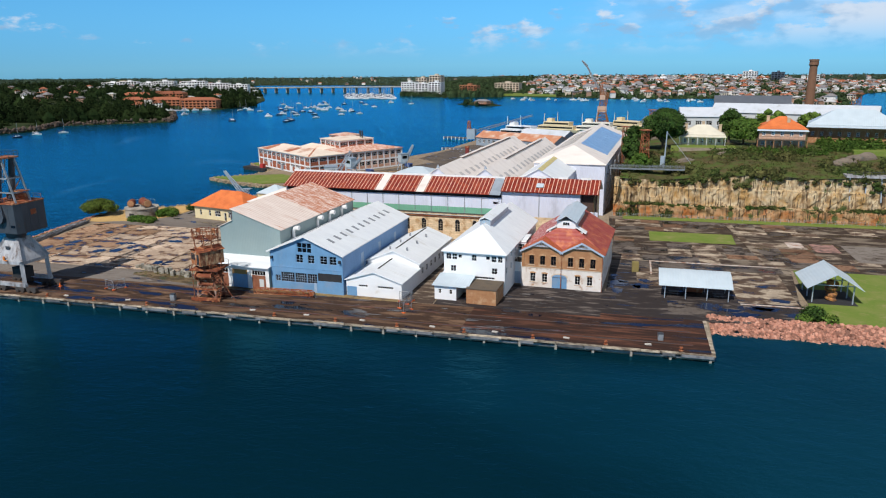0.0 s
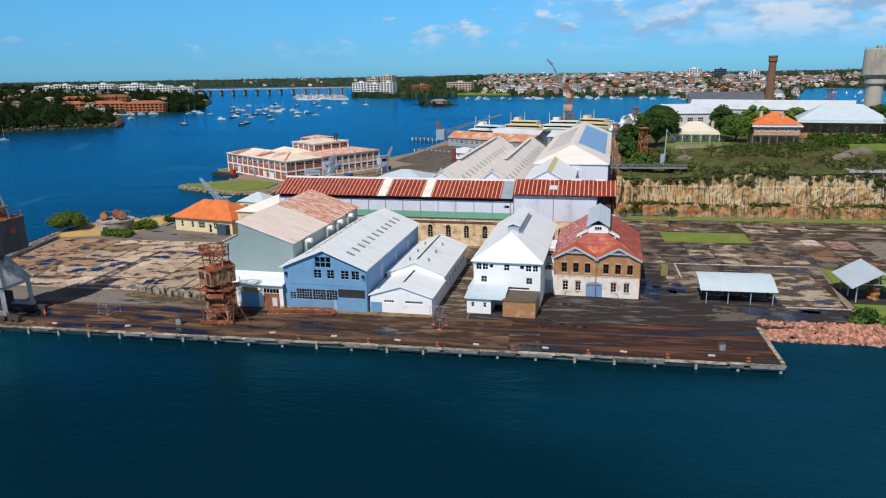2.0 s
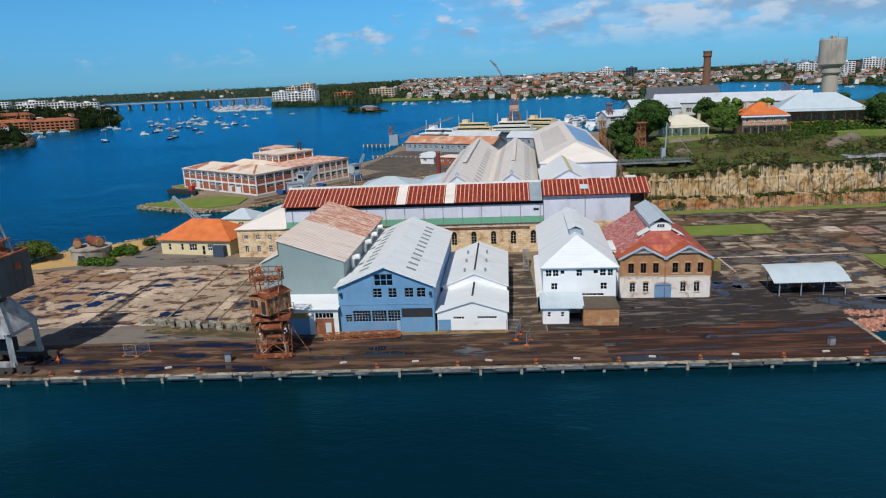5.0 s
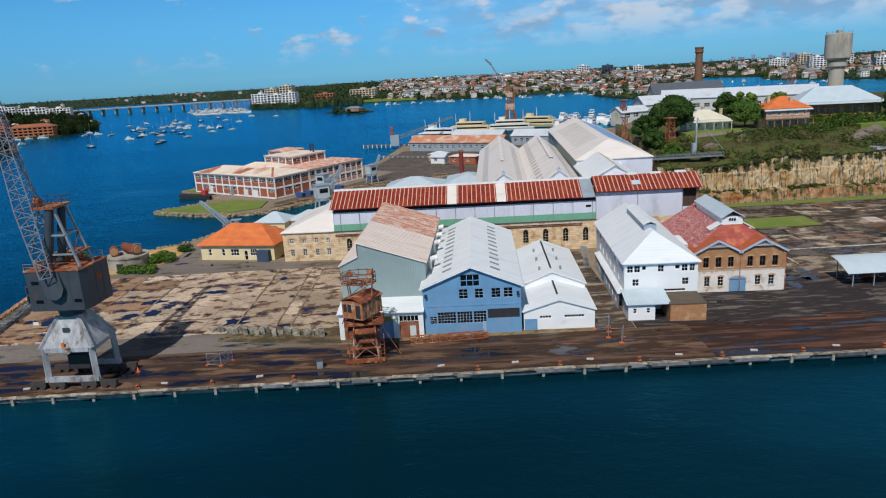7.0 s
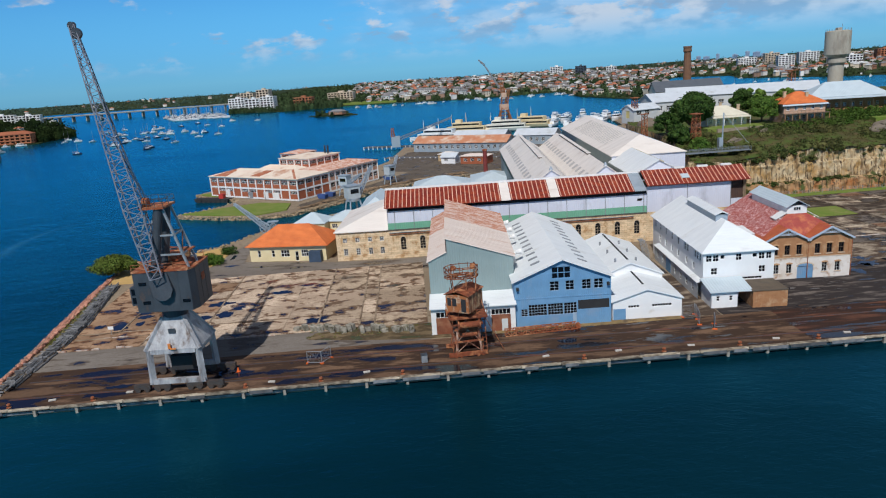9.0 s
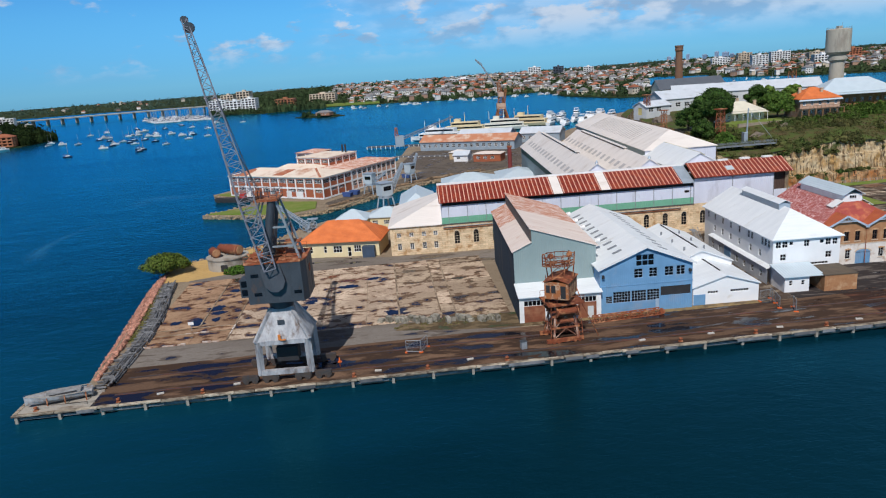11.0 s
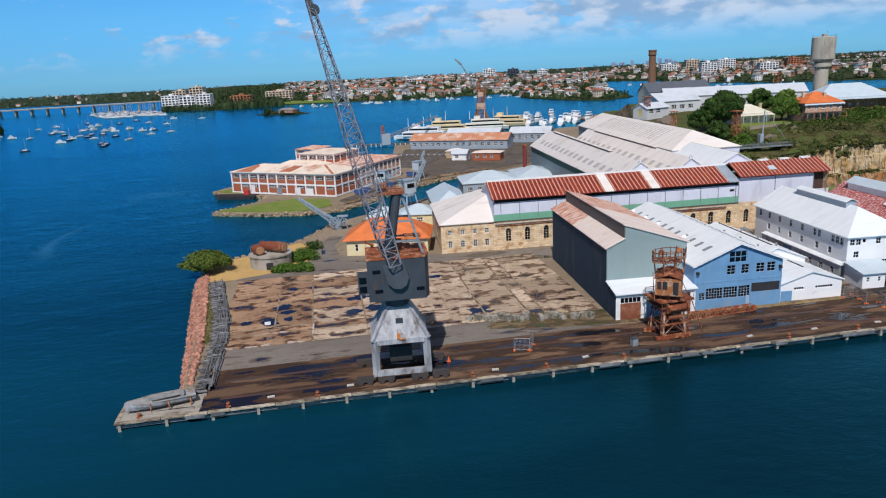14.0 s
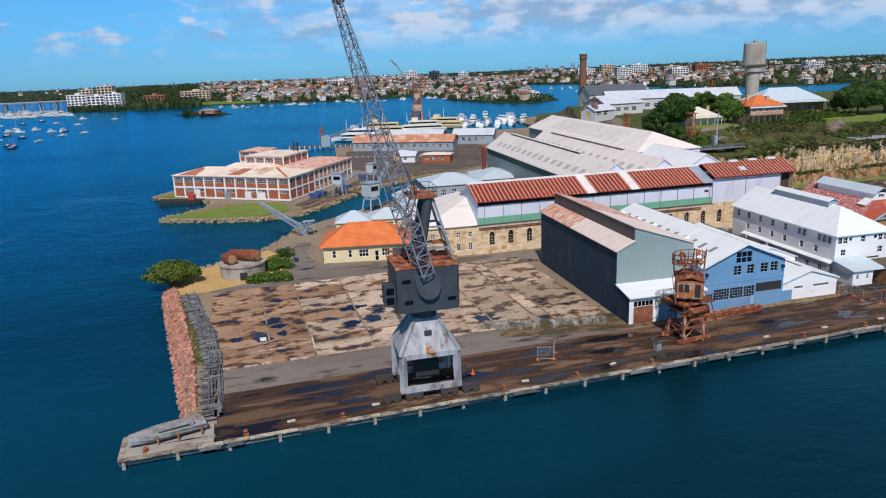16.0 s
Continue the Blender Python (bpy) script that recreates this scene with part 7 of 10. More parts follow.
    for s in (-1, 1):
        bm = BM()
        tube(bm, (s * 1.5, -0.12, 13.7), (s * 1.5, 0.12, 13.7), 0.45, 14)
        part("top_sheave", bm, CRANE_RUST, c)
    tr = thing("jib_section", "rusty lattice jib section lying on the ground", "crane part", -70.8, 121.9, 0.0, 2)
    bm = BM()
    lattice(bm, (0, 0, 0.5), (12.0, 0.4, 0.5), 1.0, 0.9, 14, 0.09)
    part("truss", bm, RUST, tr)
    bm = BM()
    tube(bm, (12.2, -0.1, 0.5), (12.2, 0.5, 0.5), 0.45, 14)
    part("end_sheave", bm, RUST, tr)


CRIB = [(-148.6, 115.6), (-148.8, 135.4), (-149.7, 146.2), (-151.9, 158.7), (-153.8, 171.0)]
ROCK_TOP = [(-150.7, 119.5), (-151.6, 136.2), (-153.2, 150.3), (-155.1, 165.5), (-156.8, 179.0)]
ROCK_FOOT = [(-152.7, 119.8), (-154.8, 136.9), (-156.8, 152.5), (-158.9, 170.0), (-159.5, 180.0)]


def along(line, k):
    """The point at the share k of a line of points, and the way it runs there."""
    k = min(max(k, 0.0), 0.9999) * (len(line) - 1)
    a, b = Vector(line[int(k)]), Vector(line[int(k) + 1])
    return a.lerp(b, k - int(k)), (b - a).normalized()


def log_wall():
    w = thing("log_crib", "crib wall of grey weathered logs along the bank", "wall", 0, 0, 0)
    rng = random.Random(7)
    me = []
    for n, L in enumerate((1.5, 2.3, 4.6)):
        bm = BM()
        tube(bm, (-L / 2, 0, 0), (L / 2, 0, 0), 0.15, 7, 0.12)
        m = bpy.data.meshes.new("log")
        bm.to_mesh(m)
        bm.free()
        m.materials.append(TIMBER)
        me.append(m)
    # short ties across, their ends sticking out towards the water
    for i in range(118):
        p, d = along(CRIB, (i + rng.uniform(-0.25, 0.25)) / 117)
        n = Vector((-d.y, d.x))
        q = p + n * rng.uniform(0.55, 0.95)
        shared("log", me[0] if i % 4 else me[1], w, pose(q.x, q.y, rng.uniform(0.22, 0.36), rng.uniform(-2, 2), rng.uniform(-3, 6), math.degrees(math.atan2(n.y, n.x)) + rng.uniform(-5, 5)))
    # long stringers, three lines, two high
    for o, z in ((-1.25, 0.14), (-1.1, 0.46), (-0.7, 0.5), (-0.3, 0.58), (0.1, 0.55), (0.5, 0.5), (-0.9, 0.62)):
        for i in range(13):
            p, d = along(CRIB, (i + 0.5 + rng.uniform(-0.2, 0.2)) / 13)
            q = p + Vector((-d.y, d.x)) * (o + rng.uniform(-0.12, 0.12))
            shared("log", me[2], w, pose(q.x, q.y, z + rng.uniform(-0.04, 0.05), 0, rng.uniform(-1.5, 1.5), math.degrees(math.atan2(d.y, d.x)) + rng.uniform(-2.5, 2.5)))
    for i in range(70):
        p, d = along(CRIB, rng.random())
        q = p + Vector((-d.y, d.x)) * rng.uniform(-0.7, 0.3)
        shared("log", me[0], w, pose(q.x, q.y, rng.uniform(0.55, 0.72), rng.uniform(-3, 3), rng.uniform(-6, 6), math.degrees(math.atan2(d.y, d.x)) + 90 + rng.uniform(-14, 14)))
    weeds = []
    for i in range(150):
        p, d = along(CRIB, rng.uniform(0.25, 0.97))
        q = p + Vector((-d.y, d.x)) * rng.uniform(1.3, 2.6)
        weeds.append((q.x, q.y, 0.0, rng.uniform(0.3, 0.8), rng.uniform(0.2, 0.5)))
    scrub("bank_weeds", weeds, mat("olive_weeds", (0.12, 0.13, 0.035), (0.22, 0.19, 0.075), 0.9, scale=0.4, bump=0, island=0.45, spec=0.05), "olive weeds between the log crib and the boulders", 45, 30, 0.17)


def wreck():
    b = thing("boat_hull", "stripped grey boat hull propped on the quay end", "boat", -153.6, 112.9, 0.0, 15)
    bm = BM()
    rows = []
    for i in range(15):
        u = i / 14
        x = -4.6 + 9.0 * u
        half = 1.35 * (math.sin(math.pi * min(1, 0.12 + u * 0.62 + 0.1)) ** 0.8) * (1 if u < 0.9 else 1)
        half = max(0.04, 1.35 * (1 - (1 - min(1, u / 0.45)) ** 2) if u < 0.45 else 1.35 * (1 - 0.25 * (u - 0.45)))
        sheer = 1.5 - 0.35 * u + 0.25 * (1 - u) ** 2
        rows.append([bm.verts.new((x, s * half * w, z * sheer)) for s, w, z in ((-1, 1, 1), (-1, 0.92, 0.65), (-1, 0.55, 0.3), (1, 0.0, 0.22), (1, 0.55, 0.3), (1, 0.92, 0.65), (1, 1, 1))])
    for i in range(14):
        for k in range(6):
            bm.faces.new((rows[i][k], rows[i + 1][k], rows[i + 1][k + 1], rows[i][k + 1]))
    bm.faces.new(rows[14][::-1])
    for i in range(14):
        bm.faces.new((rows[i][6], rows[i + 1][6], rows[i + 1][0], rows[i][0]))
    part("hull", bm, mat("flaking_grey_paint", (0.40, 0.40, 0.41), (0.20, 0.195, 0.195), 0.7, scale=0.9, stain=(0.2, 0.15, 0.12), stain_at=0.6, stain_scale=0.9), b)
    bm = BM()
    prism(bm, [(-1.8, -0.55, 1.4), (2.8, -0.8, 1.25), (2.8, 0.8, 1.25), (-1.8, 0.55, 1.4)], (0.2, 0, 0.4))
    bmesh.ops.bevel(bm, geom=bm.edges[:], offset=0.08, segments=1)
    part("coach_roof", bm, mat("weathered_deck_grey", (0.33, 0.33, 0.33), (0.16, 0.155, 0.15), 0.85, scale=1.4, fine=8), b)
    for s in (-1, 1):
        bm = BM()
        for i in range(8):
            u, v = i / 8, (i + 1) / 8
            h0, h1 = (1.35 * min(1, 0.15 + 2.0 * k) for k in (u, v))
            beam(bm, (-4.4 + 8.6 * u, s * h0, 1.74 - 0.6 * u + 0.2 * u * u), (-4.4 + 8.6 * v, s * h1, 1.74 - 0.6 * v + 0.2 * v * v), 0.1, 0.12)
        part("gunwale", bm, mat("bleached_timber", (0.34, 0.31, 0.27), (0.22, 0.2, 0.17), 0.85, scale=1.0, fine=8, random=0.2), b)
    bm = BM()
    box(bm, -1.2, 2.4, -0.85, -0.79, 1.42, 1.58)
    part("broken_side_window", bm, DARK, b)
    for x in (-1.5, 0.8, 3.6):
        for s in (-1, 1):
            bm = BM()
            beam(bm, (x, s * 1.5, 0), (x, s * 1.25, 1.4), 0.14)
            part("prop", bm, RUST, b)
    bm = BM()
    box(bm, -3.2, 3.6, -0.15, 0.15, 0.0, 0.3)
    part("keel_block", bm, TIMBER, b)


def bunker():
    b = thing("bunker", "round concrete bunker with a small dark doorway", "bunker", -143.0, 182.4, 0)
    bm = BM()
    tube(bm, (0, 0, 0), (0, 0, 2.7), 4.8, 36, 4.75)
    part("drum", bm, CONCRETE, b)
    bm = BM()
    tube(bm, (0, 0, 2.7), (0, 0, 2.95), 5.0, 36)
    part("rim", bm, CONCRETE, b)
    # dark box on the drum, painted as the unlit inside of the doorway
    bm = BM()
    box(bm, -0.8, 0.7, -4.95, -4.6, 0.2, 1.7)
    part("doorway", bm, DARK, b)
    tank = mat("rusty_tank", (0.21, 0.055, 0.025), (0.13, 0.038, 0.02), 0.8, scale=0.7, fine=6, bump=0.3, stain=(0.42, 0.22, 0.10), stain_at=0.6)
    for x, y, L, r, a in ((-2.7, -0.9, 3.0, 1.05, -62), (1.5, -0.1, 4.6, 1.2, -35), (-1.0, 2.4, 3.6, 1.0, -50)):
        t = thing("tank", "rust-brown cylindrical tank lying on the bunker", "tank", -143.0 + x, 182.4 + y, 2.95, a, group="tanks on the bunker")
        bm = BM()
        tube(bm, (-L / 2, 0, r + 0.12), (L / 2, 0, r + 0.12), r, 24)
        part("shell", bm, tank, t)
        for s in (-1, 1):
            bm = BM()
            tube(bm, (s * L / 2, 0, r + 0.12), (s * (L / 2 + 0.12), 0, r + 0.12), r * 0.92, 24, r * 0.75)
            part("end_cap", bm, mat("tan_rust_plate", (0.42, 0.24, 0.12), (0.3, 0.13, 0.06), 0.8, scale=1.2), t, "tan rusty end plate")
            bm = BM()
            box(bm, s * L * 0.3 - 0.15, s * L * 0.3 + 0.15, -r * 0.7, r * 0.7, 0, 0.35)
            part("cradle", bm, TIMBER, t)
    r = thing("rail", "thin pipe railing on the bunker", "railing", -143.0, 182.4, 2.95)
    bm = BM()
    for i in range(6):
        a = 1.2 + i * 0.35
        tube(bm, (4.6 * math.cos(a), 4.6 * math.sin(a), 0), (4.6 * math.cos(a), 4.6 * math.sin(a), 1.6), 0.04, 5)
        if i:
            tube(bm, (4.6 * math.cos(a), 4.6 * math.sin(a), 1.5), (4.6 * math.cos(a - 0.35), 4.6 * math.sin(a - 0.35), 1.5), 0.04, 5)
    part("pipe", bm, STEEL, r)


def shelters():
    s = thing("shelter", "open picnic shelter with a curved pale blue-grey roof", "shelter", 8.3, 136.8, 0, -0.5)
    bm = BM()
    W, n = 12.9, 8
    prof = [(-0.5 + 6.3 * i / n, 2.6 + 1.7 * math.sin(0.5 * math.pi * i / n)) for i in range(n + 1)]
    for i in range(n):
        (ya, za), (yb, zb) = prof[i], prof[i + 1]
        prism(bm, [(-0.9, ya, za), (W - 0.4, ya, za), (W - 0.4, yb, zb), (-0.9, yb, zb)], (0, 0, 0.08))
    part("roof", bm, GREY_ROOF, s)
    for x in (0.3, 4.1, 8.0, 11.8):
        for y, z in ((0, 2.75), (5.3, 4.15)):
            bm = BM()
            beam(bm, (x, y, 0), (x, y, z), 0.16)
            part("post", bm, ZINC, s)
    # added floor sheet, coloured dark like the tarmac around it
    bm = BM()
    box(bm, -0.3, 12.3, -0.2, 5.6, 0.0, 0.05)
    part("base_slab", bm, DARK_TARMAC, s)
    bm = BM()
    box(bm, 4.4, 7.6, 4.6, 5.0, 0.1, 2.5)
    part("back_panel", bm, RUST, s, "rusty brown panel")
    for x in (1.2, 9.3):
        t = thing("picnic_table", "dark timber picnic table under the shelter", "table", 8.3 + x, 138.8, 0.05, 0, group="picnic tables")
        bm = BM()
        box(bm, 0, 1.9, 0, 0.75, 0.7, 0.76)
        part("tabletop", bm, TIMBER, t)
        for y in (-0.6, 1.0):
            bm = BM()
            box(bm, 0, 1.9, y, y + 0.3, 0.42, 0.47)
            part("bench", bm, TIMBER, t)
        for x2 in (0.3, 1.6):
            bm = BM()
            beam(bm, (x2, -0.4, 0), (x2, 0.6, 0.7), 0.08)
            beam(bm, (x2, 1.15, 0), (x2, 0.15, 0.7), 0.08)
            part("trestle", bm, TIMBER, t)
    g = thing("gable_shelter", "open gabled shelter with a pale blue-grey roof over machinery", "shelter", 34.9, 139.8, 0.1, 0)
    bm = BM()
    gable_roof(bm, -0.1, 7.6, -0.2, 8.2, 3.6, 5.9, 1.0, 0.1)
    part("roof", bm, GREY_ROOF, g)
    for x in (0.3, 7.2):
        for y in (0.2, 4.0, 7.8):
            bm = BM()
            beam(bm, (x, y, 0), (x, y, 3.6), 0.2)
            part("post", bm, ZINC, g)
    for y in (0.2, 4.0, 7.8):
        bm = BM()
        beam(bm, (0.3, y, 3.5), (7.2, y, 3.5), 0.14)
        beam(bm, (3.75, y, 3.5), (3.75, y, 5.8), 0.12)
        part("truss", bm, ZINC, g)
    # added near-black floor sheet below the gabled roof
    bm = BM()
    box(bm, -0.4, 8.0, -0.6, 8.4, -0.1, 0.03)
    part("base_slab", bm, DARK, g)
    e = thing("machine_casting", "tall rusty orange machine casting under the gabled roof", "machine", 38.9, 142.2, 0.13, 10)
    bm = BM()
    prof = ((0.75, 0), (0.8, 0.25), (0.6, 0.5), (0.75, 1.1), (0.55, 1.7), (0.8, 2.1), (0.85, 2.6), (0.6, 2.8), (0.9, 3.2), (0.7, 3.6))
    for (ra, za), (rb, zb) in zip(prof, prof[1:]):
        tube(bm, (0.15 * math.sin(za * 2), 0, za * 1.05), (0.15 * math.sin(zb * 2), 0, zb * 1.05), ra * 1.35, 14, rb * 1.35)
    part("casting", bm, mat("orange_rust_casting", (0.48, 0.22, 0.06), (0.25, 0.10, 0.04), 0.7, scale=1.3, stain=(0.10, 0.06, 0.04), stain_at=0.55, stain_scale=1.2), e)


def quay_clutter():
    rng = random.Random(12)
    bol = thing("bollard", "rusty orange-brown mooring bollard on the quay edge", "bollard", 10, 110.6, 0, group="bollards on the quay")
    bm = BM()
    tube(bm, (0, 0, 0), (0, 0, 0.08), 0.36, 14)
    part("base_plate", bm, RUST, bol)
    bm = BM()
    tube(bm, (0, 0, 0.08), (0, 0, 0.42), 0.17, 12)
    tube(bm, (0, 0, 0.42), (0, 0, 0.6), 0.3, 12, 0.22)
    part("post", bm, RUST, bol)
    for x in (-2, -13.8, -25.5, -37.5, -49, -61, -88, -100, -111, -133, -145, -156.5):
        copy_thing(bol, pose(x + 0.4, 110.55, 0.0, 0, 0, rng.uniform(0, 90)))
    BLOCK = mat("lichen_stained_concrete", (0.40, 0.37, 0.31), (0.24, 0.22, 0.18), 0.9, scale=0.9, fine=5, bump=0.4, stain=(0.09, 0.085, 0.05), stain_at=0.55, stain_scale=1.0, random=0.3)
    protos = []
    for n, (w, d, h) in enumerate(((0.9, 1.4, 0.9), (0.7, 1.2, 1.1), (1.1, 1.0, 0.6))):
        blk = thing("concrete_block", "weathered grey concrete keel block on the paving", "block", -103.5 - 1.4 * n, 132.0 + 0.3 * n, 0, 20 + 17 * n, group="row of keel blocks")
        bm = BM()
        box(bm, -w / 2, w / 2, -d / 2, d / 2, -0.1, h)
        bmesh.ops.bevel(bm, geom=bm.edges[:], offset=0.09, segments=1)
        part("block", bm, BLOCK, blk)
        protos.append(blk)
    for i in range(22):
        k = (i + 1) / 22
        if i in (9, 10, 17):
            continue
        copy_thing(rng.choice(protos), pose(-103.5 + 17 * k + rng.uniform(-0.4, 0.4), 131.8 - 3.8 * k + rng.uniform(-0.9, 0.9), 0, rng.uniform(-6, 6), rng.uniform(-6, 6), rng.uniform(0, 60)))
    tufts = [(rng.uniform(-108, -84), rng.uniform(127.5, 132.5), 0.0, rng.uniform(0.2, 0.5), rng.uniform(0.1, 0.25)) for i in range(46)]
    scrub("yard_weeds", tufts, mat("dry_weeds", (0.11, 0.12, 0.035), (0.19, 0.16, 0.07), 0.9, scale=0.4, bump=0, island=0.4, spec=0.05), "dry weeds growing between the keel blocks", 44, 18, 0.16)
    slab = thing("kerb_slab", "small white concrete slab by the quay edge", "slab", 5, 111.9, 0, 5, group="white slabs on the quay")
    bm = BM()
    box(bm, -0.5, 0.5, -0.2, 0.2, 0, 0.16)
    part("slab", bm, mat("dull_white_slab", (0.55, 0.53, 0.49), (0.4, 0.37, 0.33), 0.8, scale=1.0, fine=6), slab)
    for x in (-8, -20, -31, -44, -55, -66, -93, -107, -128, -139):
        copy_thing(slab, pose(x, 111.6 + rng.uniform(0, 0.8), 0, 0, 0, rng.uniform(-15, 15)))
    con = thing("traffic_cone", "orange traffic cone on the quay", "cone", -113.0, 116.5, 0)
    bm = BM()
    tube(bm, (0, 0, 0.05), (0, 0, 0.8), 0.22, 12, 0.04)
    part("cone", bm, mat("cone_orange", (0.8, 0.15, 0.02), None, 0.5), con)
    bm = BM()
    box(bm, -0.3, 0.3, -0.3, 0.3, 0, 0.05)
    part("foot", bm, mat("cone_orange", (0.8, 0.15, 0.02)), con)
    sign = thing("sign_post", "small white sign on a steel post", "sign", -141.0, 138.2, 0)
    bm = BM()
    tube(bm, (0, 0, 0), (0, 0, 1.6), 0.05, 8)
    part("post", bm, STEEL, sign)
    bm = BM()
    box(bm, -0.5, 0.5, -0.06, -0.02, 1.1, 1.7)
    part("board", bm, WHITE_TRIM, sign)
    sg = copy_thing(sign, pose(46.0, 130.0, 0.08))
    # steel mesh barriers
    fence = thing("barrier", "temporary wire mesh barrier on orange feet", "fence", -102.5, 117.5, 0, -14, group="wire barriers")
    bm = BM()
    for x in (0, 2.4):
        tube(bm, (x, 0, 0), (x, 0, 2.0), 0.04, 6)
    for z in (0.15, 2.0):
        tube(bm, (0, 0, z), (2.4, 0, z), 0.04, 6)
    part("frame", bm, STEEL, fence)
    bm = BM()
    for i in range(1, 12):
        tube(bm, (0.2 * i, 0, 0.15), (0.2 * i, 0, 2.0), 0.008, 4)
    for i in range(1, 8):
        tube(bm, (0, 0, 0.15 + 0.23 * i), (2.4, 0, 0.15 + 0.23 * i), 0.008, 4)
    part("mesh", bm, STEEL, fence)
    for x in (0, 2.4):
        bm = BM()
        box(bm, x - 0.15, x + 0.15, -0.35, 0.35, 0, 0.15)
        part("foot", bm, mat("cone_orange", (0.8, 0.15, 0.02)), fence)
    for x, y, a in ((-100.2, 116.9, 60), (-39.5, 119.5, 75), (-38.8, 122, 80), (-38.0, 117.2, 70), (-40.8, 123.4, 5)):
        copy_thing(fence, pose(x, y, 0, 0, 0, a))
    crate = thing("crate", "small olive steel crate in the yard", "crate", 3.2, 154.0, 0, 5)
    bm = BM()
    box(bm, -0.7, 0.7, -0.5, 0.5, 0, 2.2)
    bmesh.ops.bevel(bm, geom=bm.edges[:], offset=0.06, segments=1)
    part("body", bm, mat("olive_paint", (0.25, 0.2, 0.07), None, 0.6), crate)
    for nm, x, y, s in (("bin", -84.3, 114.2, 1.0), ("bin", 7.0, 114.5, 0.9)):
        bn = thing("bin", "dark steel litter bin near the quay edge", "bin", x, y, 0, 8, group="bins")
        bm = BM()
        box(bm, -0.45 * s, 0.45 * s, -0.4 * s, 0.4 * s, 0, 1.2 * s)
        bmesh.ops.bevel(bm, geom=bm.edges[:], offset=0.05, segments=1)
        part("body", bm, STEEL, bn)
        bm = BM()
        box(bm, -0.5 * s, 0.5 * s, -0.45 * s, 0.45 * s, 1.2 * s, 1.3 * s)
        part("lid", bm, CRANE_GREY, bn)
    for i, (y, nm) in enumerate(((113.2, "front"), (119.0, "rear"))):
        rl = thing("crane_rail", "rusty crane rail set in the quay deck", "rail", 0, 0, 0, kind="structure")
        bm = BM()
        box(bm, -146, 12, y - 0.06, y + 0.06, 0.0, 0.04)
        part("rail", bm, CRANE_GREY, rl)
        bm = BM()
        box(bm, -146, 12, y - 0.32, y + 0.3, 0.0, 0.012)
        part("rust_stained_bed", bm, mat("rust_stained_bed", (0.17, 0.055, 0.026), (0.065, 0.026, 0.016), 0.85, scale=0.35, fine=4, stain=(0.06, 0.035, 0.024), stain_at=0.5, stain_scale=0.25), rl)


def puddles():
    """Shallow irregular pools of rainwater lying on the paving."""
    pm = bpy.data.materials.new("rain_puddle")
    pm.use_nodes = True
    p = pm.node_tree.nodes["Principled BSDF"]
    p.inputs["Base Color"].default_value = (0.012, 0.016, 0.03, 1)
    p.inputs["Roughness"].default_value = 0.05
    p.inputs["Specular IOR Level"].default_value = 0.6
    rng = random.Random(31)
    yard = [(0.6, 146, 1.6, 1.2), (3.4, 143, 1.4, 1.2), (-1.2, 150, 1.0, 1.2), (4.8, 147.5, 1.7, 1.1), (-1.5, 141.5, 1.2, 0.8), (20, 132, 3.6, 1.0), (26, 134, 3.0, 1.0), (30.4, 131.5, 2.2, 1.6), (28, 148, 1.6, 1.0), (-0.2, 139.2, 2.4, 2.0), (-0.3, 145.0, 3.2, 1.8), (4.2, 143.6, 2.6, 2.0), (25.7, 133.9, 4.2, 1.6), (22.2, 130.0, 4.4, 1.4), (30.0, 139.4, 2.8, 1.2)]
    lane = [(-131, 190, 0.9, 2.6), (-129.5, 181, 2.0, 0.8), (-122, 178, 2.6, 0.7), (-139, 150, 2.8, 1.8), (-138, 146.8, 2.4, 1.2), (-103.9, 137.1, 3.0, 1.7), (-140.9, 142.4, 2.0, 2.2), (-124.3, 151.3, 3.2, 1.8), (-122.0, 144.4, 3.4, 2.0), (-125.8, 143.2, 2.6, 1.6), (-120.2, 147.9, 2.4, 1.5), (-113, 156, 3.2, 1.4), (-108, 160, 2.6, 1.2), (-100, 163, 2.4, 1.2)]
    spots = yard + lane
    for i in range(3):
        spots.append((rng.uniform(-146, -86), rng.uniform(140, 168), rng.uniform(1.1, 2.2), rng.uniform(0.7, 1.4)))
    for i in range(7):
        spots.append((rng.uniform(-145, 11), rng.uniform(114.5, 121.5), rng.uniform(1.8, 4.0), rng.uniform(0.5, 0.9)))
    for x, y, a, c in spots:
        a, c = a * 0.62, c * 0.8
        bm = BM()
        ph = rng.uniform(0, 9)
        n = 36
        ring = []
        for i in range(n):
            t = 2 * math.pi * i / n
            k = 1 + 0.6 * noise.noise((math.cos(t) * 1.3 + ph, math.sin(t) * 1.3, ph)) + 0.5 * noise.noise((math.cos(t) * 3 + ph, math.sin(t) * 3, ph))
            ring.append((a * k * math.cos(t), c * k * math.sin(t), 0))
        prism(bm, ring, (0, 0, 0.006))
        ob = part("puddle", bm, pm)
        ob.location = (x, y, 0.062 if 131 < y < 171 and x < -80 else 0.03)
        tagged(ob, "shallow dark blue rain puddle on the paving", "puddle", "puddles", "")


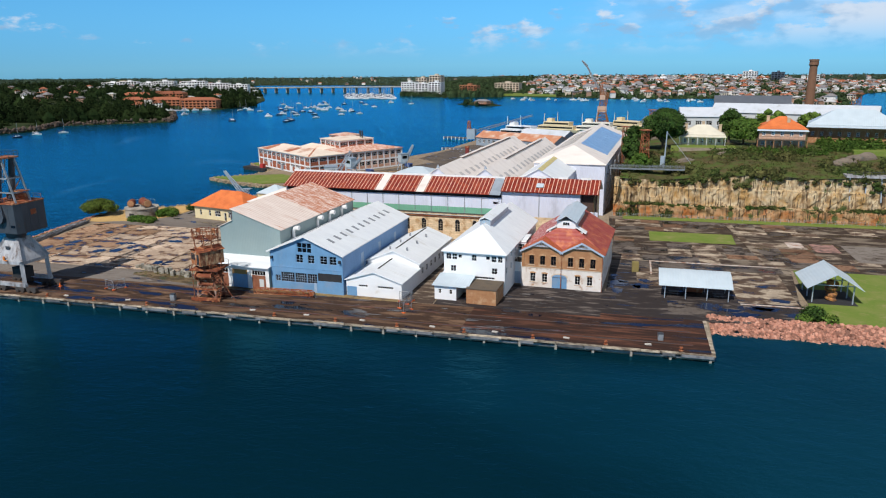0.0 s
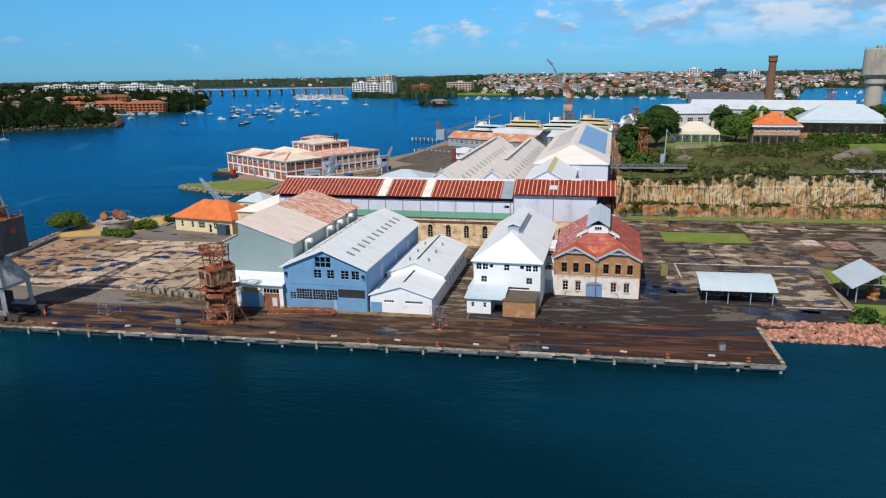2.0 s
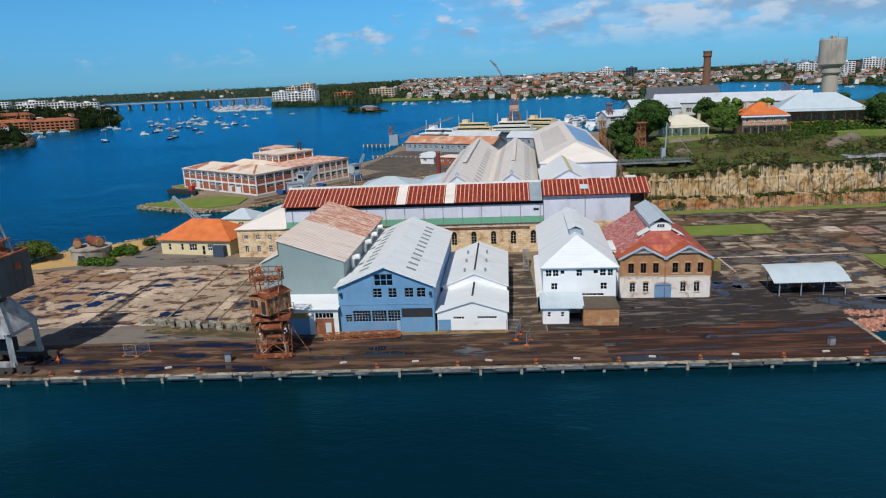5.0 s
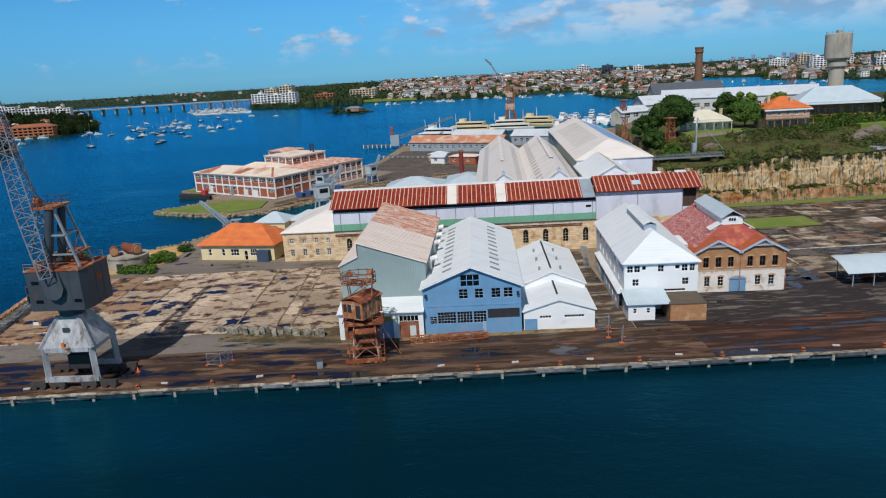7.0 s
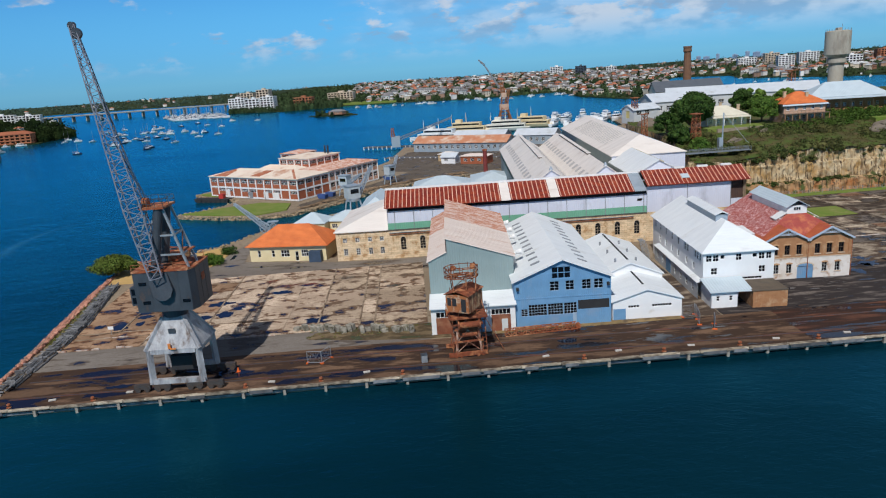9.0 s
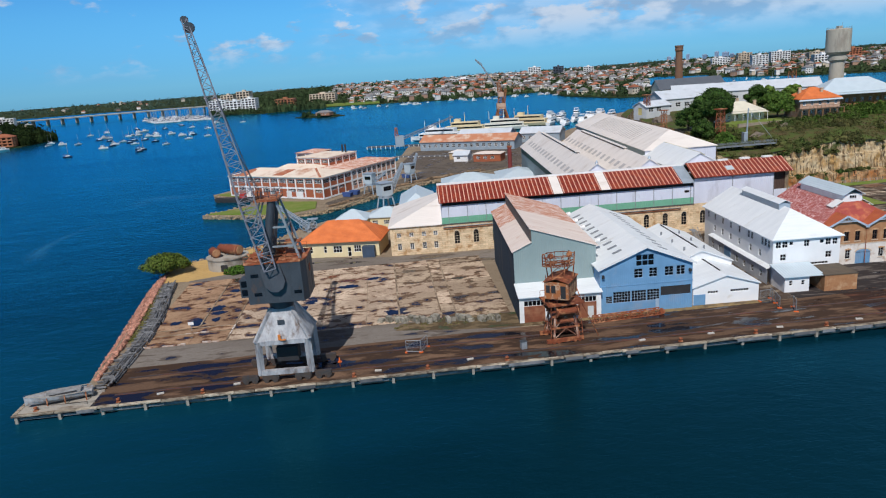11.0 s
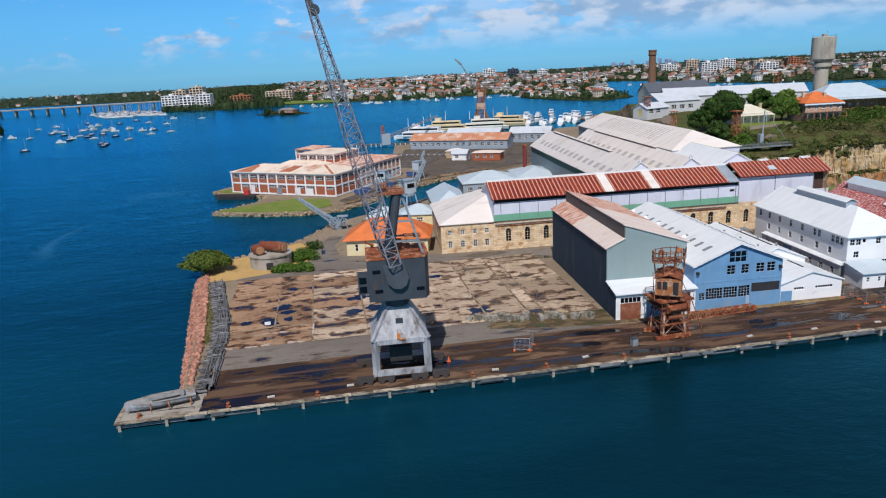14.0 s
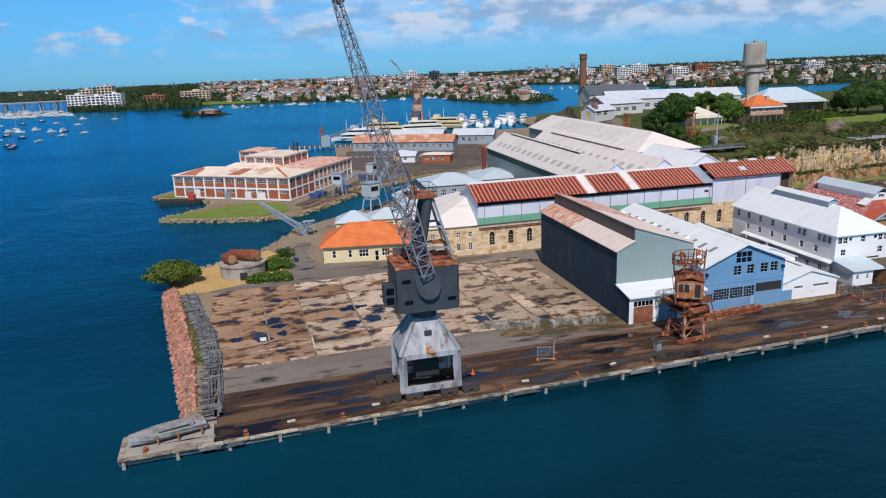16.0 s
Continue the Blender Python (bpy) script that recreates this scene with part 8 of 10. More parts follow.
puddles()
jib_crane()
rusty_crane()
log_wall()
for i, (x, y, L, a) in enumerate(((-157.2, 110.9, 9.0, 3), (-156.6, 111.4, 7.5, -2), (-152.0, 114.3, 4.0, 8))):
    bl = thing("timber_baulk", "long weathered timber baulk lying on the quay end", "timber", x, y, 0.0, a, group="timber baulks")
    bm = BM()
    box(bm, 0, L, -0.15, 0.15, 0, 0.3)
    bmesh.ops.bevel(bm, geom=bm.edges[:], offset=0.03, segments=1)
    part("baulk", bm, mat("bleached_timber", (0.34, 0.31, 0.27), (0.22, 0.2, 0.17), 0.85, scale=1.0, fine=8, random=0.2), bl)
wreck()
bunker()
shelters()
quay_clutter()


def bank_west(g):
    k, s = g.uniform(0, 1), g.uniform(0, 1) ** 0.85
    p = along(ROCK_TOP, k)[0].lerp(along(ROCK_FOOT, k)[0], s)
    return p.x, p.y + g.uniform(-0.4, 0.4), 0.30 - 1.75 * s + g.uniform(-0.12, 0.12)


boulders("rock_bank", bank_west, 3400, "bank of pink granite boulders down to the water", 3, (0.18, 0.42))


def bank_east(g):
    s = g.uniform(0, 1)
    return g.uniform(15.4, 112), 127.8 - 6.0 * s + g.uniform(-0.3, 0.3), 0.15 - 1.9 * s


boulders("rock_bank", bank_east, 6200, "bank of pink granite boulders beside the lawn", 4, (0.2, 0.5))


def bank_north(g):
    pts = [(-157.2, 178), (-156.8, 186), (-153, 191.5), (-145, 197), (-137.5, 203), (-132, 212), (-126, 224)]
    i = g.integers(0, len(pts) - 1)
    a = Vector(pts[i]).lerp(Vector(pts[i + 1]), g.uniform(0, 1))
    return a.x + g.uniform(-1.2, 0.6), a.y + g.uniform(-0.6, 0.6), g.uniform(-1.9, 0.0)


boulders("rock_bank", bank_north, 800, "sandstone boulders at the water's edge", 5, (0.22, 0.5), mat("tan_shore_rock", (0.36, 0.27, 0.17), (0.24, 0.17, 0.1), 0.9, scale=0.8, island=0.3))


def bank_islet(g):
    pts = [(-172, 300), (-167, 292), (-157, 285), (-150, 280), (-153, 268), (-166.5, 256), (-150, 247.5), (-135.3, 243), (-126, 244.5), (-121, 248.5), (-114.6, 256), (-106, 267), (-97.7, 278), (-86, 287), (-75.4, 294), (-62, 300)]
    i = g.integers(0, len(pts) - 1)
    a = Vector(pts[i]).lerp(Vector(pts[i + 1]), g.uniform(0, 1))
    return a.x + g.uniform(-0.5, 0.5), a.y + g.uniform(-0.5, 0.5), g.uniform(-1.7, -0.15)


boulders("rock_bank", bank_islet, 1500, "sandstone edge of the low point", 6, (0.22, 0.55), mat("tan_shore_rock", (0.36, 0.27, 0.17)))

tree(-156.2, 180.6, -0.9, 5.6, 4.9, mat("olive_leaves", (0.07, 0.11, 0.016), (0.10, 0.13, 0.025), 0.7, scale=0.3, fine=1.2, bump=0.0, island=0.5, spec=0.15), "broad low tree leaning over the water", 21, 46, 120, 0.36, 0.45, 0.35, lean=(-1.0, 0), dense=False)
BUSH_LEAF = mat("fresh_green_leaves", (0.05, 0.115, 0.012), (0.075, 0.13, 0.02), 0.7, scale=0.3, fine=1.2, bump=0.0, island=0.45, spec=0.15)
bush(-137.4, 175.4, 0, 6.0, 2.8, 1.6, BUSH_LEAF, "dense low green shrubs beside the bunker", 22, 6500, 0.28)
bush(-135.4, 184.5, 0, 3.0, 3.4, 2.2, BUSH_LEAF, "round green shrub beside the lane", 23, 4200, 0.28)
bush(-132.8, 194.5, 0, 2.2, 2.0, 2.0, LEAF, "round green shrub near the water", 24, 900, 0.3)
bush(33.6, 130.2, 0, 1.5, 1.2, 2.2, LEAF, "round dark shrub beside the rock bank", 25, 1500, 0.3)
for i, (x, y) in enumerate(((31.5, 128.6), (35.5, 129.0))):
    bush(x, y, 0, 1.3, 1.1, 1.3, LEAF_LIGHT, "small green shrub at the lawn edge", 26 + i, 500, 0.28)


# ---- the hilltop ----
def cottage(name, label, x, y, z, rz, W, D, E, Rg, wall_mat, roof_mat, verandah=0.0, chimneys=(), along="x", cols=5, storeys=1, ver_mat=None):
    b = thing(name, label, "house", x, y, z, rz)
    h = E / storeys
    hs = []
    for s in range(storeys):
        n = max(2, int(W / 2.6))
        hs += [(W * (i + 0.5) / n - 0.5, W * (i + 0.5) / n + 0.5, s * h + 0.9, s * h + min(2.3, h - 0.3)) for i in range(n)]
    bm = BM()
    wall(bm, 0, W, -1.5, E, hs)
    part("front_wall", bm, wall_mat, b)
    for q in hs:
        window(b, FRONT, q, 2, 2, WHITE_TRIM, 0.13)
    for at in (left_side(), right_side(W)):
        bm = BM()
        wall(bm, 0, D, -1.5, E, (), at)
        part("side_wall", bm, wall_mat, b)
    bm = BM()
    wall(bm, 0, W, -1.5, E, (), back_side(D))
    part("back_wall", bm, wall_mat, b)
    bm = BM()
    hip_roof(bm, 0, W, 0, D, E, Rg, 0.5, along=along)
    part("roof", bm, roof_mat, b)
    if verandah:
        bm = BM()
        vr = verandah if storeys == 1 else 0.8
        prism(bm, [(-0.8, -vr, E - 0.55), (W + 0.8, -vr, E - 0.55), (W + 0.5, -0.3, E - 0.1), (-0.5, -0.3, E - 0.1)], (0, 0, 0.1))
        part("verandah_roof", bm, ver_mat or roof_mat, b)
        for i in range(cols):
            for s in range(1):
                bm = BM()
                px = -0.4 + (W + 0.8) * i / (cols - 1)
                beam(bm, (px, -verandah + 0.2, -1.4 if s == 0 else h), (px, -verandah + 0.2, E - 0.55 if storeys == 1 else h), 0.14 if storeys == 1 else 0.22)
                part("verandah_post", bm, BARK if W > 25 else WHITE_TRIM if storeys == 1 else BRICK, b)
        if storeys > 1:
            bm = BM()
            box(bm, -0.6, W + 0.6, -verandah, 0, h - 0.25, h - 0.1)
            part("balcony", bm, BARK, b)
            bm = BM()
            for i in range(12):
                px = -0.5 + (W + 1.0) * i / 11
                beam(bm, (px, -verandah + 0.1, h - 0.1), (px, -verandah + 0.1, h + 0.9), 0.06)
            beam(bm, (-0.5, -verandah + 0.1, h + 0.9), (W + 0.5, -verandah + 0.1, h + 0.9), 0.09)
            part("balustrade", bm, BARK, b)
    for cx, cy, ch in chimneys:
        bm = BM()
        box(bm, cx - 0.45, cx + 0.45, cy - 0.35, cy + 0.35, E, ch)
        box(bm, cx - 0.55, cx + 0.55, cy - 0.45, cy + 0.45, ch, ch + 0.25)
        part("chimney", bm, mat("pale_stone_chimney", (0.55, 0.42, 0.28), None, 0.8), b)
    return b


CREAM_PAINT = mat("cream_paint", (0.66, 0.60, 0.44), (0.56, 0.5, 0.36), 0.7)
OFFWHITE = mat("offwhite_sheet", (0.66, 0.62, 0.50), (0.56, 0.52, 0.42), 0.6, scale=0.3)
SLATE = mat("dark_slate_roof", (0.10, 0.115, 0.135), (0.08, 0.09, 0.11), 0.6, scale=0.4, ribs=("Y", 0.5), rib_depth=0.02)
cottage("stone_cottage", "small cream cottage with a pale pyramid roof and verandah", 17.6, 252.6, 17.0, -4, 13.5, 10, 3.4, 6.4, CREAM_PAINT, OFFWHITE, 2.2, ((1.5, 5, 6.6), (7, 7, 7.2), (12.4, 5, 6.4)), cols=6)
cottage("hill_house", "two-storey brick house with an orange hipped roof and balcony", 40.9, 246.0, 17.2, -6, 13.4, 11.5, 6.0, 9.6, mat("pinkish_brick_wall", (0.52, 0.34, 0.24), (0.42, 0.25, 0.17), 0.8, scale=0.5, fine=6), ORANGE_TILE, 2.4, ((2.6, 6.5, 9.6), (8.4, 3.0, 9.2)), cols=7, storeys=2, ver_mat=GREY_ROOF)
cottage("barracks", "long barrack building with a pale grey roof and deep verandah", 59.0, 263.0, 18.9, -13, 26.5, 15, 4.4, 9.2, BRICK, GREY_ROOF, 3.0, (), cols=9)


def long_shed(name, label, x, y, z, rz, L, D, E, Rg, wall_mat, roof_mat):
    b = thing(name, label, "building", x, y, z, rz)
    hs = [(1.5 + 4.2 * i, 3.9 + 4.2 * i, 1.4, 3.2) for i in range(int((L - 3) / 4.2))]
    bm = BM()
    wall(bm, 0, L, -2, E, hs)
    part("front_wall", bm, wall_mat, b)
    for q in hs:
        window(b, FRONT, q, 3, 2, WHITE_TRIM, 0.1)
    for at in (left_side(), right_side(L)):
        bm = BM()
        wall(bm, 0, D, -2, Rg, [(D * 0.35, D * 0.65, 0.2, 3.2)], at, gable_planes(0, D, E, Rg))
        part("end_wall", bm, wall_mat, b)
        bm = BM()
        m = at
        q = [m(D * 0.35, 0.15, 0.2), m(D * 0.65, 0.15, 0.2), m(D * 0.65, 0.15, 3.2), m(D * 0.35, 0.15, 3.2)]
        prism(bm, q, Vector(m(0, 0.05, 0)) - Vector(m(0, 0, 0)))
        part("door", bm, mat("yellow_door", (0.62, 0.52, 0.2), None, 0.6), b)
    bm = BM()
    wall(bm, 0, L, -2, E, (), back_side(D))
    part("back_wall", bm, wall_mat, b)
    for s in (0, 1):
        bm = BM()
        ye = -0.5 if s == 0 else D + 0.5
        prism(bm, [(-0.5, ye, E - 0.2), (L + 0.5, ye, E - 0.2), (L + 0.5, D / 2, Rg), (-0.5, D / 2, Rg)], (0, 0, 0.16))
        part("roof_slope", bm, roof_mat, b)
    return b


PALE_SHED = mat("pale_grey_sheet_wall", (0.55, 0.57, 0.58), (0.47, 0.49, 0.5), 0.6, scale=0.3)
WHITE_ROOF_X = mat("white_sheet_roof_x", (0.58, 0.62, 0.67), (0.49, 0.53, 0.57), 0.5, scale=0.25, ribs=("X", 0.5), rib_depth=0.02, stain=(0.40, 0.40, 0.38), stain_at=0.66)
SLATE_X = mat("dark_slate_roof_x", (0.10, 0.115, 0.135), (0.08, 0.09, 0.11), 0.6, scale=0.4, ribs=("X", 0.5), rib_depth=0.02)
long_shed("drawing_shed", "long pale shed with a bright white gabled roof", 22.0, 318.0, 17.0, 2, 20, 17, 5.0, 8.2, PALE_SHED, WHITE_ROOF_X)
long_shed("mould_loft", "very long pale shed with a bright white roof", 36, 341, 17.0, -20, 64, 15, 5.6, 9.0, PALE_SHED, WHITE_ROOF_X)
long_shed("slate_shed", "large shed with a dark slate roof", 40.0, 366.0, 16.6, -6, 33, 16, 7.0, 11.6, OFFWHITE, SLATE_X)
long_shed("pale_hut", "small pale weatherboard hut near the cliff edge", 8.5, 303.0, 16.9, 20, 13, 8, 3.6, 5.6, PALE_SHED, WHITE_ROOF_X)


def water_tower():
    t = thing("water_tower", "tall concrete water tower with a wide drum tank", "water tower", 102.8, 319.5, 15.0)
    con = mat("tower_concrete", (0.44, 0.40, 0.33), (0.34, 0.31, 0.26), 0.85, scale=0.25, fine=2, bump=0.2, stain=(0.26, 0.23, 0.19), stain_at=0.6, stretch=(1, 1, 0.3))
    bm = BM()
    tube(bm, (0, 0, 0), (0, 0, 17.3), 3.1, 32, 3.0)
    part("stem", bm, con, t)
    bm = BM()
    tube(bm, (0, 0, 17.3), (0, 0, 18.2), 3.0, 32, 3.9)
    tube(bm, (0, 0, 18.2), (0, 0, 19.9), 3.9, 32, 3.9)
    part("collar", bm, con, t)
    bm = BM()
    tube(bm, (0, 0, 19.9), (0, 0, 21.6), 3.2, 32, 5.1)
    tube(bm, (0, 0, 21.6), (0, 0, 31.2), 5.1, 40, 5.1)
    part("tank", bm, con, t)
    bm = BM()
    tube(bm, (0, 0, 31.2), (0, 0, 31.6), 5.1, 40, 3.5)
    box(bm, -0.9, 0.9, -0.9, 0.9, 31.5, 32.7)
    part("cap", bm, con, t)
    bm = BM()
    for i in range(24):
        a = i * math.pi / 12
        beam(bm, (4.9 * math.cos(a), 4.9 * math.sin(a), 31.2), (4.9 * math.cos(a), 4.9 * math.sin(a), 32.3), 0.07)
    beam(bm, (2.5, 1.5, 31.5), (2.5, 1.5, 34.2), 0.1)
    part("top_rail", bm, STEEL, t)


def chimney():
    t = thing("chimney", "tall brown brick factory chimney", "chimney", 114.5, 514.5, 0)
    bk = mat("dark_brown_brick", (0.20, 0.105, 0.06), (0.155, 0.08, 0.05), 0.85, scale=0.4, fine=4)
    bm = BM()
    tube(bm, (0, 0, -1), (0, 0, 41), 3.4, 12, 2.35)
    part("shaft", bm, bk, t)
    bm = BM()
    tube(bm, (0, 0, 41), (0, 0, 41.8), 2.35, 12, 3.0)
    tube(bm, (0, 0, 41.8), (0, 0, 44.2), 2.9, 12, 2.7)
    tube(bm, (0, 0, 44.2), (0, 0, 45.3), 3.0, 12, 3.0)
    part("crown", bm, bk, t)


def pylon(x, y, z, h, w=1.6, label="rust-red lattice pylon on the cliff edge"):
    p = thing("pylon", label, "pylon", x, y, z, 20, group="rusty pylons")
    bm = BM()
    lattice(bm, (0, 0, 0), (0, 0, h), w * 1.5, w, 7, 0.12, up=(1, 0, 0))
    part("mast", bm, RUST, p)
    bm = BM()
    box(bm, -w * 0.9, w * 0.9, -w * 0.9, w * 0.9, h, h + 0.25)
    part("head", bm, RUST, p)


water_tower()
chimney()
pylon(5.5, 232.0, 14.0, 9.5)
pylon(9.5, 305.0, 16.8, 8.5)
pylon(-0.8, 262, 0.0, 22.0, 1.3)
pylon(92.9, 337.3, 16.5, 14.0, 2.2, "rust-red lattice pylon behind the sheds")

d = thing("derrick", "pale grey steel derrick mast at the cliff edge", "crane", 11.4, 226.4, 13.6)
bm = BM()
tube(bm, (0, 0, 0), (0.3, 0, 10.2), 0.25, 10, 0.18)
part("mast", bm, ZINC, d)
bm = BM()
beam(bm, (0.3, 0, 10.0), (7.8, -1.0, 0.6), 0.09)
part("stay", bm, ZINC, d)
bm = BM()
box(bm, -1.2, 0.0, -0.8, 0.8, -0.4, 2.7)
part("winch_box", bm, ZINC, d, "tall grey winch housing")
WALK = mat("dull_blue_grey_steel", (0.20, 0.23, 0.26), (0.13, 0.15, 0.17), 0.6, scale=0.6)
w = thing("walkway", "grey steel walkway bridge from the hall to the cliff", "bridge", -5.0, 218.8, 13.0)
bm = BM()
box(bm, 0, 22.0, 0, 2.0, 0, 0.25)
part("deck", bm, WALK, w)
for y in (0.05, 1.95):
    bm = BM()
    for i in range(12):
        beam(bm, (2.0 * i, y, 0.25), (2.0 * i, y, 1.15), 0.07)
    for z in (0.8, 1.15):
        beam(bm, (0, y, z), (22, y, z), 0.07)
    part("railing", bm, WALK, w)
d = thing("cliff_deck", "grey steel viewing deck on struts over the cliff", "platform", 59.5, 216.2, 12.6)
bm = BM()
box(bm, 0, 60, 0, 6, 0, 0.6)
part("deck", bm, CRANE_PALE, d)
for i in range(16):
    bm = BM()
    beam(bm, (1 + 3.9 * i, 0.4, 0.1), (1.2 + 3.9 * i, -0.9, -6.5), 0.28)
    part("strut", bm, ZINC, d)
bm = BM()
for i in range(31):
    beam(bm, (2 * i, 0.1, 0.6), (2 * i, 0.1, 1.7), 0.07)
beam(bm, (0, 0.1, 1.7), (60, 0.1, 1.7), 0.08)
beam(bm, (0, 0.1, 1.15), (60, 0.1, 1.15), 0.06)
part("railing", bm, CRANE_GREY, d)
sheet("cottage_lawn", [(14, 243), (34, 242), (34.5, 251), (14.5, 252)], 17.25, 1.5, GRASS, "green lawn before the cottage", "lawn")
sheet("hill_lawn", [(66, 236), (110, 232), (112, 256), (68, 259)], 17.8, 2.2, GRASS, "green lawn on the hilltop", "lawn")
for i, (x, y, sx, sy, sz) in enumerate(((62, 228, 4.0, 2.2, 2.4), (68, 233, 5.0, 2.4, 2.2), (18, 232, 3.2, 1.6, 1.6), (30, 236, 3.6, 1.4, 1.5), (9.5, 288, 6.5, 4.0, 3.6))):
    ro = thing("rock_outcrop", "grey-brown rounded sandstone outcrop on the slope", "rock", x, y, plateau_height(x, y) - 0.6, 15 * i, group="rock outcrops")
    bm = BM()
    bmesh.ops.create_icosphere(bm, subdivisions=3, radius=1)
    for v in bm.verts:
        k = 1 + 0.35 * noise.noise(v.co * 1.3 + Vector((i * 7, 0, 0))) + 0.12 * noise.noise(v.co * 4)
        v.co = Vector((v.co.x * sx * k, v.co.y * sy * k, v.co.z * sz * k))
    part("rock", bm, mat("grey_brown_rock", (0.20, 0.16, 0.12), (0.12, 0.10, 0.08), 0.9, scale=0.5, fine=3, bump=0.6), ro)
rw = thing("retaining_wall", "low rough stone retaining wall under the lawn", "wall", 16.5, 241.2, 14.6, 0, kind="structure")
bm = BM()
box(bm, 0, 17, 0, 0.8, 0, 2.7)
part("stonework", bm, mat("grey_stone_wall", (0.32, 0.27, 0.20), (0.2, 0.16, 0.12), 0.9, scale=0.8, fine=4, bump=0.7), rw)

tree(11.8, 250.5, 14.5, 14.2, 6.2, LEAF, "huge dense dark green fig tree on the cliff", 31, 110, 150, 0.5, 0.8, 0.25)
MID_LEAF = mat("mid_green_leaves", (0.045, 0.095, 0.013), (0.075, 0.125, 0.020), 0.7, scale=0.3, fine=1.2, bump=0.0, island=0.5, spec=0.15)
tree(37.5, 254.0, 16.5, 9.0, 5.4, MID_LEAF, "bushy mid-green tree beside the house", 32, 34, 120, 0.5, 0.8, 0.25)
tree(34.0, 262.0, 16.8, 11.5, 4.0, LEAF, "taller dark tree behind the cottage", 33, 30, 110, 0.5, 0.9, 0.3)
tree(52.0, 290.0, 17.0, 9.5, 5.0, LEAF_LIGHT, "light green spreading tree behind the house", 34, 26, 100, 0.55, 0.6, 0.45)
tree(66.0, 292.0, 17.0, 8.5, 4.4, LEAF_LIGHT, "light green tree behind the barracks", 35, 24, 90, 0.55, 0.6, 0.45)
tree(88.0, 243.5, 17.0, 11.5, 8.5, LEAF, "large spreading dark tree on the hilltop lawn", 36, 50, 130, 0.55, 0.7, 0.35)
tree(104.0, 246.0, 17.0, 12.5, 9.0, LEAF, "large spreading dark tree on the hilltop lawn", 37, 46, 120, 0.55, 0.7, 0.35)
tree(1.5, 236.0, 12.0, 8.0, 4.2, LEAF, "dark tree on the cliff edge", 38, 26, 110, 0.5, 0.9, 0.3)
tree(4.2, 226.0, 11.0, 5.5, 3.2, MID_LEAF, "mid-green tree on the cliff edge", 39, 20, 100, 0.45, 0.9, 0.3)
tree(3.0, 250.0, 14.0, 9.0, 4.0, LEAF, "dark tree beside the hall", 40, 26, 100, 0.5, 0.9, 0.3)
tree(98.0, 300.0, 17.0, 8.0, 6.0, LEAF, "rounded dark tree near the water tower", 41, 26, 80, 0.6, 0.8, 0.3)
rng = random.Random(77)
places, tufts, hedge = [], [], []
for i in range(1500):
    x, y = rng.uniform(-1, 112), 216.5 + 28 * rng.random()
    if (13 < x < 36 and y > 240) or (x > 66 and y > 232):
        continue
    h = rng.uniform(0.25, 0.8)
    tufts.append((x, y, plateau_height(x, y) - 0.15, h * rng.uniform(1.0, 2.2), h))
for i in range(900):
    x, y = rng.uniform(-1, 112), 216.5 + 27 * rng.random()
    if (13 < x < 36 and y > 239) or (x > 66 and y > 231) or noise.noise((x * 0.07, y * 0.1, 4)) < 0.0:
        continue
    h = rng.uniform(0.8, 2.2)
    places.append((x, y, plateau_height(x, y) - 0.2, h * rng.uniform(0.8, 1.4), h))
for i in range(60):
    x = rng.uniform(59, 84)
    y = rng.uniform(240, 247)
    hedge.append((x, y, plateau_height(x, y) - 0.2, rng.uniform(1.2, 2.2), rng.uniform(1.8, 3.2)))
for i in range(44):
    x = rng.uniform(37, 59)
    y = rng.uniform(236.5, 239.5)
    hedge.append((x, y, plateau_height(x, y) - 0.2, rng.uniform(0.9, 1.7), rng.uniform(1.0, 1.9)))
for i in range(60):
    u = rng.random()
    x, y = 61 + 25 * u, 257.5 - 6 * u + rng.uniform(-0.8, 0.8)
    hedge.append((x, y, 17.2, rng.uniform(0.9, 1.5), rng.uniform(2.0, 2.8)))
for i in range(26):
    x = rng.uniform(84, 112)
    y = rng.uniform(228, 231)
    hedge.append((x, y, plateau_height(x, y) - 0.2, rng.uniform(1.2, 2.2), rng.uniform(1.5, 2.6)))
for i in range(340):
    x = rng.uniform(-1, 110)
    if noise.noise((x * 0.14, 8.0, 1.0)) > -0.3:
        places.append((x, 213.9 + rng.uniform(-0.3, 0.6), 3.2 + 0.4 * math.sin(x * 0.2) + rng.uniform(-0.2, 0.3), rng.uniform(0.6, 1.3), rng.uniform(0.3, 0.9)))
for i in range(120):
    x = rng.uniform(0, 110)
    z = plateau_height(x, 217)
    places.append((x, 215.6 + rng.uniform(-0.2, 0.8), z - rng.uniform(0.2, 1.6) - (2.6 * rng.random() if noise.noise((x * 0.11, 3.0, 2.0)) > 0.25 else 0), rng.uniform(0.5, 1.4), rng.uniform(0.4, 1.0)))
for i in range(40):
    x = rng.uniform(-2, 14)
    places.append((x, 213.2 + rng.uniform(-0.6, 0.6), rng.uniform(-0.2, 1.5), rng.uniform(0.5, 1.1), rng.uniform(0.8, 2.2)))
SCRUB_LEAF = mat("scrub_leaves", (0.032, 0.060, 0.013), (0.095, 0.085, 0.032), 0.85, scale=0.12, fine=1.2, bump=0, island=0.6, spec=0.1)
scrub("cliff_scrub", places, SCRUB_LEAF, "green and brown scrub growing over the cliff", 5, 70, 0.26, True)
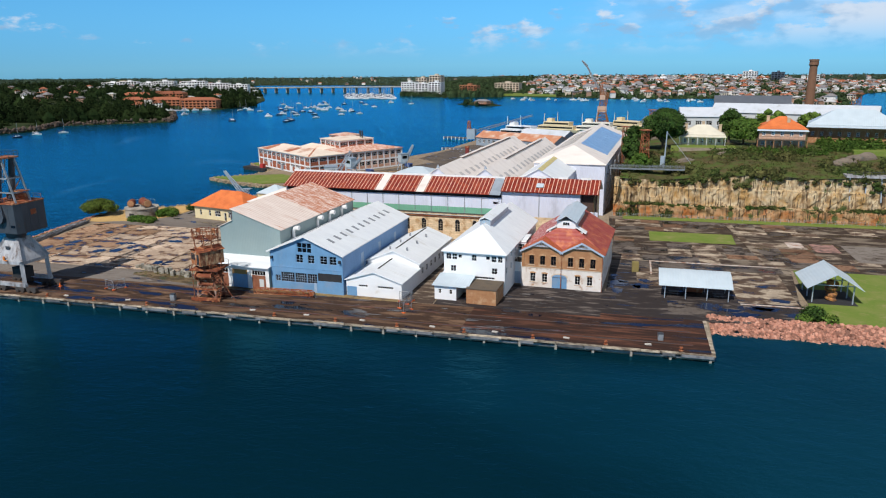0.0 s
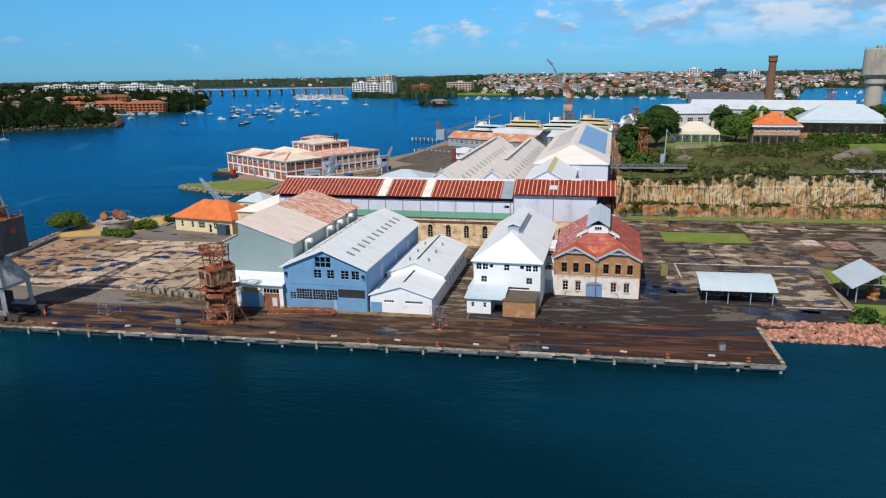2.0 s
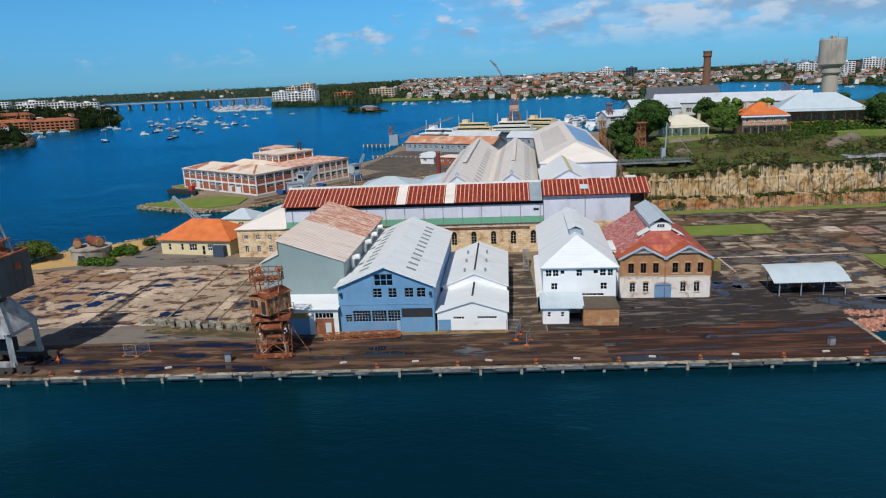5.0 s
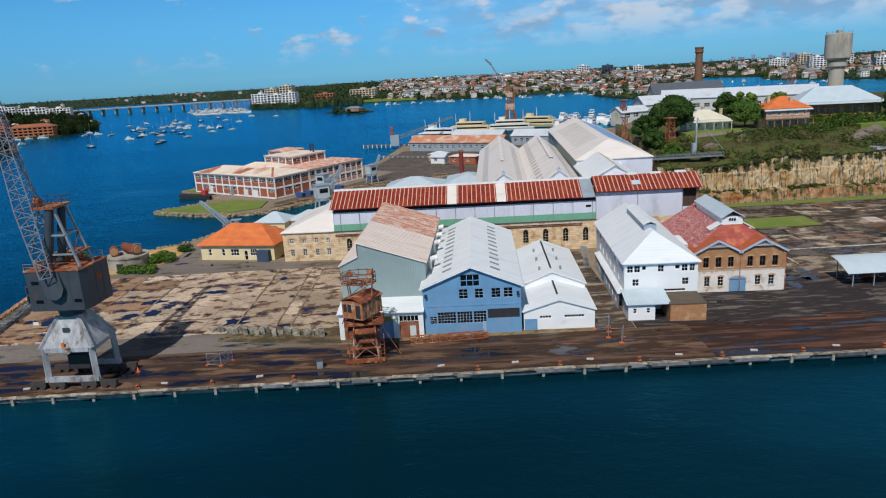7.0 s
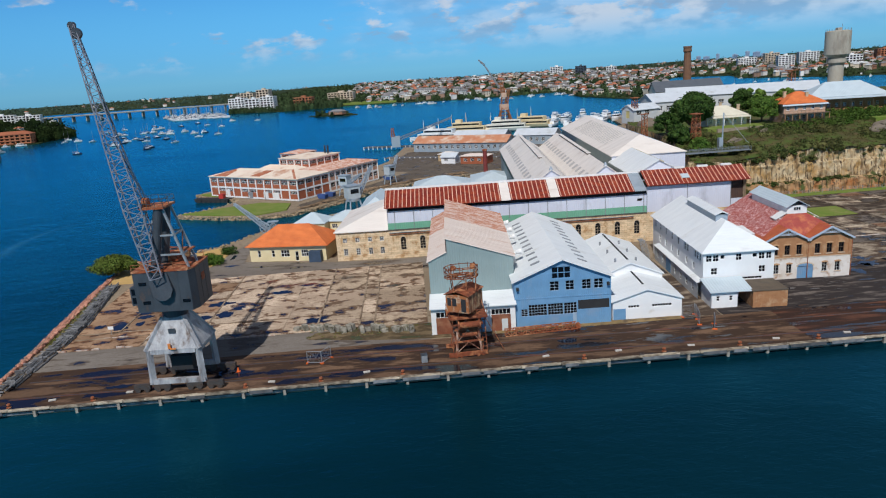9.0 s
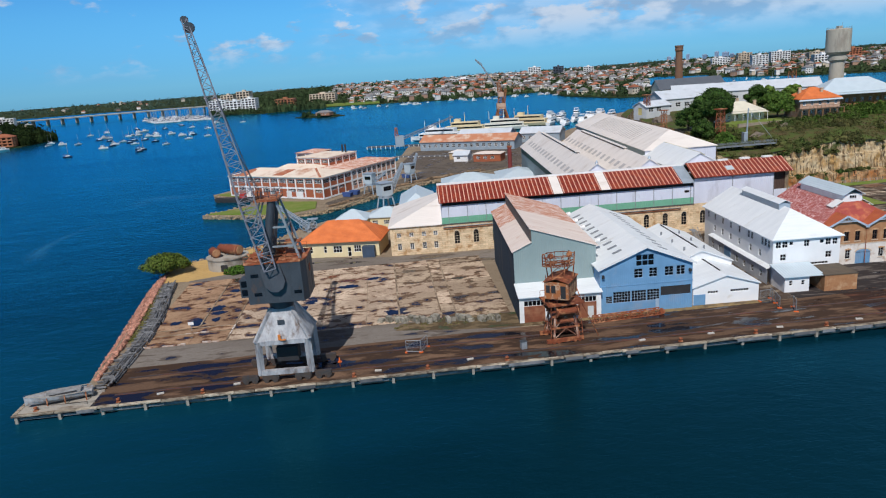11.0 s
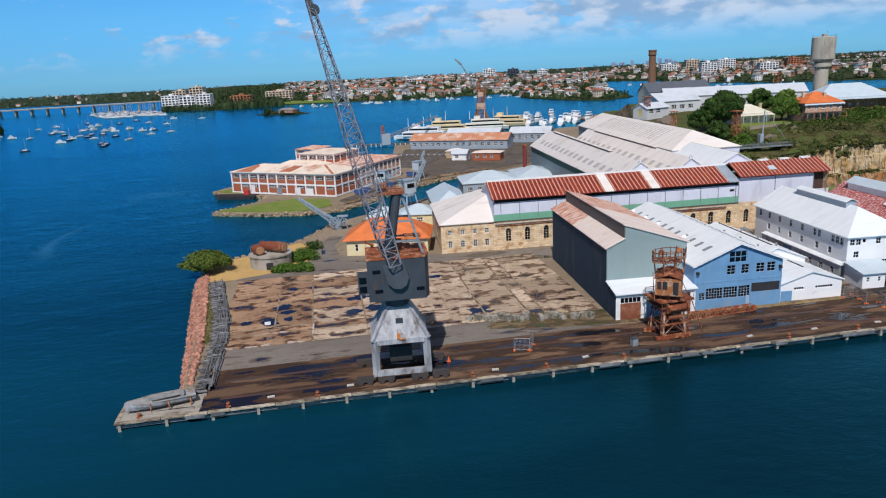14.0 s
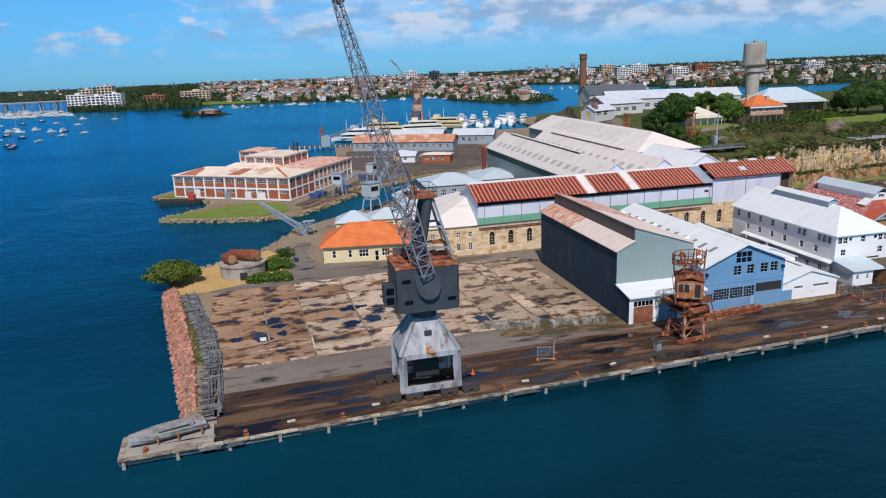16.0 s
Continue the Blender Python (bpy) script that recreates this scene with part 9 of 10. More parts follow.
scrub("hill_hedge", hedge, mat("hedge_leaves", (0.035, 0.08, 0.012), (0.07, 0.11, 0.02), 0.8, scale=0.3, fine=1.2, bump=0, island=0.5, spec=0.1), "dense dark hedges on the hilltop", 15, 130, 0.26, True)
scrub("rough_grass", tufts, mat("rough_grass_blades", (0.042, 0.060, 0.016), (0.125, 0.085, 0.040), 0.9, scale=0.1, fine=1.2, bump=0, island=0.5, spec=0.05), "rough olive grass and low weeds on the slope", 25, 22, 0.24)
f = thing("yard_fence", "low wire fence at the foot of the cliff", "fence", 0, 211.3, 0)
bm = BM()
tube(bm, (0, 0, 0), (0, 0, 1.2), 0.05, 5)
pm = bpy.data.meshes.new("fence_post")
bm.to_mesh(pm)
bm.free()
pm.materials.append(STEEL)
for i in range(56):
    shared("post", pm, f, pose(2 * i - 3, 0, 0))
for z in (0.4, 0.8, 1.15):
    bm = BM()
    tube(bm, (-3, 0, z), (107, 0, z), 0.025, 4)
    part("wire", bm, STEEL, f)


# ---- the point: brick offices, dock cranes, piers ----
def offices():
    b = thing("office_block", "two-storey red brick office block with a white concrete grid", "building", -163.6, 292.6, 0, -35.4)

    def wing(x0, x1, y0, y1, z0, z1, storeys, bay, faces, roof, hip, walls=RED_BRICK, full=False):
        at = {"f": lambda u, d, z: (x0 + u, y0 + d, z), "r": lambda u, d, z: (x1 - d, y0 + u, z), "l": lambda u, d, z: (x0 + d, y0 + u, z), "b": lambda u, d, z: (x0 + u, y1 - d, z)}
        h = (z1 - z0) / storeys
        for key in "frlb":
            L = (x1 - x0) if key in "fb" else (y1 - y0)
            n = max(1, round(L / bay))
            hs = []
            if key in faces:
                for s in range(storeys):
                    for i in range(n):
                        a, c = L * i / n + 0.55, L * (i + 1) / n - 0.55
                        if s == 0 and not full and (i * 5 + len(key + faces)) % 3 == 1:
                            continue
                        hs.append((a, c, z0 + s * h + h - (2.2 if full else 1.95 if s else 1.5), z0 + s * h + h - (0.55 if s else 0.45)))
            bm = BM()
            wall(bm, 0, L, z0, z1, hs, at[key], depth=0.3)
            part("brick_wall", bm, walls, b)
            for q in hs:
                window(b, at[key], q, max(2, round((q[1] - q[0]) / 0.8)), 2, WHITE_TRIM, 0.09, 0.12)
            if key in faces:
                out = lambda u, z, d=-0.1: Vector(at[key](u, d, z))
                for s in range(storeys + 1):
                    bm = BM()
                    z = z0 + s * h if s else z0 + 0.15
                    prism(bm, [out(0, z - 0.3), out(L, z - 0.3), out(L, z + 0.3), out(0, z + 0.3)], out(0, 0, 0.05) - out(0, 0, -0.1))
                    part("floor_band", bm, WHITE_TRIM, b)
                for i in range(n + 1):
                    u = L * i / n
                    bm = BM()
                    prism(bm, [out(u - 0.27, z0, -0.12), out(u + 0.27, z0, -0.12), out(u + 0.27, z1, -0.12), out(u - 0.27, z1, -0.12)], out(0, 0, 0.05) - out(0, 0, -0.1))
                    part("pilaster", bm, WHITE_TRIM, b)
        bm = BM()
        hip_roof(bm, x0, x1, y0, y1, z1 + 0.2, z1 + hip, 0.5, along="x" if x1 - x0 > y1 - y0 else "y", thick=0.2)
        part("roof", bm, roof, b)

    OLD = mat("worn_cream_and_rust_roof", (0.76, 0.66, 0.55), (0.66, 0.53, 0.42), 0.7, scale=0.2, stain=(0.45, 0.20, 0.11), stain_at=0.63, stain_scale=0.1)
    wing(0, 46.6, 0, 17, 0.2, 7.7, 2, 4.2, "flr", OLD, 2.2)
    wing(30, 46.6, 17.4, 47, 0.2, 7.9, 2, 3.3, "rb", RED_RUST_ROOF, 1.8, mat("peach_washed_brick", (0.62, 0.42, 0.32), (0.40, 0.18, 0.10), 0.85, scale=0.3, fine=3), True)
    # rusted sheets on the hip end and in the front slope, doors in the ground floor
    RED_SHEET = mat("red_oxide_sheets", (0.34, 0.10, 0.05), (0.42, 0.17, 0.09), 0.75, scale=0.3, fine=3, stain=(0.55, 0.36, 0.24), stain_at=0.62)
    for q in ([(-0.3, 0.2, 8.16), (-0.3, 16.8, 8.16), (8.4, 8.6, 10.13)], [(2.2, -0.2, 8.17), (9.5, -0.2, 8.17), (9.2, 6.0, 9.52), (7.4, 7.4, 9.85)], [(22, 0.8, 8.4), (27, 0.8, 8.4), (28.6, 6.8, 9.75), (24.6, 6.8, 9.75)], [(37.6, 8.4, 10.13), (46.6, -0.1, 8.2), (45.4, -0.1, 8.2), (37.0, 7.8, 10.0)]):
        bm = BM()
        prism(bm, q, (0, 0, 0.06))
        part("rusted_sheets", bm, RED_SHEET, b, "rust-red sheets let into the roof")
    for x, w, h2, m in ((9.0, 1.6, 3.0, WHITE_TRIM), (20.6, 2.6, 2.4, STEEL), (29.0, 2.4, 2.6, WHITE_TRIM), (34.2, 2.8, 2.5, WHITE_TRIM)):
        bm = BM()
        box(bm, x, x + w, -0.12, 0.1, 0.2, 0.2 + h2)
        part("door", bm, m, b, "pale loading door")
    wing(8, 29.8, 17.3, 24.8, 0.2, 7.6, 2, 4.2, "l", OLD, 1.9)
    wing(13.5, 29.8, 25, 43, 0.2, 11.3, 3, 4.2, "flrb", OLD, 1.2)
    wing(3.5, 13.2, 36, 47, 0.2, 11.6, 3, 4.2, "flb", RED_RUST_ROOF, 1.2)
    for x, y in ((27, 38), (28.6, 38)):
        bm = BM()
        tube(bm, (x, y, 11), (x, y, 15.2), 0.35, 10)
        part("flue", bm, DARK, b)


def slip_crane(x, y, z, rz, s=1.0, label="small pale grey dock crane on a square base", jib=(5.5, 0, 3.5)):
    c = thing("dock_crane", label, "crane", x, y, z, rz, group="small dock cranes")
    for sx in (-1, 1):
        for sy in (-1, 1):
            bm = BM()
            beam(bm, (sx * 2.0 * s, sy * 1.8 * s, 0), (sx * 1.4 * s, sy * 1.3 * s, 3.6 * s), 0.35 * s)
            part("leg", bm, ZINC, c)
    bm = BM()
    tube(bm, (0, 0, 3.4 * s), (0, 0, 4.2 * s), 1.9 * s, 16)
    part("turntable", bm, ZINC, c)
    bm = BM()
    box(bm, -1.9 * s, 1.7 * s, -1.5 * s, 1.5 * s, 4.2 * s, 7.6 * s)
    cab = part("cab", bm, mat("pale_blue_grey_paint", (0.46, 0.52, 0.55), (0.4, 0.46, 0.5), 0.5), c)
    bm = BM()
    box(bm, -1.2 * s, 1.2 * s, -1.56 * s, -1.5 * s, 5.6 * s, 6.8 * s)
    part("pane", bm, GLASS, cab)
    bm = BM()
    prism(bm, [(-2.1 * s, -1.7 * s, 7.6 * s), (1.9 * s, -1.7 * s, 7.6 * s), (1.9 * s, 1.7 * s, 7.6 * s), (-2.1 * s, 1.7 * s, 7.6 * s)], (0, 0, 0.25 * s))
    part("roof", bm, ZINC, cab)
    bm = BM()
    a = Vector((1.6, 0, 4.8)) * s
    lattice(bm, a, a + Vector(jib) * s, 1.2 * s, 0.5 * s, 6, 0.12 * s)
    part("jib", bm, ZINC, c)


offices()
bg = thing("work_barge", "low black work barge moored at the point", "boat", -161.5, 286.0, SEA, -22)
bm = BM()
prism(bm, [(-7, -1.7, 0), (7, -1.7, 0), (8, -1.7, 1.5), (-8, -1.7, 1.5)], (0, 3.4, 0))
part("hull", bm, DARK, bg)
bm = BM()
box(bm, 3.0, 5.0, -0.8, 0.9, 1.5, 3.2)
part("deckhouse", bm, mat("bright_red_paint", (0.5, 0.04, 0.03), None, 0.5), bg, "small red deckhouse")
for i in range(7):
    bm = BM()
    tube(bm, (-7 + 2.2 * i, -1.95, 0.9), (-7 + 2.2 * i, -1.7, 0.9), 0.5, 10)
    part("tyre_fender", bm, DARK, bg)
rng = random.Random(61)
verts, faces = [], []
for i in range(150):
    p, d = along([(-121, 251), (-114.6, 258), (-106, 269), (-97.7, 280), (-86, 289), (-75.4, 296), (-62, 302)], rng.random())
    q = p + Vector((-d.y, d.x)) * rng.uniform(-0.4, 3.2)
    L, w, a, z = rng.uniform(2.0, 6.5), rng.uniform(0.12, 0.3), math.atan2(d.y, d.x) + rng.uniform(-0.35, 0.35), rng.uniform(-0.03, 0.5)
    e, f = Vector((math.cos(a), math.sin(a))) * L / 2, Vector((-math.sin(a), math.cos(a))) * w / 2
    n = len(verts)
    verts += [(*(q + u * e + v * f), z + h * w) for h in (0, 1) for u, v in ((-1, -1), (1, -1), (1, 1), (-1, 1))]
    faces += [[n + k for k in fc] for fc in ((3, 2, 1, 0), (4, 5, 6, 7), (0, 1, 5, 4), (1, 2, 6, 5), (2, 3, 7, 6), (3, 0, 4, 7))]
me = bpy.data.meshes.new("salvaged_timber")
me.from_pydata(verts, [], faces)
me.materials.append(mat("salvaged_brown_timber", (0.36, 0.25, 0.15), (0.18, 0.115, 0.07), 0.85, scale=0.5, fine=5, island=0.45))
tagged(new("salvaged_timber", me), "loose salvaged timbers piled along the dock edge", "timber", kind="stuff")
slip_crane(-108.7, 268.5, 0, -30, 1.0)
slip_crane(-103.6, 236.5, 0, 30, 1.15, jib=(5.0, 0, 7.5))
slip_crane(-93.0, 289.0, 0, 50, 0.95, jib=(4.0, 0, 6.5))
hc = thing("hand_crane", "old pale steel hand crane leaning over the water", "crane", -126.4, 214.0, 0, 0)
bm = BM()
tube(bm, (0, 0, 0), (0, 0, 2.0), 0.9, 14, 0.7)
part("pedestal", bm, ZINC, hc)
bm = BM()
lattice(bm, (0, 0, 1.4), (-10.5, 6.0, 8.6), 1.3, 0.5, 8, 0.12)
part("jib", bm, ZINC, hc)
for cx, r in ((-0.9, 1.5), (1.4, 1.1)):
    bm = BM()
    ring = [(cx + r * math.cos(k * math.pi / 8), -1.0, 2.2 + r * math.sin(k * math.pi / 8)) for k in range(16)]
    for k in range(16):
        beam(bm, ring[k], ring[(k + 1) % 16], 0.16)
        if k % 2 == 0:
            beam(bm, (cx, -1.0, 2.2), ring[k], 0.09)
    part("gear_wheel", bm, ZINC, hc)
for sx in (-1, 1):
    bm = BM()
    beam(bm, (sx * 1.4 + 1.2, -0.9, 0), (1.2, -0.8, 3.6), 0.18)
    beam(bm, (sx * 1.4 + 1.2, 0.9, 0), (1.2, 0.8, 3.6), 0.18)
    part("side_frame", bm, CRANE_PALE, hc)
bm = BM()
tube(bm, (1.2, -0.7, 1.4), (1.2, 0.7, 1.4), 0.6, 12)
part("winch_drum", bm, CRANE_PALE, hc)
bm = BM()
box(bm, -0.2, 2.8, -1.1, 1.1, 3.6, 3.75)
part("canopy", bm, ZINC, hc)


def plain_shed(name, label, x, y, rz, W, D, E, Rg, wall_mat, roof_mat, z=0.0, hip=False):
    b = thing(name, label, "building", x, y, z, rz)
    hs = [(1.5 + 3.4 * i, 3.2 + 3.4 * i, E * 0.35, E * 0.75) for i in range(int((W - 2) / 3.4))]
    bm = BM()
    wall(bm, 0, W, 0, E, hs)
    part("front_wall", bm, wall_mat, b)
    for q in hs:
        window(b, FRONT, q, 3, 2, WHITE_TRIM, 0.1)
    for at in (left_side(), right_side(W)):
        bm = BM()
        wall(bm, 0, D, 0, E if hip else Rg, (), at, () if hip else gable_planes(0, D, E, Rg))
        part("end_wall", bm, wall_mat, b)
    bm = BM()
    wall(bm, 0, W, 0, E, (), back_side(D))
    part("back_wall", bm, wall_mat, b)
    bm = BM()
    if hip:
        hip_roof(bm, 0, W, 0, D, E, Rg, 0.4, along="x" if W > D else "y")
    else:
        for ye in (-0.5, D + 0.5):
            prism(bm, [(-0.5, ye, E - 0.2), (W + 0.5, ye, E - 0.2), (W + 0.5, D / 2, Rg), (-0.5, D / 2, Rg)], (0, 0, 0.15))
    part("roof", bm, roof_mat, b)
    return b


ORANGE_RUST = mat("orange_rusted_sheet", (0.52, 0.24, 0.13), (0.44, 0.17, 0.09), 0.7, scale=0.15, ribs=("X", 0.6), rib_depth=0.02, stain=(0.60, 0.46, 0.36), stain_at=0.56, stain_scale=0.2)
GREY_SHEET = mat("blue_grey_sheet", (0.30, 0.36, 0.42), (0.25, 0.31, 0.36), 0.6, scale=0.3)
plain_shed("wharf_shed", "long wharf shed with an orange rusty roof", -82.5, 392, -29, 53, 13, 4.6, 7.6, GREY_SHEET, ORANGE_RUST)
plain_shed("wharf_shed", "long wharf shed with a white roof", -60, 408, -29, 30, 12, 5.0, 7.8, GREY_SHEET, WHITE_ROOF_X)
plain_shed("wharf_shed", "wharf shed with a white roof", -28, 392, -29, 22, 12, 5.0, 7.8, GREY_SHEET, WHITE_ROOF_X)
plain_shed("stone_hut", "small square sandstone hut by the dock", -71.5, 346.5, -25, 8, 6, 3.2, 4.2, SANDSTONE, CREAM_ROOF, hip=True)
plain_shed("brick_hut", "low red brick hut with a flat rusty roof", -62.0, 331.6, -28, 13, 7, 3.4, 4.2, RED_BRICK, RUST_ROOF, hip=True)
plain_shed("marquee", "small white pitched pavilion", -70.5, 337.5, -28, 7, 6, 3.0, 4.6, WHITE_WALL, WHITE_ROOF_X)
plain_shed("slip_shed", "low shed with a pale blue-grey roof", -84.5, 243.0, -5, 19, 16, 4.8, 7.6, GREY_SHEET, GREY_ROOF, hip=True)
plain_shed("slip_shed", "low shed with a pale blue-grey roof", -64.5, 248.0, -5, 15, 18, 4.6, 7.0, GREY_SHEET, GREY_ROOF, hip=True)
plain_shed("dock_hut", "small hut with a pale blue-grey hipped roof", -118.5, 209.5, -12, 9, 8, 3.2, 5.6, CREAM_WALL, GREY_ROOF, hip=True)
plain_shed("dock_hut", "low hut with a pale blue-grey roof", -109.5, 211.0, -12, 10.5, 9, 3.0, 5.2, CREAM_WALL, GREY_ROOF, hip=True)
plain_shed("dock_shed", "shed with a pale grey roof behind the stone block", -100.0, 206.0, -4, 9.5, 24, 5.6, 9.0, MORTAR, GREY_ROOF, hip=True)
pf = thing("red_flue", "dark red steel flue pipe beside the hall", "flue", -58.2, 260.5, 0)
bm = BM()
tube(bm, (0, 0, 0), (0, 0, 14), 0.75, 14)
part("pipe", bm, mat("dark_red_paint", (0.20, 0.035, 0.03), None, 0.6), pf)
bm = BM()
tube(bm, (0, 0, 13.8), (0, 0, 14.3), 0.9, 14)
part("cap", bm, RUST, pf)

pier = thing("pier", "timber jetty on pale piles beside the docks", "pier", -98, 374, 0, -28)
bm = BM()
box(bm, 0, 62, 0, 5, -0.3, 0.1)
part("deck", bm, TIMBER, pier)
for i in range(22):
    bm = BM()
    box(bm, 2.9 * i, 2.9 * i + 0.35, -0.2, 0.2, -3, 0.4)
    part("pile", bm, WHITE_TRIM, pier)
pier = thing("pier", "long timber ferry jetty on pale piles", "pier", -112, 432, 0, -20)
bm = BM()
box(bm, 0, 46, 0, 5, -0.3, 0.2)
part("deck", bm, TIMBER, pier)
for i in range(16):
    bm = BM()
    box(bm, 2.9 * i, 2.9 * i + 0.35, -0.2, 0.2, -3, 0.6)
    part("pile", bm, WHITE_TRIM, pier)
for i, (x, y, c) in enumerate(((-119.0, 268.0, (0.05, 0.12, 0.35)), (-116.5, 271.2, (0.05, 0.12, 0.35)), (-96, 301, (0.06, 0.08, 0.2)), (-106.5, 279.5, (0.06, 0.14, 0.4)))):
    k = thing("skip_bin", "blue steel skip bin beside the offices", "bin", x, y, 0, -35, group="skip bins")
    bm = BM()
    prism(bm, [(0, 0, 0.1), (3.2, 0, 0.1), (3.6, 0, 1.5), (-0.4, 0, 1.5)], (0, 1.6, 0))
    part("body", bm, mat("blue_skip_paint", (0.05, 0.10, 0.28), None, 0.6), k)
    bm = BM()
    box(bm, -0.45, 3.65, -0.05, 1.65, 1.5, 1.6)
    part("rim", bm, mat("blue_skip_paint", (0.05, 0.10, 0.28)), k)

pc = thing("dockside_crane", "tall rust-red dockside crane at the far wharf", "crane", -17.5, 505, 0)
for sx in (-1, 1):
    for sy in (-1, 1):
        bm = BM()
        beam(bm, (sx * 5.5, sy * 4.5, 0), (sx * 2.4, sy * 2.2, 11), 0.8)
        part("leg", bm, mat("orange_crane_rust", (0.33, 0.13, 0.055), (0.2, 0.075, 0.035), 0.8), pc)
bm = BM()
box(bm, -3.2, 2.8, -2.4, 2.4, 11.5, 15.5)
part("house", bm, mat("pale_peach_paint", (0.55, 0.38, 0.28), (0.45, 0.3, 0.22), 0.7), pc)
bm = BM()
box(bm, -2.0, 1.6, -2.0, 2.0, 20.0, 23.0)
part("winch_cabin", bm, mat("pale_peach_paint", (0.55, 0.38, 0.28), (0.45, 0.3, 0.22), 0.7), pc)
bm = BM()
lattice(bm, (0, 0, 3), (0, 0, 20), 6.5, 3.2, 7, 0.26, up=(1, 0, 0))
lattice(bm, (0, 0, 20), (-1.5, 0, 30), 3.2, 1.6, 6, 0.24, up=(1, 0, 0))
lattice(bm, (1.5, 0, 15.5), (3.5, 0, 25), 2.0, 1.2, 5, 0.22, up=(1, 0, 0))
part("tower", bm, mat("orange_crane_rust", (0.45, 0.2, 0.09)), pc)
bm = BM()
lattice(bm, (-3, 1, 27), (-12, 5, 42.5), 0.9, 0.6, 9, 0.14)
lattice(bm, (-12, 5, 42.5), (-15.5, 7, 46), 1.1, 0.5, 3, 0.2)
part("jib", bm, STEEL, pc, "thin grey lattice jib")
sc = thing("shear_crane", "long low grey lattice jib crane on the jetty", "crane", -92, 425, 0, 0)
bm = BM()
lattice(bm, (0, 0, 4), (34, 22, 13), 1.5, 0.7, 16, 0.1)
part("jib", bm, STEEL, sc)
bm = BM()
box(bm, -3, 2, -2.5, 2.5, 0, 6)
part("house", bm, GREY_SHEET, sc)
bm = BM()
lattice(bm, (-2, 0, 6), (-2, 0, 11), 2, 1, 3, 0.2, up=(1, 0, 0))
part("gantry", bm, RUST, sc)


# ---- boats ----
HULL = mat("white_gelcoat", (0.80, 0.80, 0.80), (0.74, 0.74, 0.74), 0.3)
BLUE_HULL = mat("navy_hull", (0.03, 0.05, 0.12), None, 0.3)


def hull_mesh(bm, L, w, h):
    rows = []
    for i in range(9):
        u = i / 8
        half = w / 2 * (1 - (1 - min(1, (1 - u) / 0.5)) ** 2) if u > 0.5 else w / 2 * (0.85 + 0.3 * u)
        half = max(half, 0.03)
        sh = h * (1 + 0.25 * u * u)
        rows.append([bm.verts.new((-L / 2 + L * u, s * half * k, z * sh)) for s, k, z in ((-1, 1, 1), (-1, 0.8, 0.3), (0, 0, -0.1), (1, 0.8, 0.3), (1, 1, 1))])
    for i in range(8):
        for k in range(4):
            bm.faces.new((rows[i][k], rows[i + 1][k], rows[i + 1][k + 1], rows[i][k + 1]))
        bm.faces.new((rows[i][4], rows[i + 1][4], rows[i + 1][0], rows[i][0]))
    bm.faces.new(rows[0][::-1])
    bm.faces.new(rows[8])


def shrink(boat, k):
    for ob in boat.children_recursive:
        ob.data.transform(Matrix.Scale(k, 4))


def yacht(hull, label):
    y = thing("sailing_yacht", label, "boat", 0, -300, SEA, group="moored yachts")
    bm = BM()
    hull_mesh(bm, 9.0, 2.7, 1.0)
    part("hull", bm, hull, y)
    bm = BM()
    prism(bm, [(-1.8, -0.9, 1.3), (2.2, -0.7, 1.4), (2.2, 0.7, 1.4), (-1.8, 0.9, 1.3)], (0, 0, 0.6))
    part("cabin", bm, HULL, y)
    bm = BM()
    tube(bm, (0.8, 0, 1.3), (0.8, 0, 14.5), 0.14, 6, 0.1)
    part("mast", bm, STEEL, y)
    bm = BM()
    tube(bm, (0.8, 0, 2.6), (-4.2, 0, 2.7), 0.28, 6)
    part("boom", bm, BLUE_HULL, y, "boom with a furled blue sail cover")
    shrink(y, 0.72)
    return y


def cruiser(label, L=10.5):
    y = thing("motor_cruiser", label, "boat", 10, -300, SEA, group="moored motor boats")
    bm = BM()
    hull_mesh(bm, L, L * 0.3, 1.8)
    part("hull", bm, HULL, y)
    bm = BM()
    box(bm, -L * 0.32, L * 0.15, -L * 0.12, L * 0.12, 1.7, 3.4)
    cab = part("cabin", bm, HULL, y)
    bm = BM()
    box(bm, -L * 0.3, L * 0.155, -L * 0.122, L * 0.122, 2.5, 3.0)
    part("window_band", bm, GLASS, cab)
    bm = BM()
    box(bm, -L * 0.25, L * 0.02, -L * 0.1, L * 0.1, 4.3, 4.5)
    for s in (-1, 1):
        beam(bm, (-L * 0.2, s * L * 0.09, 3.4), (-L * 0.2, s * L * 0.09, 4.3), 0.12)
        beam(bm, (0, s * L * 0.09, 3.4), (0, s * L * 0.09, 4.3), 0.12)
    part("flybridge", bm, HULL, y)
    shrink(y, 0.68)
    return y


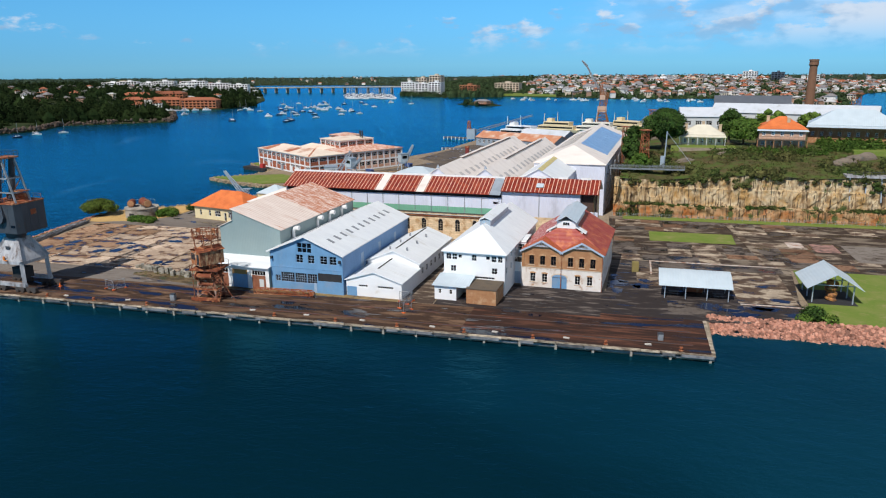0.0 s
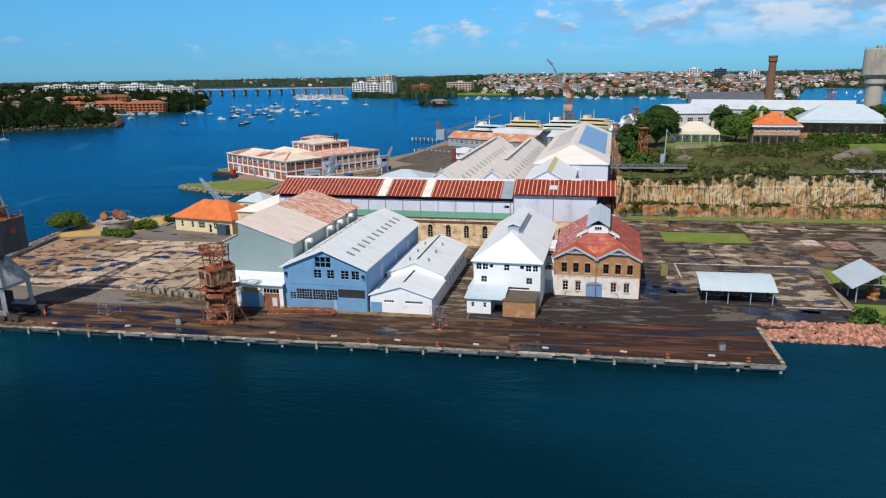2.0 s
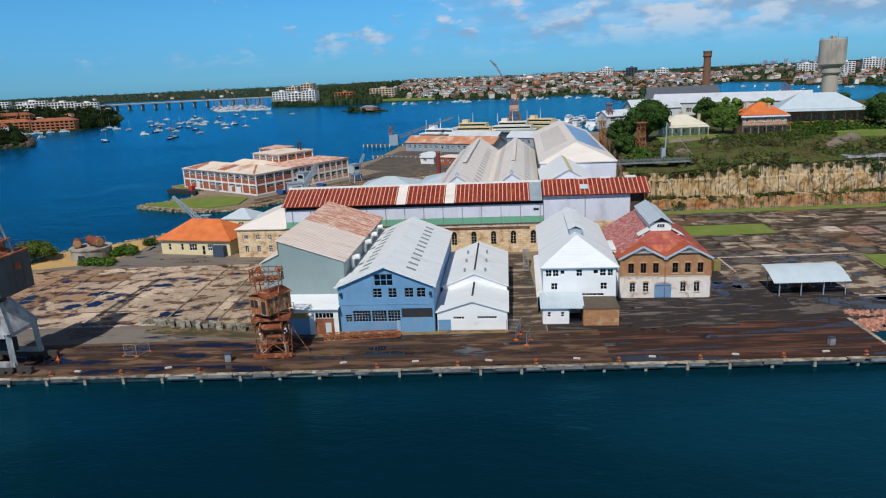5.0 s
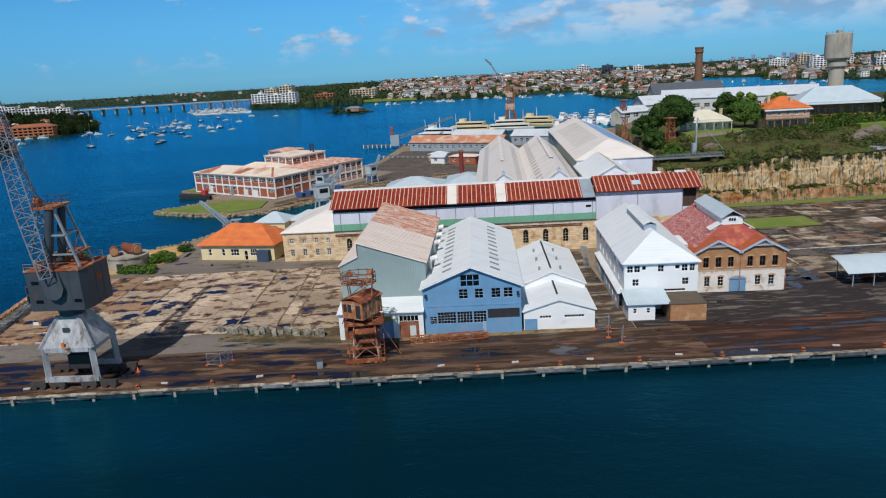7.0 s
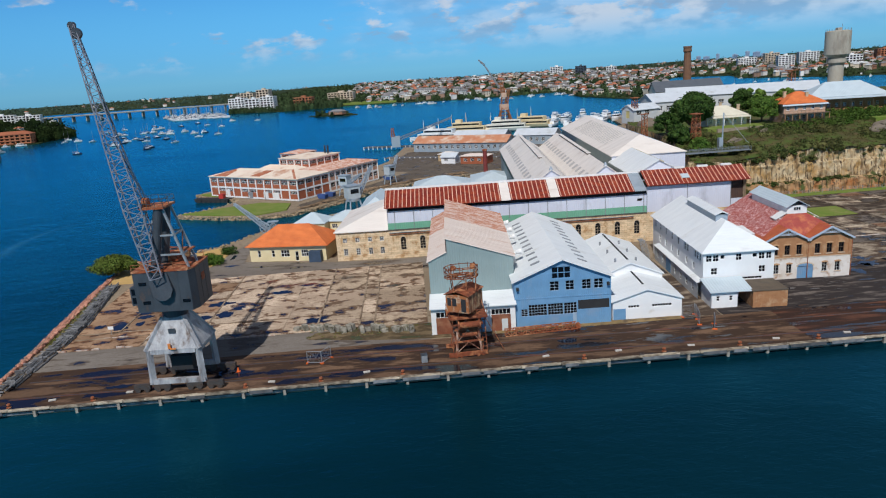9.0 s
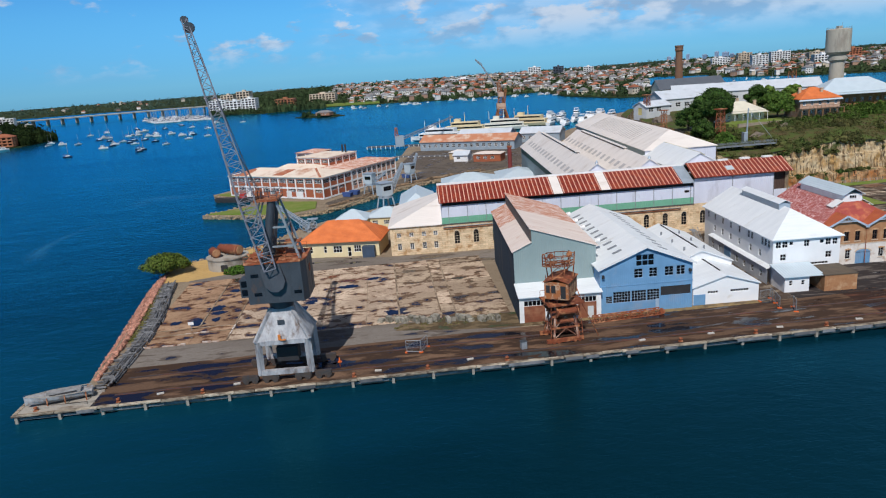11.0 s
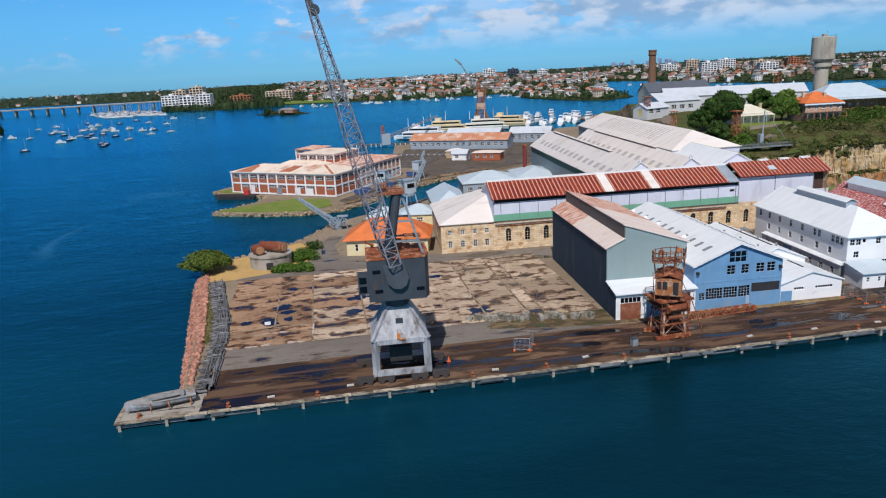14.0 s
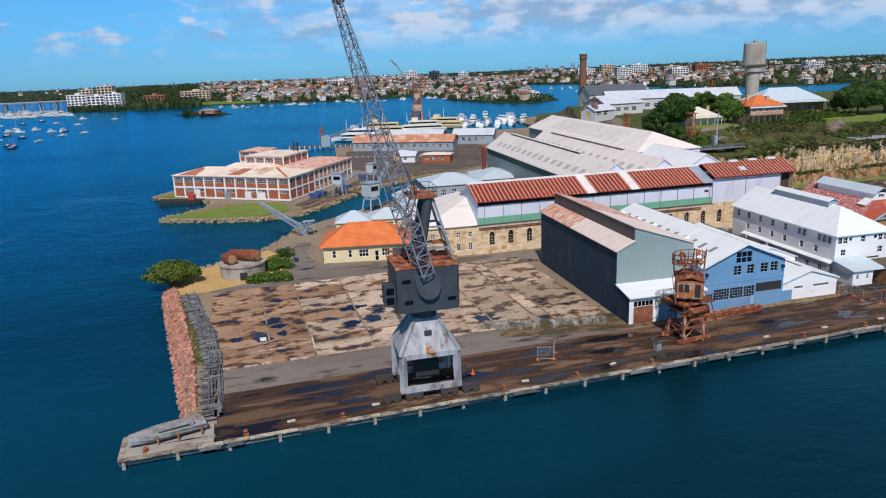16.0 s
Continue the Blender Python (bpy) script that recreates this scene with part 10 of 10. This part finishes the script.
def ferry(x, y, rz, colour, label):
    f = thing("ferry", label, "ferry", x, y, SEA, rz, group="ferries")
    bm = BM()
    hull_mesh(bm, 36, 8.5, 2.4)
    part("hull", bm, colour, f)
    for k, (a, c, z) in enumerate(((-15, 11, 2.4), (-12, 7, 5.0))):
        bm = BM()
        box(bm, a, c, -3.8 + 0.4 * k, 3.8 - 0.4 * k, z, z + 2.5)
        d = part("saloon", bm, colour, f)
        bm = BM()
        box(bm, a + 0.5, c - 0.5, -3.85 + 0.4 * k, 3.85 - 0.4 * k, z + 0.9, z + 1.9)
        part("window_band", bm, GLASS, d)
    bm = BM()
    box(bm, 1, 5, -2.2, 2.2, 7.5, 9.6)
    part("wheelhouse", bm, colour, f)
    bm = BM()
    tube(bm, (-2, 0, 7.5), (-2, 0, 14), 0.25, 8, 0.1)
    part("mast", bm, colour, f)
    bm = BM()
    tube(bm, (8, 0, 7.5), (8, 0, 13), 0.2, 8, 0.08)
    part("mast", bm, colour, f)


FERRY = mat("cream_yellow_paint", (0.74, 0.61, 0.38), (0.64, 0.52, 0.31), 0.5)
CREAM_HULL = mat("cream_white_paint", (0.76, 0.72, 0.62), (0.66, 0.62, 0.53), 0.5)
ferry(-48, 487, 160, FERRY, "cream and yellow harbour ferry at the wharf")
ferry(-22, 484, 165, CREAM_HULL, "cream white harbour ferry at the wharf")
ferry(-2, 500, 150, FERRY, "cream and yellow harbour ferry at the wharf")
ferry(-68, 452, 155, HULL, "white harbour ferry at the wharf")
yachts = [yacht(HULL, "white sailing yacht at its mooring"), yacht(BLUE_HULL, "dark-hulled sailing yacht at its mooring")]
cruisers = [cruiser("white motor cruiser at its mooring")]
rng = random.Random(5)
yachts[0].matrix_basis = pose(-407.9, 416.0, SEA, 0, 0, 20)
yachts[1].matrix_basis = pose(-283, 564, SEA, 0, 0, 40)
cruisers[0].matrix_basis = pose(-330, 640, SEA, 0, 0, 20)
spots = [(-405, 396, 1), (-398, 430, 0), (-275, 598, 0), (-288, 572, 1), (-296, 640, 1), (-310, 630, 0), (-328, 629, 1), (-304, 720, 2), (-312, 700, 2), (-268, 640, 0), (-255, 655, 0)]
spots += [(-375, 677, 0), (-333, 552, 1), (-374, 738, 2), (-352, 690, 1), (-327, 606, 2), (-281, 551, 1), (-320, 722, 0), (-314, 670, 1), (-342, 742, 2), (-395, 692, 2), (-407, 691, 0)]
for i in range(22):
    u = rng.random()
    spots.append((-640 + 130 * u + rng.uniform(-12, 12), 1075 - 190 * u + rng.uniform(-30, 30), rng.choice((0, 2, 2))))
for i in range(16):
    u = rng.random()
    spots.append((-498 + 55 * u, 668 + 26 * u - rng.uniform(0, 9), rng.choice((0, 2, 2))))
for i in range(36):
    u = rng.random()
    spots.append((-150 + 270 * u, 985 - 40 * u - rng.uniform(10, 75), rng.choice((0, 0, 2, 2))))
for i in range(16):
    spots.append((rng.uniform(250, 480), rng.uniform(800, 1000), rng.choice((0, 2))))
for i in range(34):
    u, v = rng.random(), rng.random()
    spots.append((-500 + 245 * u, 600 + 240 * v + 60 * u, rng.choice((0, 0, 1, 2))))
for x, y, k in spots:
    src = cruisers[0] if k == 2 else yachts[k]
    copy_thing(src, pose(x, y, SEA, 0, 0, rng.uniform(0, 70)))
for i in range(24):
    a, b2 = rng.randrange(6), rng.randrange(4)
    copy_thing(cruisers[0], pose(2 + 11 * a + rng.uniform(-2, 2), 470 + 17 * b2 + 5 * a + rng.uniform(-3, 3), SEA, 0, 0, rng.choice((60, 240)) + rng.uniform(-8, 8)) @ Matrix.Scale(rng.uniform(1.5, 2.3), 4))
for i in range(150):
    u, v = rng.random(), rng.random()
    copy_thing(rng.choice((cruisers[0], yachts[0], yachts[0])), pose(-385 + 78 * u - 60 * v, 950 + 130 * v - 8 * u, SEA, 0, 0, rng.uniform(-30, 30)) @ Matrix.Scale(1.35, 4))


# ---- towns and trees on the far shores ----
def far_house(wall_mat, roof_mat, label, w=9, d=7.5, h=4.6):
    b = thing("far_house", label, "house", 0, -600, 0, group="houses on the far shore")
    hs = [(w * (i + 0.5) / 3 - 0.8, w * (i + 0.5) / 3 + 0.8, z, z + 1.4) for i in range(3) for z in (0.9, 3.5)]
    bm = BM()
    wall(bm, 0, w, -4, h, hs)
    part("front_wall", bm, wall_mat, b)
    bm = BM()
    box(bm, 0.3, w - 0.3, 0.26, 0.3, 0.5, h - 0.2)
    part("glazing", bm, GLASS, b)
    bm = BM()
    prism(bm, [(0, 0.02, -4), (0, d, -4), (w, d, -4), (w, 0.02, -4), (w - 0.2, 0.02, -4), (w - 0.2, d - 0.2, -4), (0.2, d - 0.2, -4), (0.2, 0.02, -4)], (0, 0, h + 4))
    part("outer_wall", bm, wall_mat, b)
    bm = BM()
    hip_roof(bm, 0, w, 0, d, h, h + 2.8, 0.6)
    part("roof", bm, roof_mat, b)
    return b


def flats(x, y, z, rz, w, d, h, floors, wall_mat, label, roof_mat=None, bays=None, name="apartment_block", glaze=None):
    b = thing(name, label, "building", x, y, z, rz)
    n = bays or max(2, int(w / 4.5))
    fh = h / floors
    hs = [(w * i / n + 0.8, w * (i + 1) / n - 0.8, k * fh + 0.8, k * fh + fh - 0.5) for i in range(n) for k in range(floors)]
    bm = BM()
    wall(bm, 0, w, 0, h, hs, depth=0.6)
    part("front_wall", bm, wall_mat, b)
    for k in range(floors):
        bm = BM()
        box(bm, 0.5, w - 0.5, 0.45, 0.55, k * fh + 0.7, k * fh + fh - 0.4)
        part("glazing_strip", bm, glaze or GLASS, b)
        bm = BM()
        box(bm, 0.4, w - 0.4, -0.7, 0.0, k * fh - 0.15, k * fh + 0.1)
        part("balcony", bm, wall_mat, b)
    ds = [(2 + 5 * i, 4 + 5 * i, k * fh + 0.9, k * fh + fh - 0.6) for i in range(max(1, int((d - 3) / 5))) for k in range(floors)]
    for at in (left_side(), right_side(w)):
        bm = BM()
        wall(bm, 0, d, -6, h, ds, at, depth=0.4)
        part("side_wall", bm, wall_mat, b)
        bm = BM()
        for q in ds:
            p = [at(q[0], 0.3, q[2]), at(q[1], 0.3, q[2]), at(q[1], 0.3, q[3]), at(q[0], 0.3, q[3])]
            bm.faces.new([bm.verts.new(v) for v in p])
        tagged(part("side_glazing", bm, glaze or GLASS, b), kind="stuff")
    bm = BM()
    box(bm, 0, w, 0.6, 0.65, -6, 0)
    box(bm, 0, w, d - 0.3, d, -6, h)
    part("base", bm, wall_mat, b)
    bm = BM()
    if roof_mat:
        hip_roof(bm, 0, w, 0, d, h, h + 3.0, 0.5)
    else:
        box(bm, -0.2, w + 0.2, -0.2, d + 0.2, h, h + 0.5)
        box(bm, w * 0.4, w * 0.6, d * 0.3, d * 0.7, h + 0.5, h + 2.8)
    part("roof", bm, roof_mat or wall_mat, b)
    return b


PALE_FLATS = mat("white_flats", (0.74, 0.74, 0.73), (0.66, 0.66, 0.66), 0.6)
TAN_FLATS = mat("tan_flats", (0.60, 0.50, 0.38), (0.52, 0.43, 0.33), 0.7)
BRICK_FLATS = mat("red_brick_flats", (0.42, 0.17, 0.08), (0.35, 0.13, 0.065), 0.8)
DARK_FLATS = mat("dark_glass_block", (0.08, 0.10, 0.13), None, 0.4)
TERRACOTTA = mat("terracotta_roof", (0.34, 0.115, 0.055), (0.24, 0.08, 0.04), 0.7, scale=0.1, random=0.2)
GREY_TILE = mat("grey_tile_roof", (0.22, 0.21, 0.21), (0.17, 0.16, 0.16), 0.7, scale=0.1, random=0.2)
FAR_WHITE = mat("far_white_wall", (0.74, 0.73, 0.71), (0.58, 0.57, 0.55), 0.7, scale=0.05, random=0.12)
FAR_BRICK = mat("far_brick_wall", (0.34, 0.17, 0.10), (0.28, 0.13, 0.08), 0.8, scale=0.05, random=0.2)
FAR_CREAM = mat("far_cream_wall", (0.62, 0.55, 0.45), (0.50, 0.43, 0.34), 0.8, scale=0.05, random=0.15)
for x, y, z, w in ((-487, 702, 0.5, 42), (-535, 708, 0.5, 40), (-570, 707, 0.5, 27), (-608, 755, 4, 37), (-577, 768, 5, 45)):
    flats(x, y, z, 6, w, 13, 8.4, 3, BRICK_FLATS, "red brick waterside flats with red tile roofs", TERRACOTTA)
flats(-1010, 1220, 6, 4, 60, 16, 12, 4, TAN_FLATS, "long cream apartment block among trees")
for i, (x, y, w, h) in enumerate(((-690, 880, 30, 10), (-655, 872, 24, 12), (-620, 862, 26, 10), (-585, 845, 28, 13), (-545, 838, 22, 12), (-580, 900, 34, 15), (-530, 880, 30, 12), (-492, 868, 26, 10))):
    flats(x * 1.36, y * 1.27, 9 if i < 4 else 5, 12, w * 1.3, 15, h, max(3, int(h / 3.2)), PALE_FLATS, "white terraced apartment block among trees")
for x, y, w, h, m in ((-342, 1058, 24, 16, PALE_FLATS), (-317, 1050, 22, 14, PALE_FLATS), (-294, 1044, 20, 16, PALE_FLATS), (-340, 1130, 20, 21, TAN_FLATS), (-314, 1120, 20, 25, TAN_FLATS), (-250, 1060, 28, 11, BRICK_FLATS), (-205, 1110, 40, 13, TAN_FLATS)):
    flats(x, y, 3, -12, w, 15, h, max(3, int(h / 3.2)), m, "pale apartment block on the far shore" if m is not BRICK_FLATS else "red brick apartment block on the far shore")
for x, y, w, h, m in ((30, 1300, 60, 14, PALE_FLATS), (90, 1320, 40, 13, TAN_FLATS), (200, 1420, 30, 26, PALE_FLATS), (245, 1400, 26, 24, DARK_FLATS), (300, 1380, 24, 18, PALE_FLATS), (520, 1300, 40, 16, PALE_FLATS), (560, 1280, 30, 24, TAN_FLATS), (600, 1240, 40, 22, PALE_FLATS), (640, 1190, 36, 16, TAN_FLATS), (840, 1060, 40, 16, PALE_FLATS), (700, 1180, 30, 18, BRICK_FLATS), (560, 1050, 34, 14, PALE_FLATS), (500, 1120, 30, 20, PALE_FLATS)):
    flats(x, y, 8, -15, w * 0.8, 18, h * 0.75, max(3, int(h / 4)), m, "distant apartment tower above the houses")
TOWERS = (905, 150)
# tower walls and glazing paled to blue-grey, haze painted into both colours
PALE_GLAZE = mat("hazed_tower_glazing", (0.24, 0.36, 0.52), (0.20, 0.32, 0.48), 0.3)
HAZE_GLASS = mat("hazed_tower_wall", (0.36, 0.46, 0.60), (0.30, 0.40, 0.54), 0.4, scale=0.01)
for i in range(7):
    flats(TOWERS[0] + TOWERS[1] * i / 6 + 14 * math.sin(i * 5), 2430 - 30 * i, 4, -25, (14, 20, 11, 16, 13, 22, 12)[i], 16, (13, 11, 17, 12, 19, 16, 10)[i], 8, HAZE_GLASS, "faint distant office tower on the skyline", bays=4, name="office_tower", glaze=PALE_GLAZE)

kinds = [far_house(FAR_WHITE, TERRACOTTA, "white house with a terracotta roof"), far_house(FAR_BRICK, TERRACOTTA, "brick house with a terracotta roof"), far_house(FAR_CREAM, GREY_TILE, "cream house with a grey tile roof"),
         far_house(FAR_WHITE, GREY_TILE, "white house with a grey roof", 11, 8, 6.4), far_house(FAR_BRICK, GREY_TILE, "brick house with a grey roof", 8, 7, 5), far_house(FAR_CREAM, TERRACOTTA, "cream house with a terracotta roof", 10, 7.5, 5.6)]
rng = random.Random(19)


# near-black leaf colour has the shade of the headland crowns painted in
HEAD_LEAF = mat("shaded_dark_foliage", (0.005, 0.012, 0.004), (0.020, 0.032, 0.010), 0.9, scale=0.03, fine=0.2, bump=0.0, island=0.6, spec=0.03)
# horizon leaves greyed towards blue: distance haze put into their colour
HAZE_LEAF = mat("haze_tinted_far_foliage", (0.030, 0.052, 0.036), (0.055, 0.080, 0.056), 0.9, scale=0.01, fine=0.1, bump=0.0, island=0.4, spec=0.03)


def scatter(name, n, depth, box_, keep=lambda x, y: True):
    poly = SHORES[name][0]
    out, tries = [], 0
    while len(out) < n and tries < n * 60:
        tries += 1
        x, y = rng.uniform(box_[0], box_[1]), rng.uniform(box_[2], box_[3])
        if inside((x, y), poly) and keep(x, y):
            dd = edge_dist((x, y), poly)
            if 4 < dd < depth:
                out.append((x, y, shore_height(name, x, y)))
    return out


first = set()
sets = scatter("far_shore", 120, 420, (-200, 480, 690, 1500), lambda x, y: x > -150 or y > 1150)
sets += scatter("east_shore", 88, 420, (300, 1300, 620, 1500))
sets += scatter("near_headland", 14, 500, (-900, -470, 560, 1200))
sets += scatter("horizon_hills", 12, 500, (-1200, 2000, 1300, 2300))
for x, y, z in sets:
    k = rng.choice(kinds + kinds[2:5])
    m = pose(x, y, z + 1.0, 0, 0, rng.uniform(-35, 35))
    if k not in first:
        first.add(k)
        k.matrix_basis = m
    else:
        copy_thing(k, m)

# the rest of the towns, too many to count
TOWN = [(mat("town_white_walls", (0.74, 0.72, 0.69), (0.60, 0.58, 0.55), 0.8, scale=0.03, island=0.2), mat("town_tile_roofs", (0.42, 0.16, 0.085), (0.29, 0.11, 0.065), 0.8, scale=0.02, island=0.35), 0.30),
        (mat("town_brick_walls", (0.36, 0.23, 0.16), (0.28, 0.17, 0.12), 0.8, scale=0.03, island=0.3), mat("town_grey_roofs", (0.19, 0.18, 0.18), (0.13, 0.12, 0.12), 0.8, scale=0.02, island=0.35), 0.66),
        (mat("town_cream_walls", (0.56, 0.48, 0.37), (0.46, 0.39, 0.3), 0.8, scale=0.03, island=0.2), mat("town_pale_roofs", (0.55, 0.55, 0.54), (0.42, 0.42, 0.42), 0.7, scale=0.02, island=0.3), 1.0)]
town = scatter("far_shore", 860, 520, (-200, 520, 690, 1700), lambda x, y: x > -150 or y > 1150) + scatter("east_shore", 860, 520, (300, 1600, 600, 1700)) + scatter("near_headland", 50, 500, (-1000, -500, 600, 1300)) + scatter("horizon_hills", 120, 500, (-1300, 2000, 1300, 2400))
pots = [([], [], [], []) for _ in TOWN]
for x, y, z in town:
    u0 = rng.random()
    wb, wf, rb, rf = pots[0 if u0 < TOWN[0][2] else 1 if u0 < TOWN[1][2] else 2]
    w, d, h, a = rng.uniform(4.5, 9), rng.uniform(4.5, 7), rng.uniform(3.0, 6.5), rng.uniform(-0.6, 0.6)
    c, sn = math.cos(a), math.sin(a)
    q = [(x + u * c - v * sn, y + u * sn + v * c) for u, v in ((-w / 2, -d / 2), (w / 2, -d / 2), (w / 2, d / 2), (-w / 2, d / 2))]
    e = [(x + u * c - v * sn, y + u * sn + v * c) for u, v in ((-w / 2 - .6, -d / 2 - .6), (w / 2 + .6, -d / 2 - .6), (w / 2 + .6, d / 2 + .6), (-w / 2 - .6, d / 2 + .6))]
    n = len(wb)
    wb += [(*p, z - 3) for p in q] + [(*p, z + h) for p in q]
    wf += [(n + i, n + (i + 1) % 4, n + 4 + (i + 1) % 4, n + 4 + i) for i in range(4)]
    n = len(rb)
    r = [(x - w * 0.25 * c, y - w * 0.25 * sn, z + h + d * 0.28), (x + w * 0.25 * c, y + w * 0.25 * sn, z + h + d * 0.28)]
    rb += [(*p, z + h) for p in e] + r
    rf += [(n, n + 1, n + 5, n + 4), (n + 2, n + 3, n + 4, n + 5), (n + 1, n + 2, n + 5), (n + 3, n, n + 4), (n + 3, n + 2, n + 1, n)]
for (wm, rm, _), (wb, wf, rb, rf) in zip(TOWN, pots):
    for nm, v, fc, m, lab in (("town_walls", wb, wf, wm, "walls of the crowded houses on the distant slopes"), ("town_roofs", rb, rf, rm, "roofs of the crowded houses on the distant slopes")):
        me = bpy.data.meshes.new(nm)
        me.from_pydata(v, [], fc)
        me.materials.append(m)
        tagged(new(nm, me), lab, "houses", kind="stuff")
for name, n, depth, bx, size in (("far_shore", 7600, 600, (-500, 520, 690, 1700), (2.6, 6.6)), ("east_shore", 4200, 600, (300, 1700, 600, 1800), (3.0, 7.5)), ("near_headland", 2200, 700, (-1300, -380, 380, 1500), (4.5, 10.5)), ("horizon_hills", 5600, 900, (-2700, 2700, 800, 2500), (4, 7.5))):
    pl = []
    for x, y, z in scatter(name, n, depth, bx):
        r = rng.uniform(*size)
        pl.append((x, y, z - 1.5, r, r * rng.uniform(1.1, 1.7)))
    woods(name + "_trees", pl, HEAD_LEAF if name == "near_headland" else HAZE_LEAF if name == "horizon_hills" else FAR_LEAF, "dark green trees covering the distant shore", n, 40 if name == "near_headland" else 14, 0.55 if name == "near_headland" else 0.8)
pl = []
for i in range(260):
    u, v = rng.random(), rng.random() ** 1.5
    a = Vector((-560, 385)).lerp(Vector((-385, 545)), u)
    x, y = a.x - 10 - 60 * v, a.y + 10 + 40 * v
    r = rng.uniform(5, 9)
    pl.append((x, y, shore_height("near_headland", x, y) - 1, r, r * rng.uniform(1.5, 2.2)))
for i in range(40):
    pl.append((-452 + rng.uniform(-6, 12), 722 + rng.uniform(-4, 60), 0.5, rng.uniform(4, 7), rng.uniform(8, 14)))
for i in range(30):
    u = rng.random()
    pl.append((-620 + 130 * u, 690 + rng.uniform(-6, 2), 0.5, rng.uniform(2.5, 4.5), rng.uniform(4, 8)))
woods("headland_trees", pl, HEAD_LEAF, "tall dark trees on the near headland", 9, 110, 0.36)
pl = [(-186, 820, 0, 5, 9), (-181, 823, 0, 4, 8), (-160, 812, 0, 5, 7), (-152, 806, 0, 3, 4), (-168, 800, 0, 3, 4)]
pl += [(-250 + 2.2 * i + rng.uniform(-3, 3), 1008 + 0.3 * i + rng.uniform(-4, 6), 0.5, rng.uniform(5, 10), rng.uniform(10, 18)) for i in range(34)]
pl += [(-340 + 2.4 * i, 1052 - 1.3 * i, 0.5, rng.uniform(3, 5), rng.uniform(5, 8)) for i in range(30)]
woods("shore_trees", pl, FAR_LEAF, "dark round trees along the far waterfront", 11, 60, 0.5)
plain_shed("isle_hut", "low grey stone hut on the small isle", -172, 806, -30, 18, 8, 3.2, 5.2, FAR_BRICK, GREY_TILE, 0.5, True)
sheet("far_lawn", [(-180, 1045), (-120, 1026), (-100, 1020), (-110, 1045), (-170, 1075)], 2.2, 3, GRASS, "green waterside lawn on the far shore", "lawn")


def headland_rock(g):
    pts = [(-438, 411), (-430, 440), (-450, 484), (-381, 535), (-395, 560), (-436, 617)]
    i = g.integers(0, len(pts) - 1)
    a = Vector(pts[i]).lerp(Vector(pts[i + 1]), g.uniform(0, 1))
    return a.x + g.uniform(-5, 0), a.y + g.uniform(-2, 2), g.uniform(-1.5, 2.0)


boulders("headland_rocks", headland_rock, 520, "dark sandstone ledges at the headland's edge", 8, (0.6, 1.6), mat("dark_ledge_rock", (0.10, 0.07, 0.052), (0.055, 0.04, 0.032), 0.9, scale=0.3, island=0.3))


def road_bridge():
    b = thing("road_bridge", "long low grey concrete road bridge across the bay", "bridge", 0, 0, 0)
    P, Q = Vector((-700, 1185, 7)), Vector((-372, 1200, 8))
    bm = BM()
    beam(bm, P, Q, 14, 1.3)
    part("deck", bm, mat("grey_bridge_concrete", (0.24, 0.24, 0.24), (0.18, 0.18, 0.18), 0.85, scale=0.1), b)
    bm = BM()
    beam(bm, P + Vector((3, -7, 1.2)), Q + Vector((3, -7, 1.2)), 0.4, 1.0)
    part("parapet", bm, PALE_CONCRETE, b)
    for i in range(15):
        c = P.lerp(Q, (i + 0.5) / 15)
        bm = BM()
        box(bm, c.x - 0.8, c.x + 0.8, c.y - 5, c.y + 5, SEA - 2, c.z - 0.6)
        part("pier", bm, CONCRETE, b)


road_bridge()
BRIDGE_GREY = mat("dull_bridge_concrete", (0.33, 0.34, 0.35), (0.26, 0.27, 0.28), 0.85, scale=0.1)
ab = thing("arch_bridge", "distant pale concrete arch bridge", "bridge", 1017, 1290, -31, -55)
bm = BM()
pts = [(-150 + 300 * i / 20, 0, 40 - 40 * ((i - 10) / 10) ** 2) for i in range(21)]
for p, q in zip(pts, pts[1:]):
    beam(bm, p, q, 8, 4)
part("arch", bm, BRIDGE_GREY, ab)
bm = BM()
box(bm, -165, 190, -6, 6, 38.6, 41)
part("deck", bm, BRIDGE_GREY, ab)
for i in range(9):
    x = -120 + 30 * i
    zz = 40 - 40 * (x / 150) ** 2
    bm = BM()
    box(bm, x - 1, x + 1, -4, 4, zz, 39)
    part("column", bm, BRIDGE_GREY, ab)
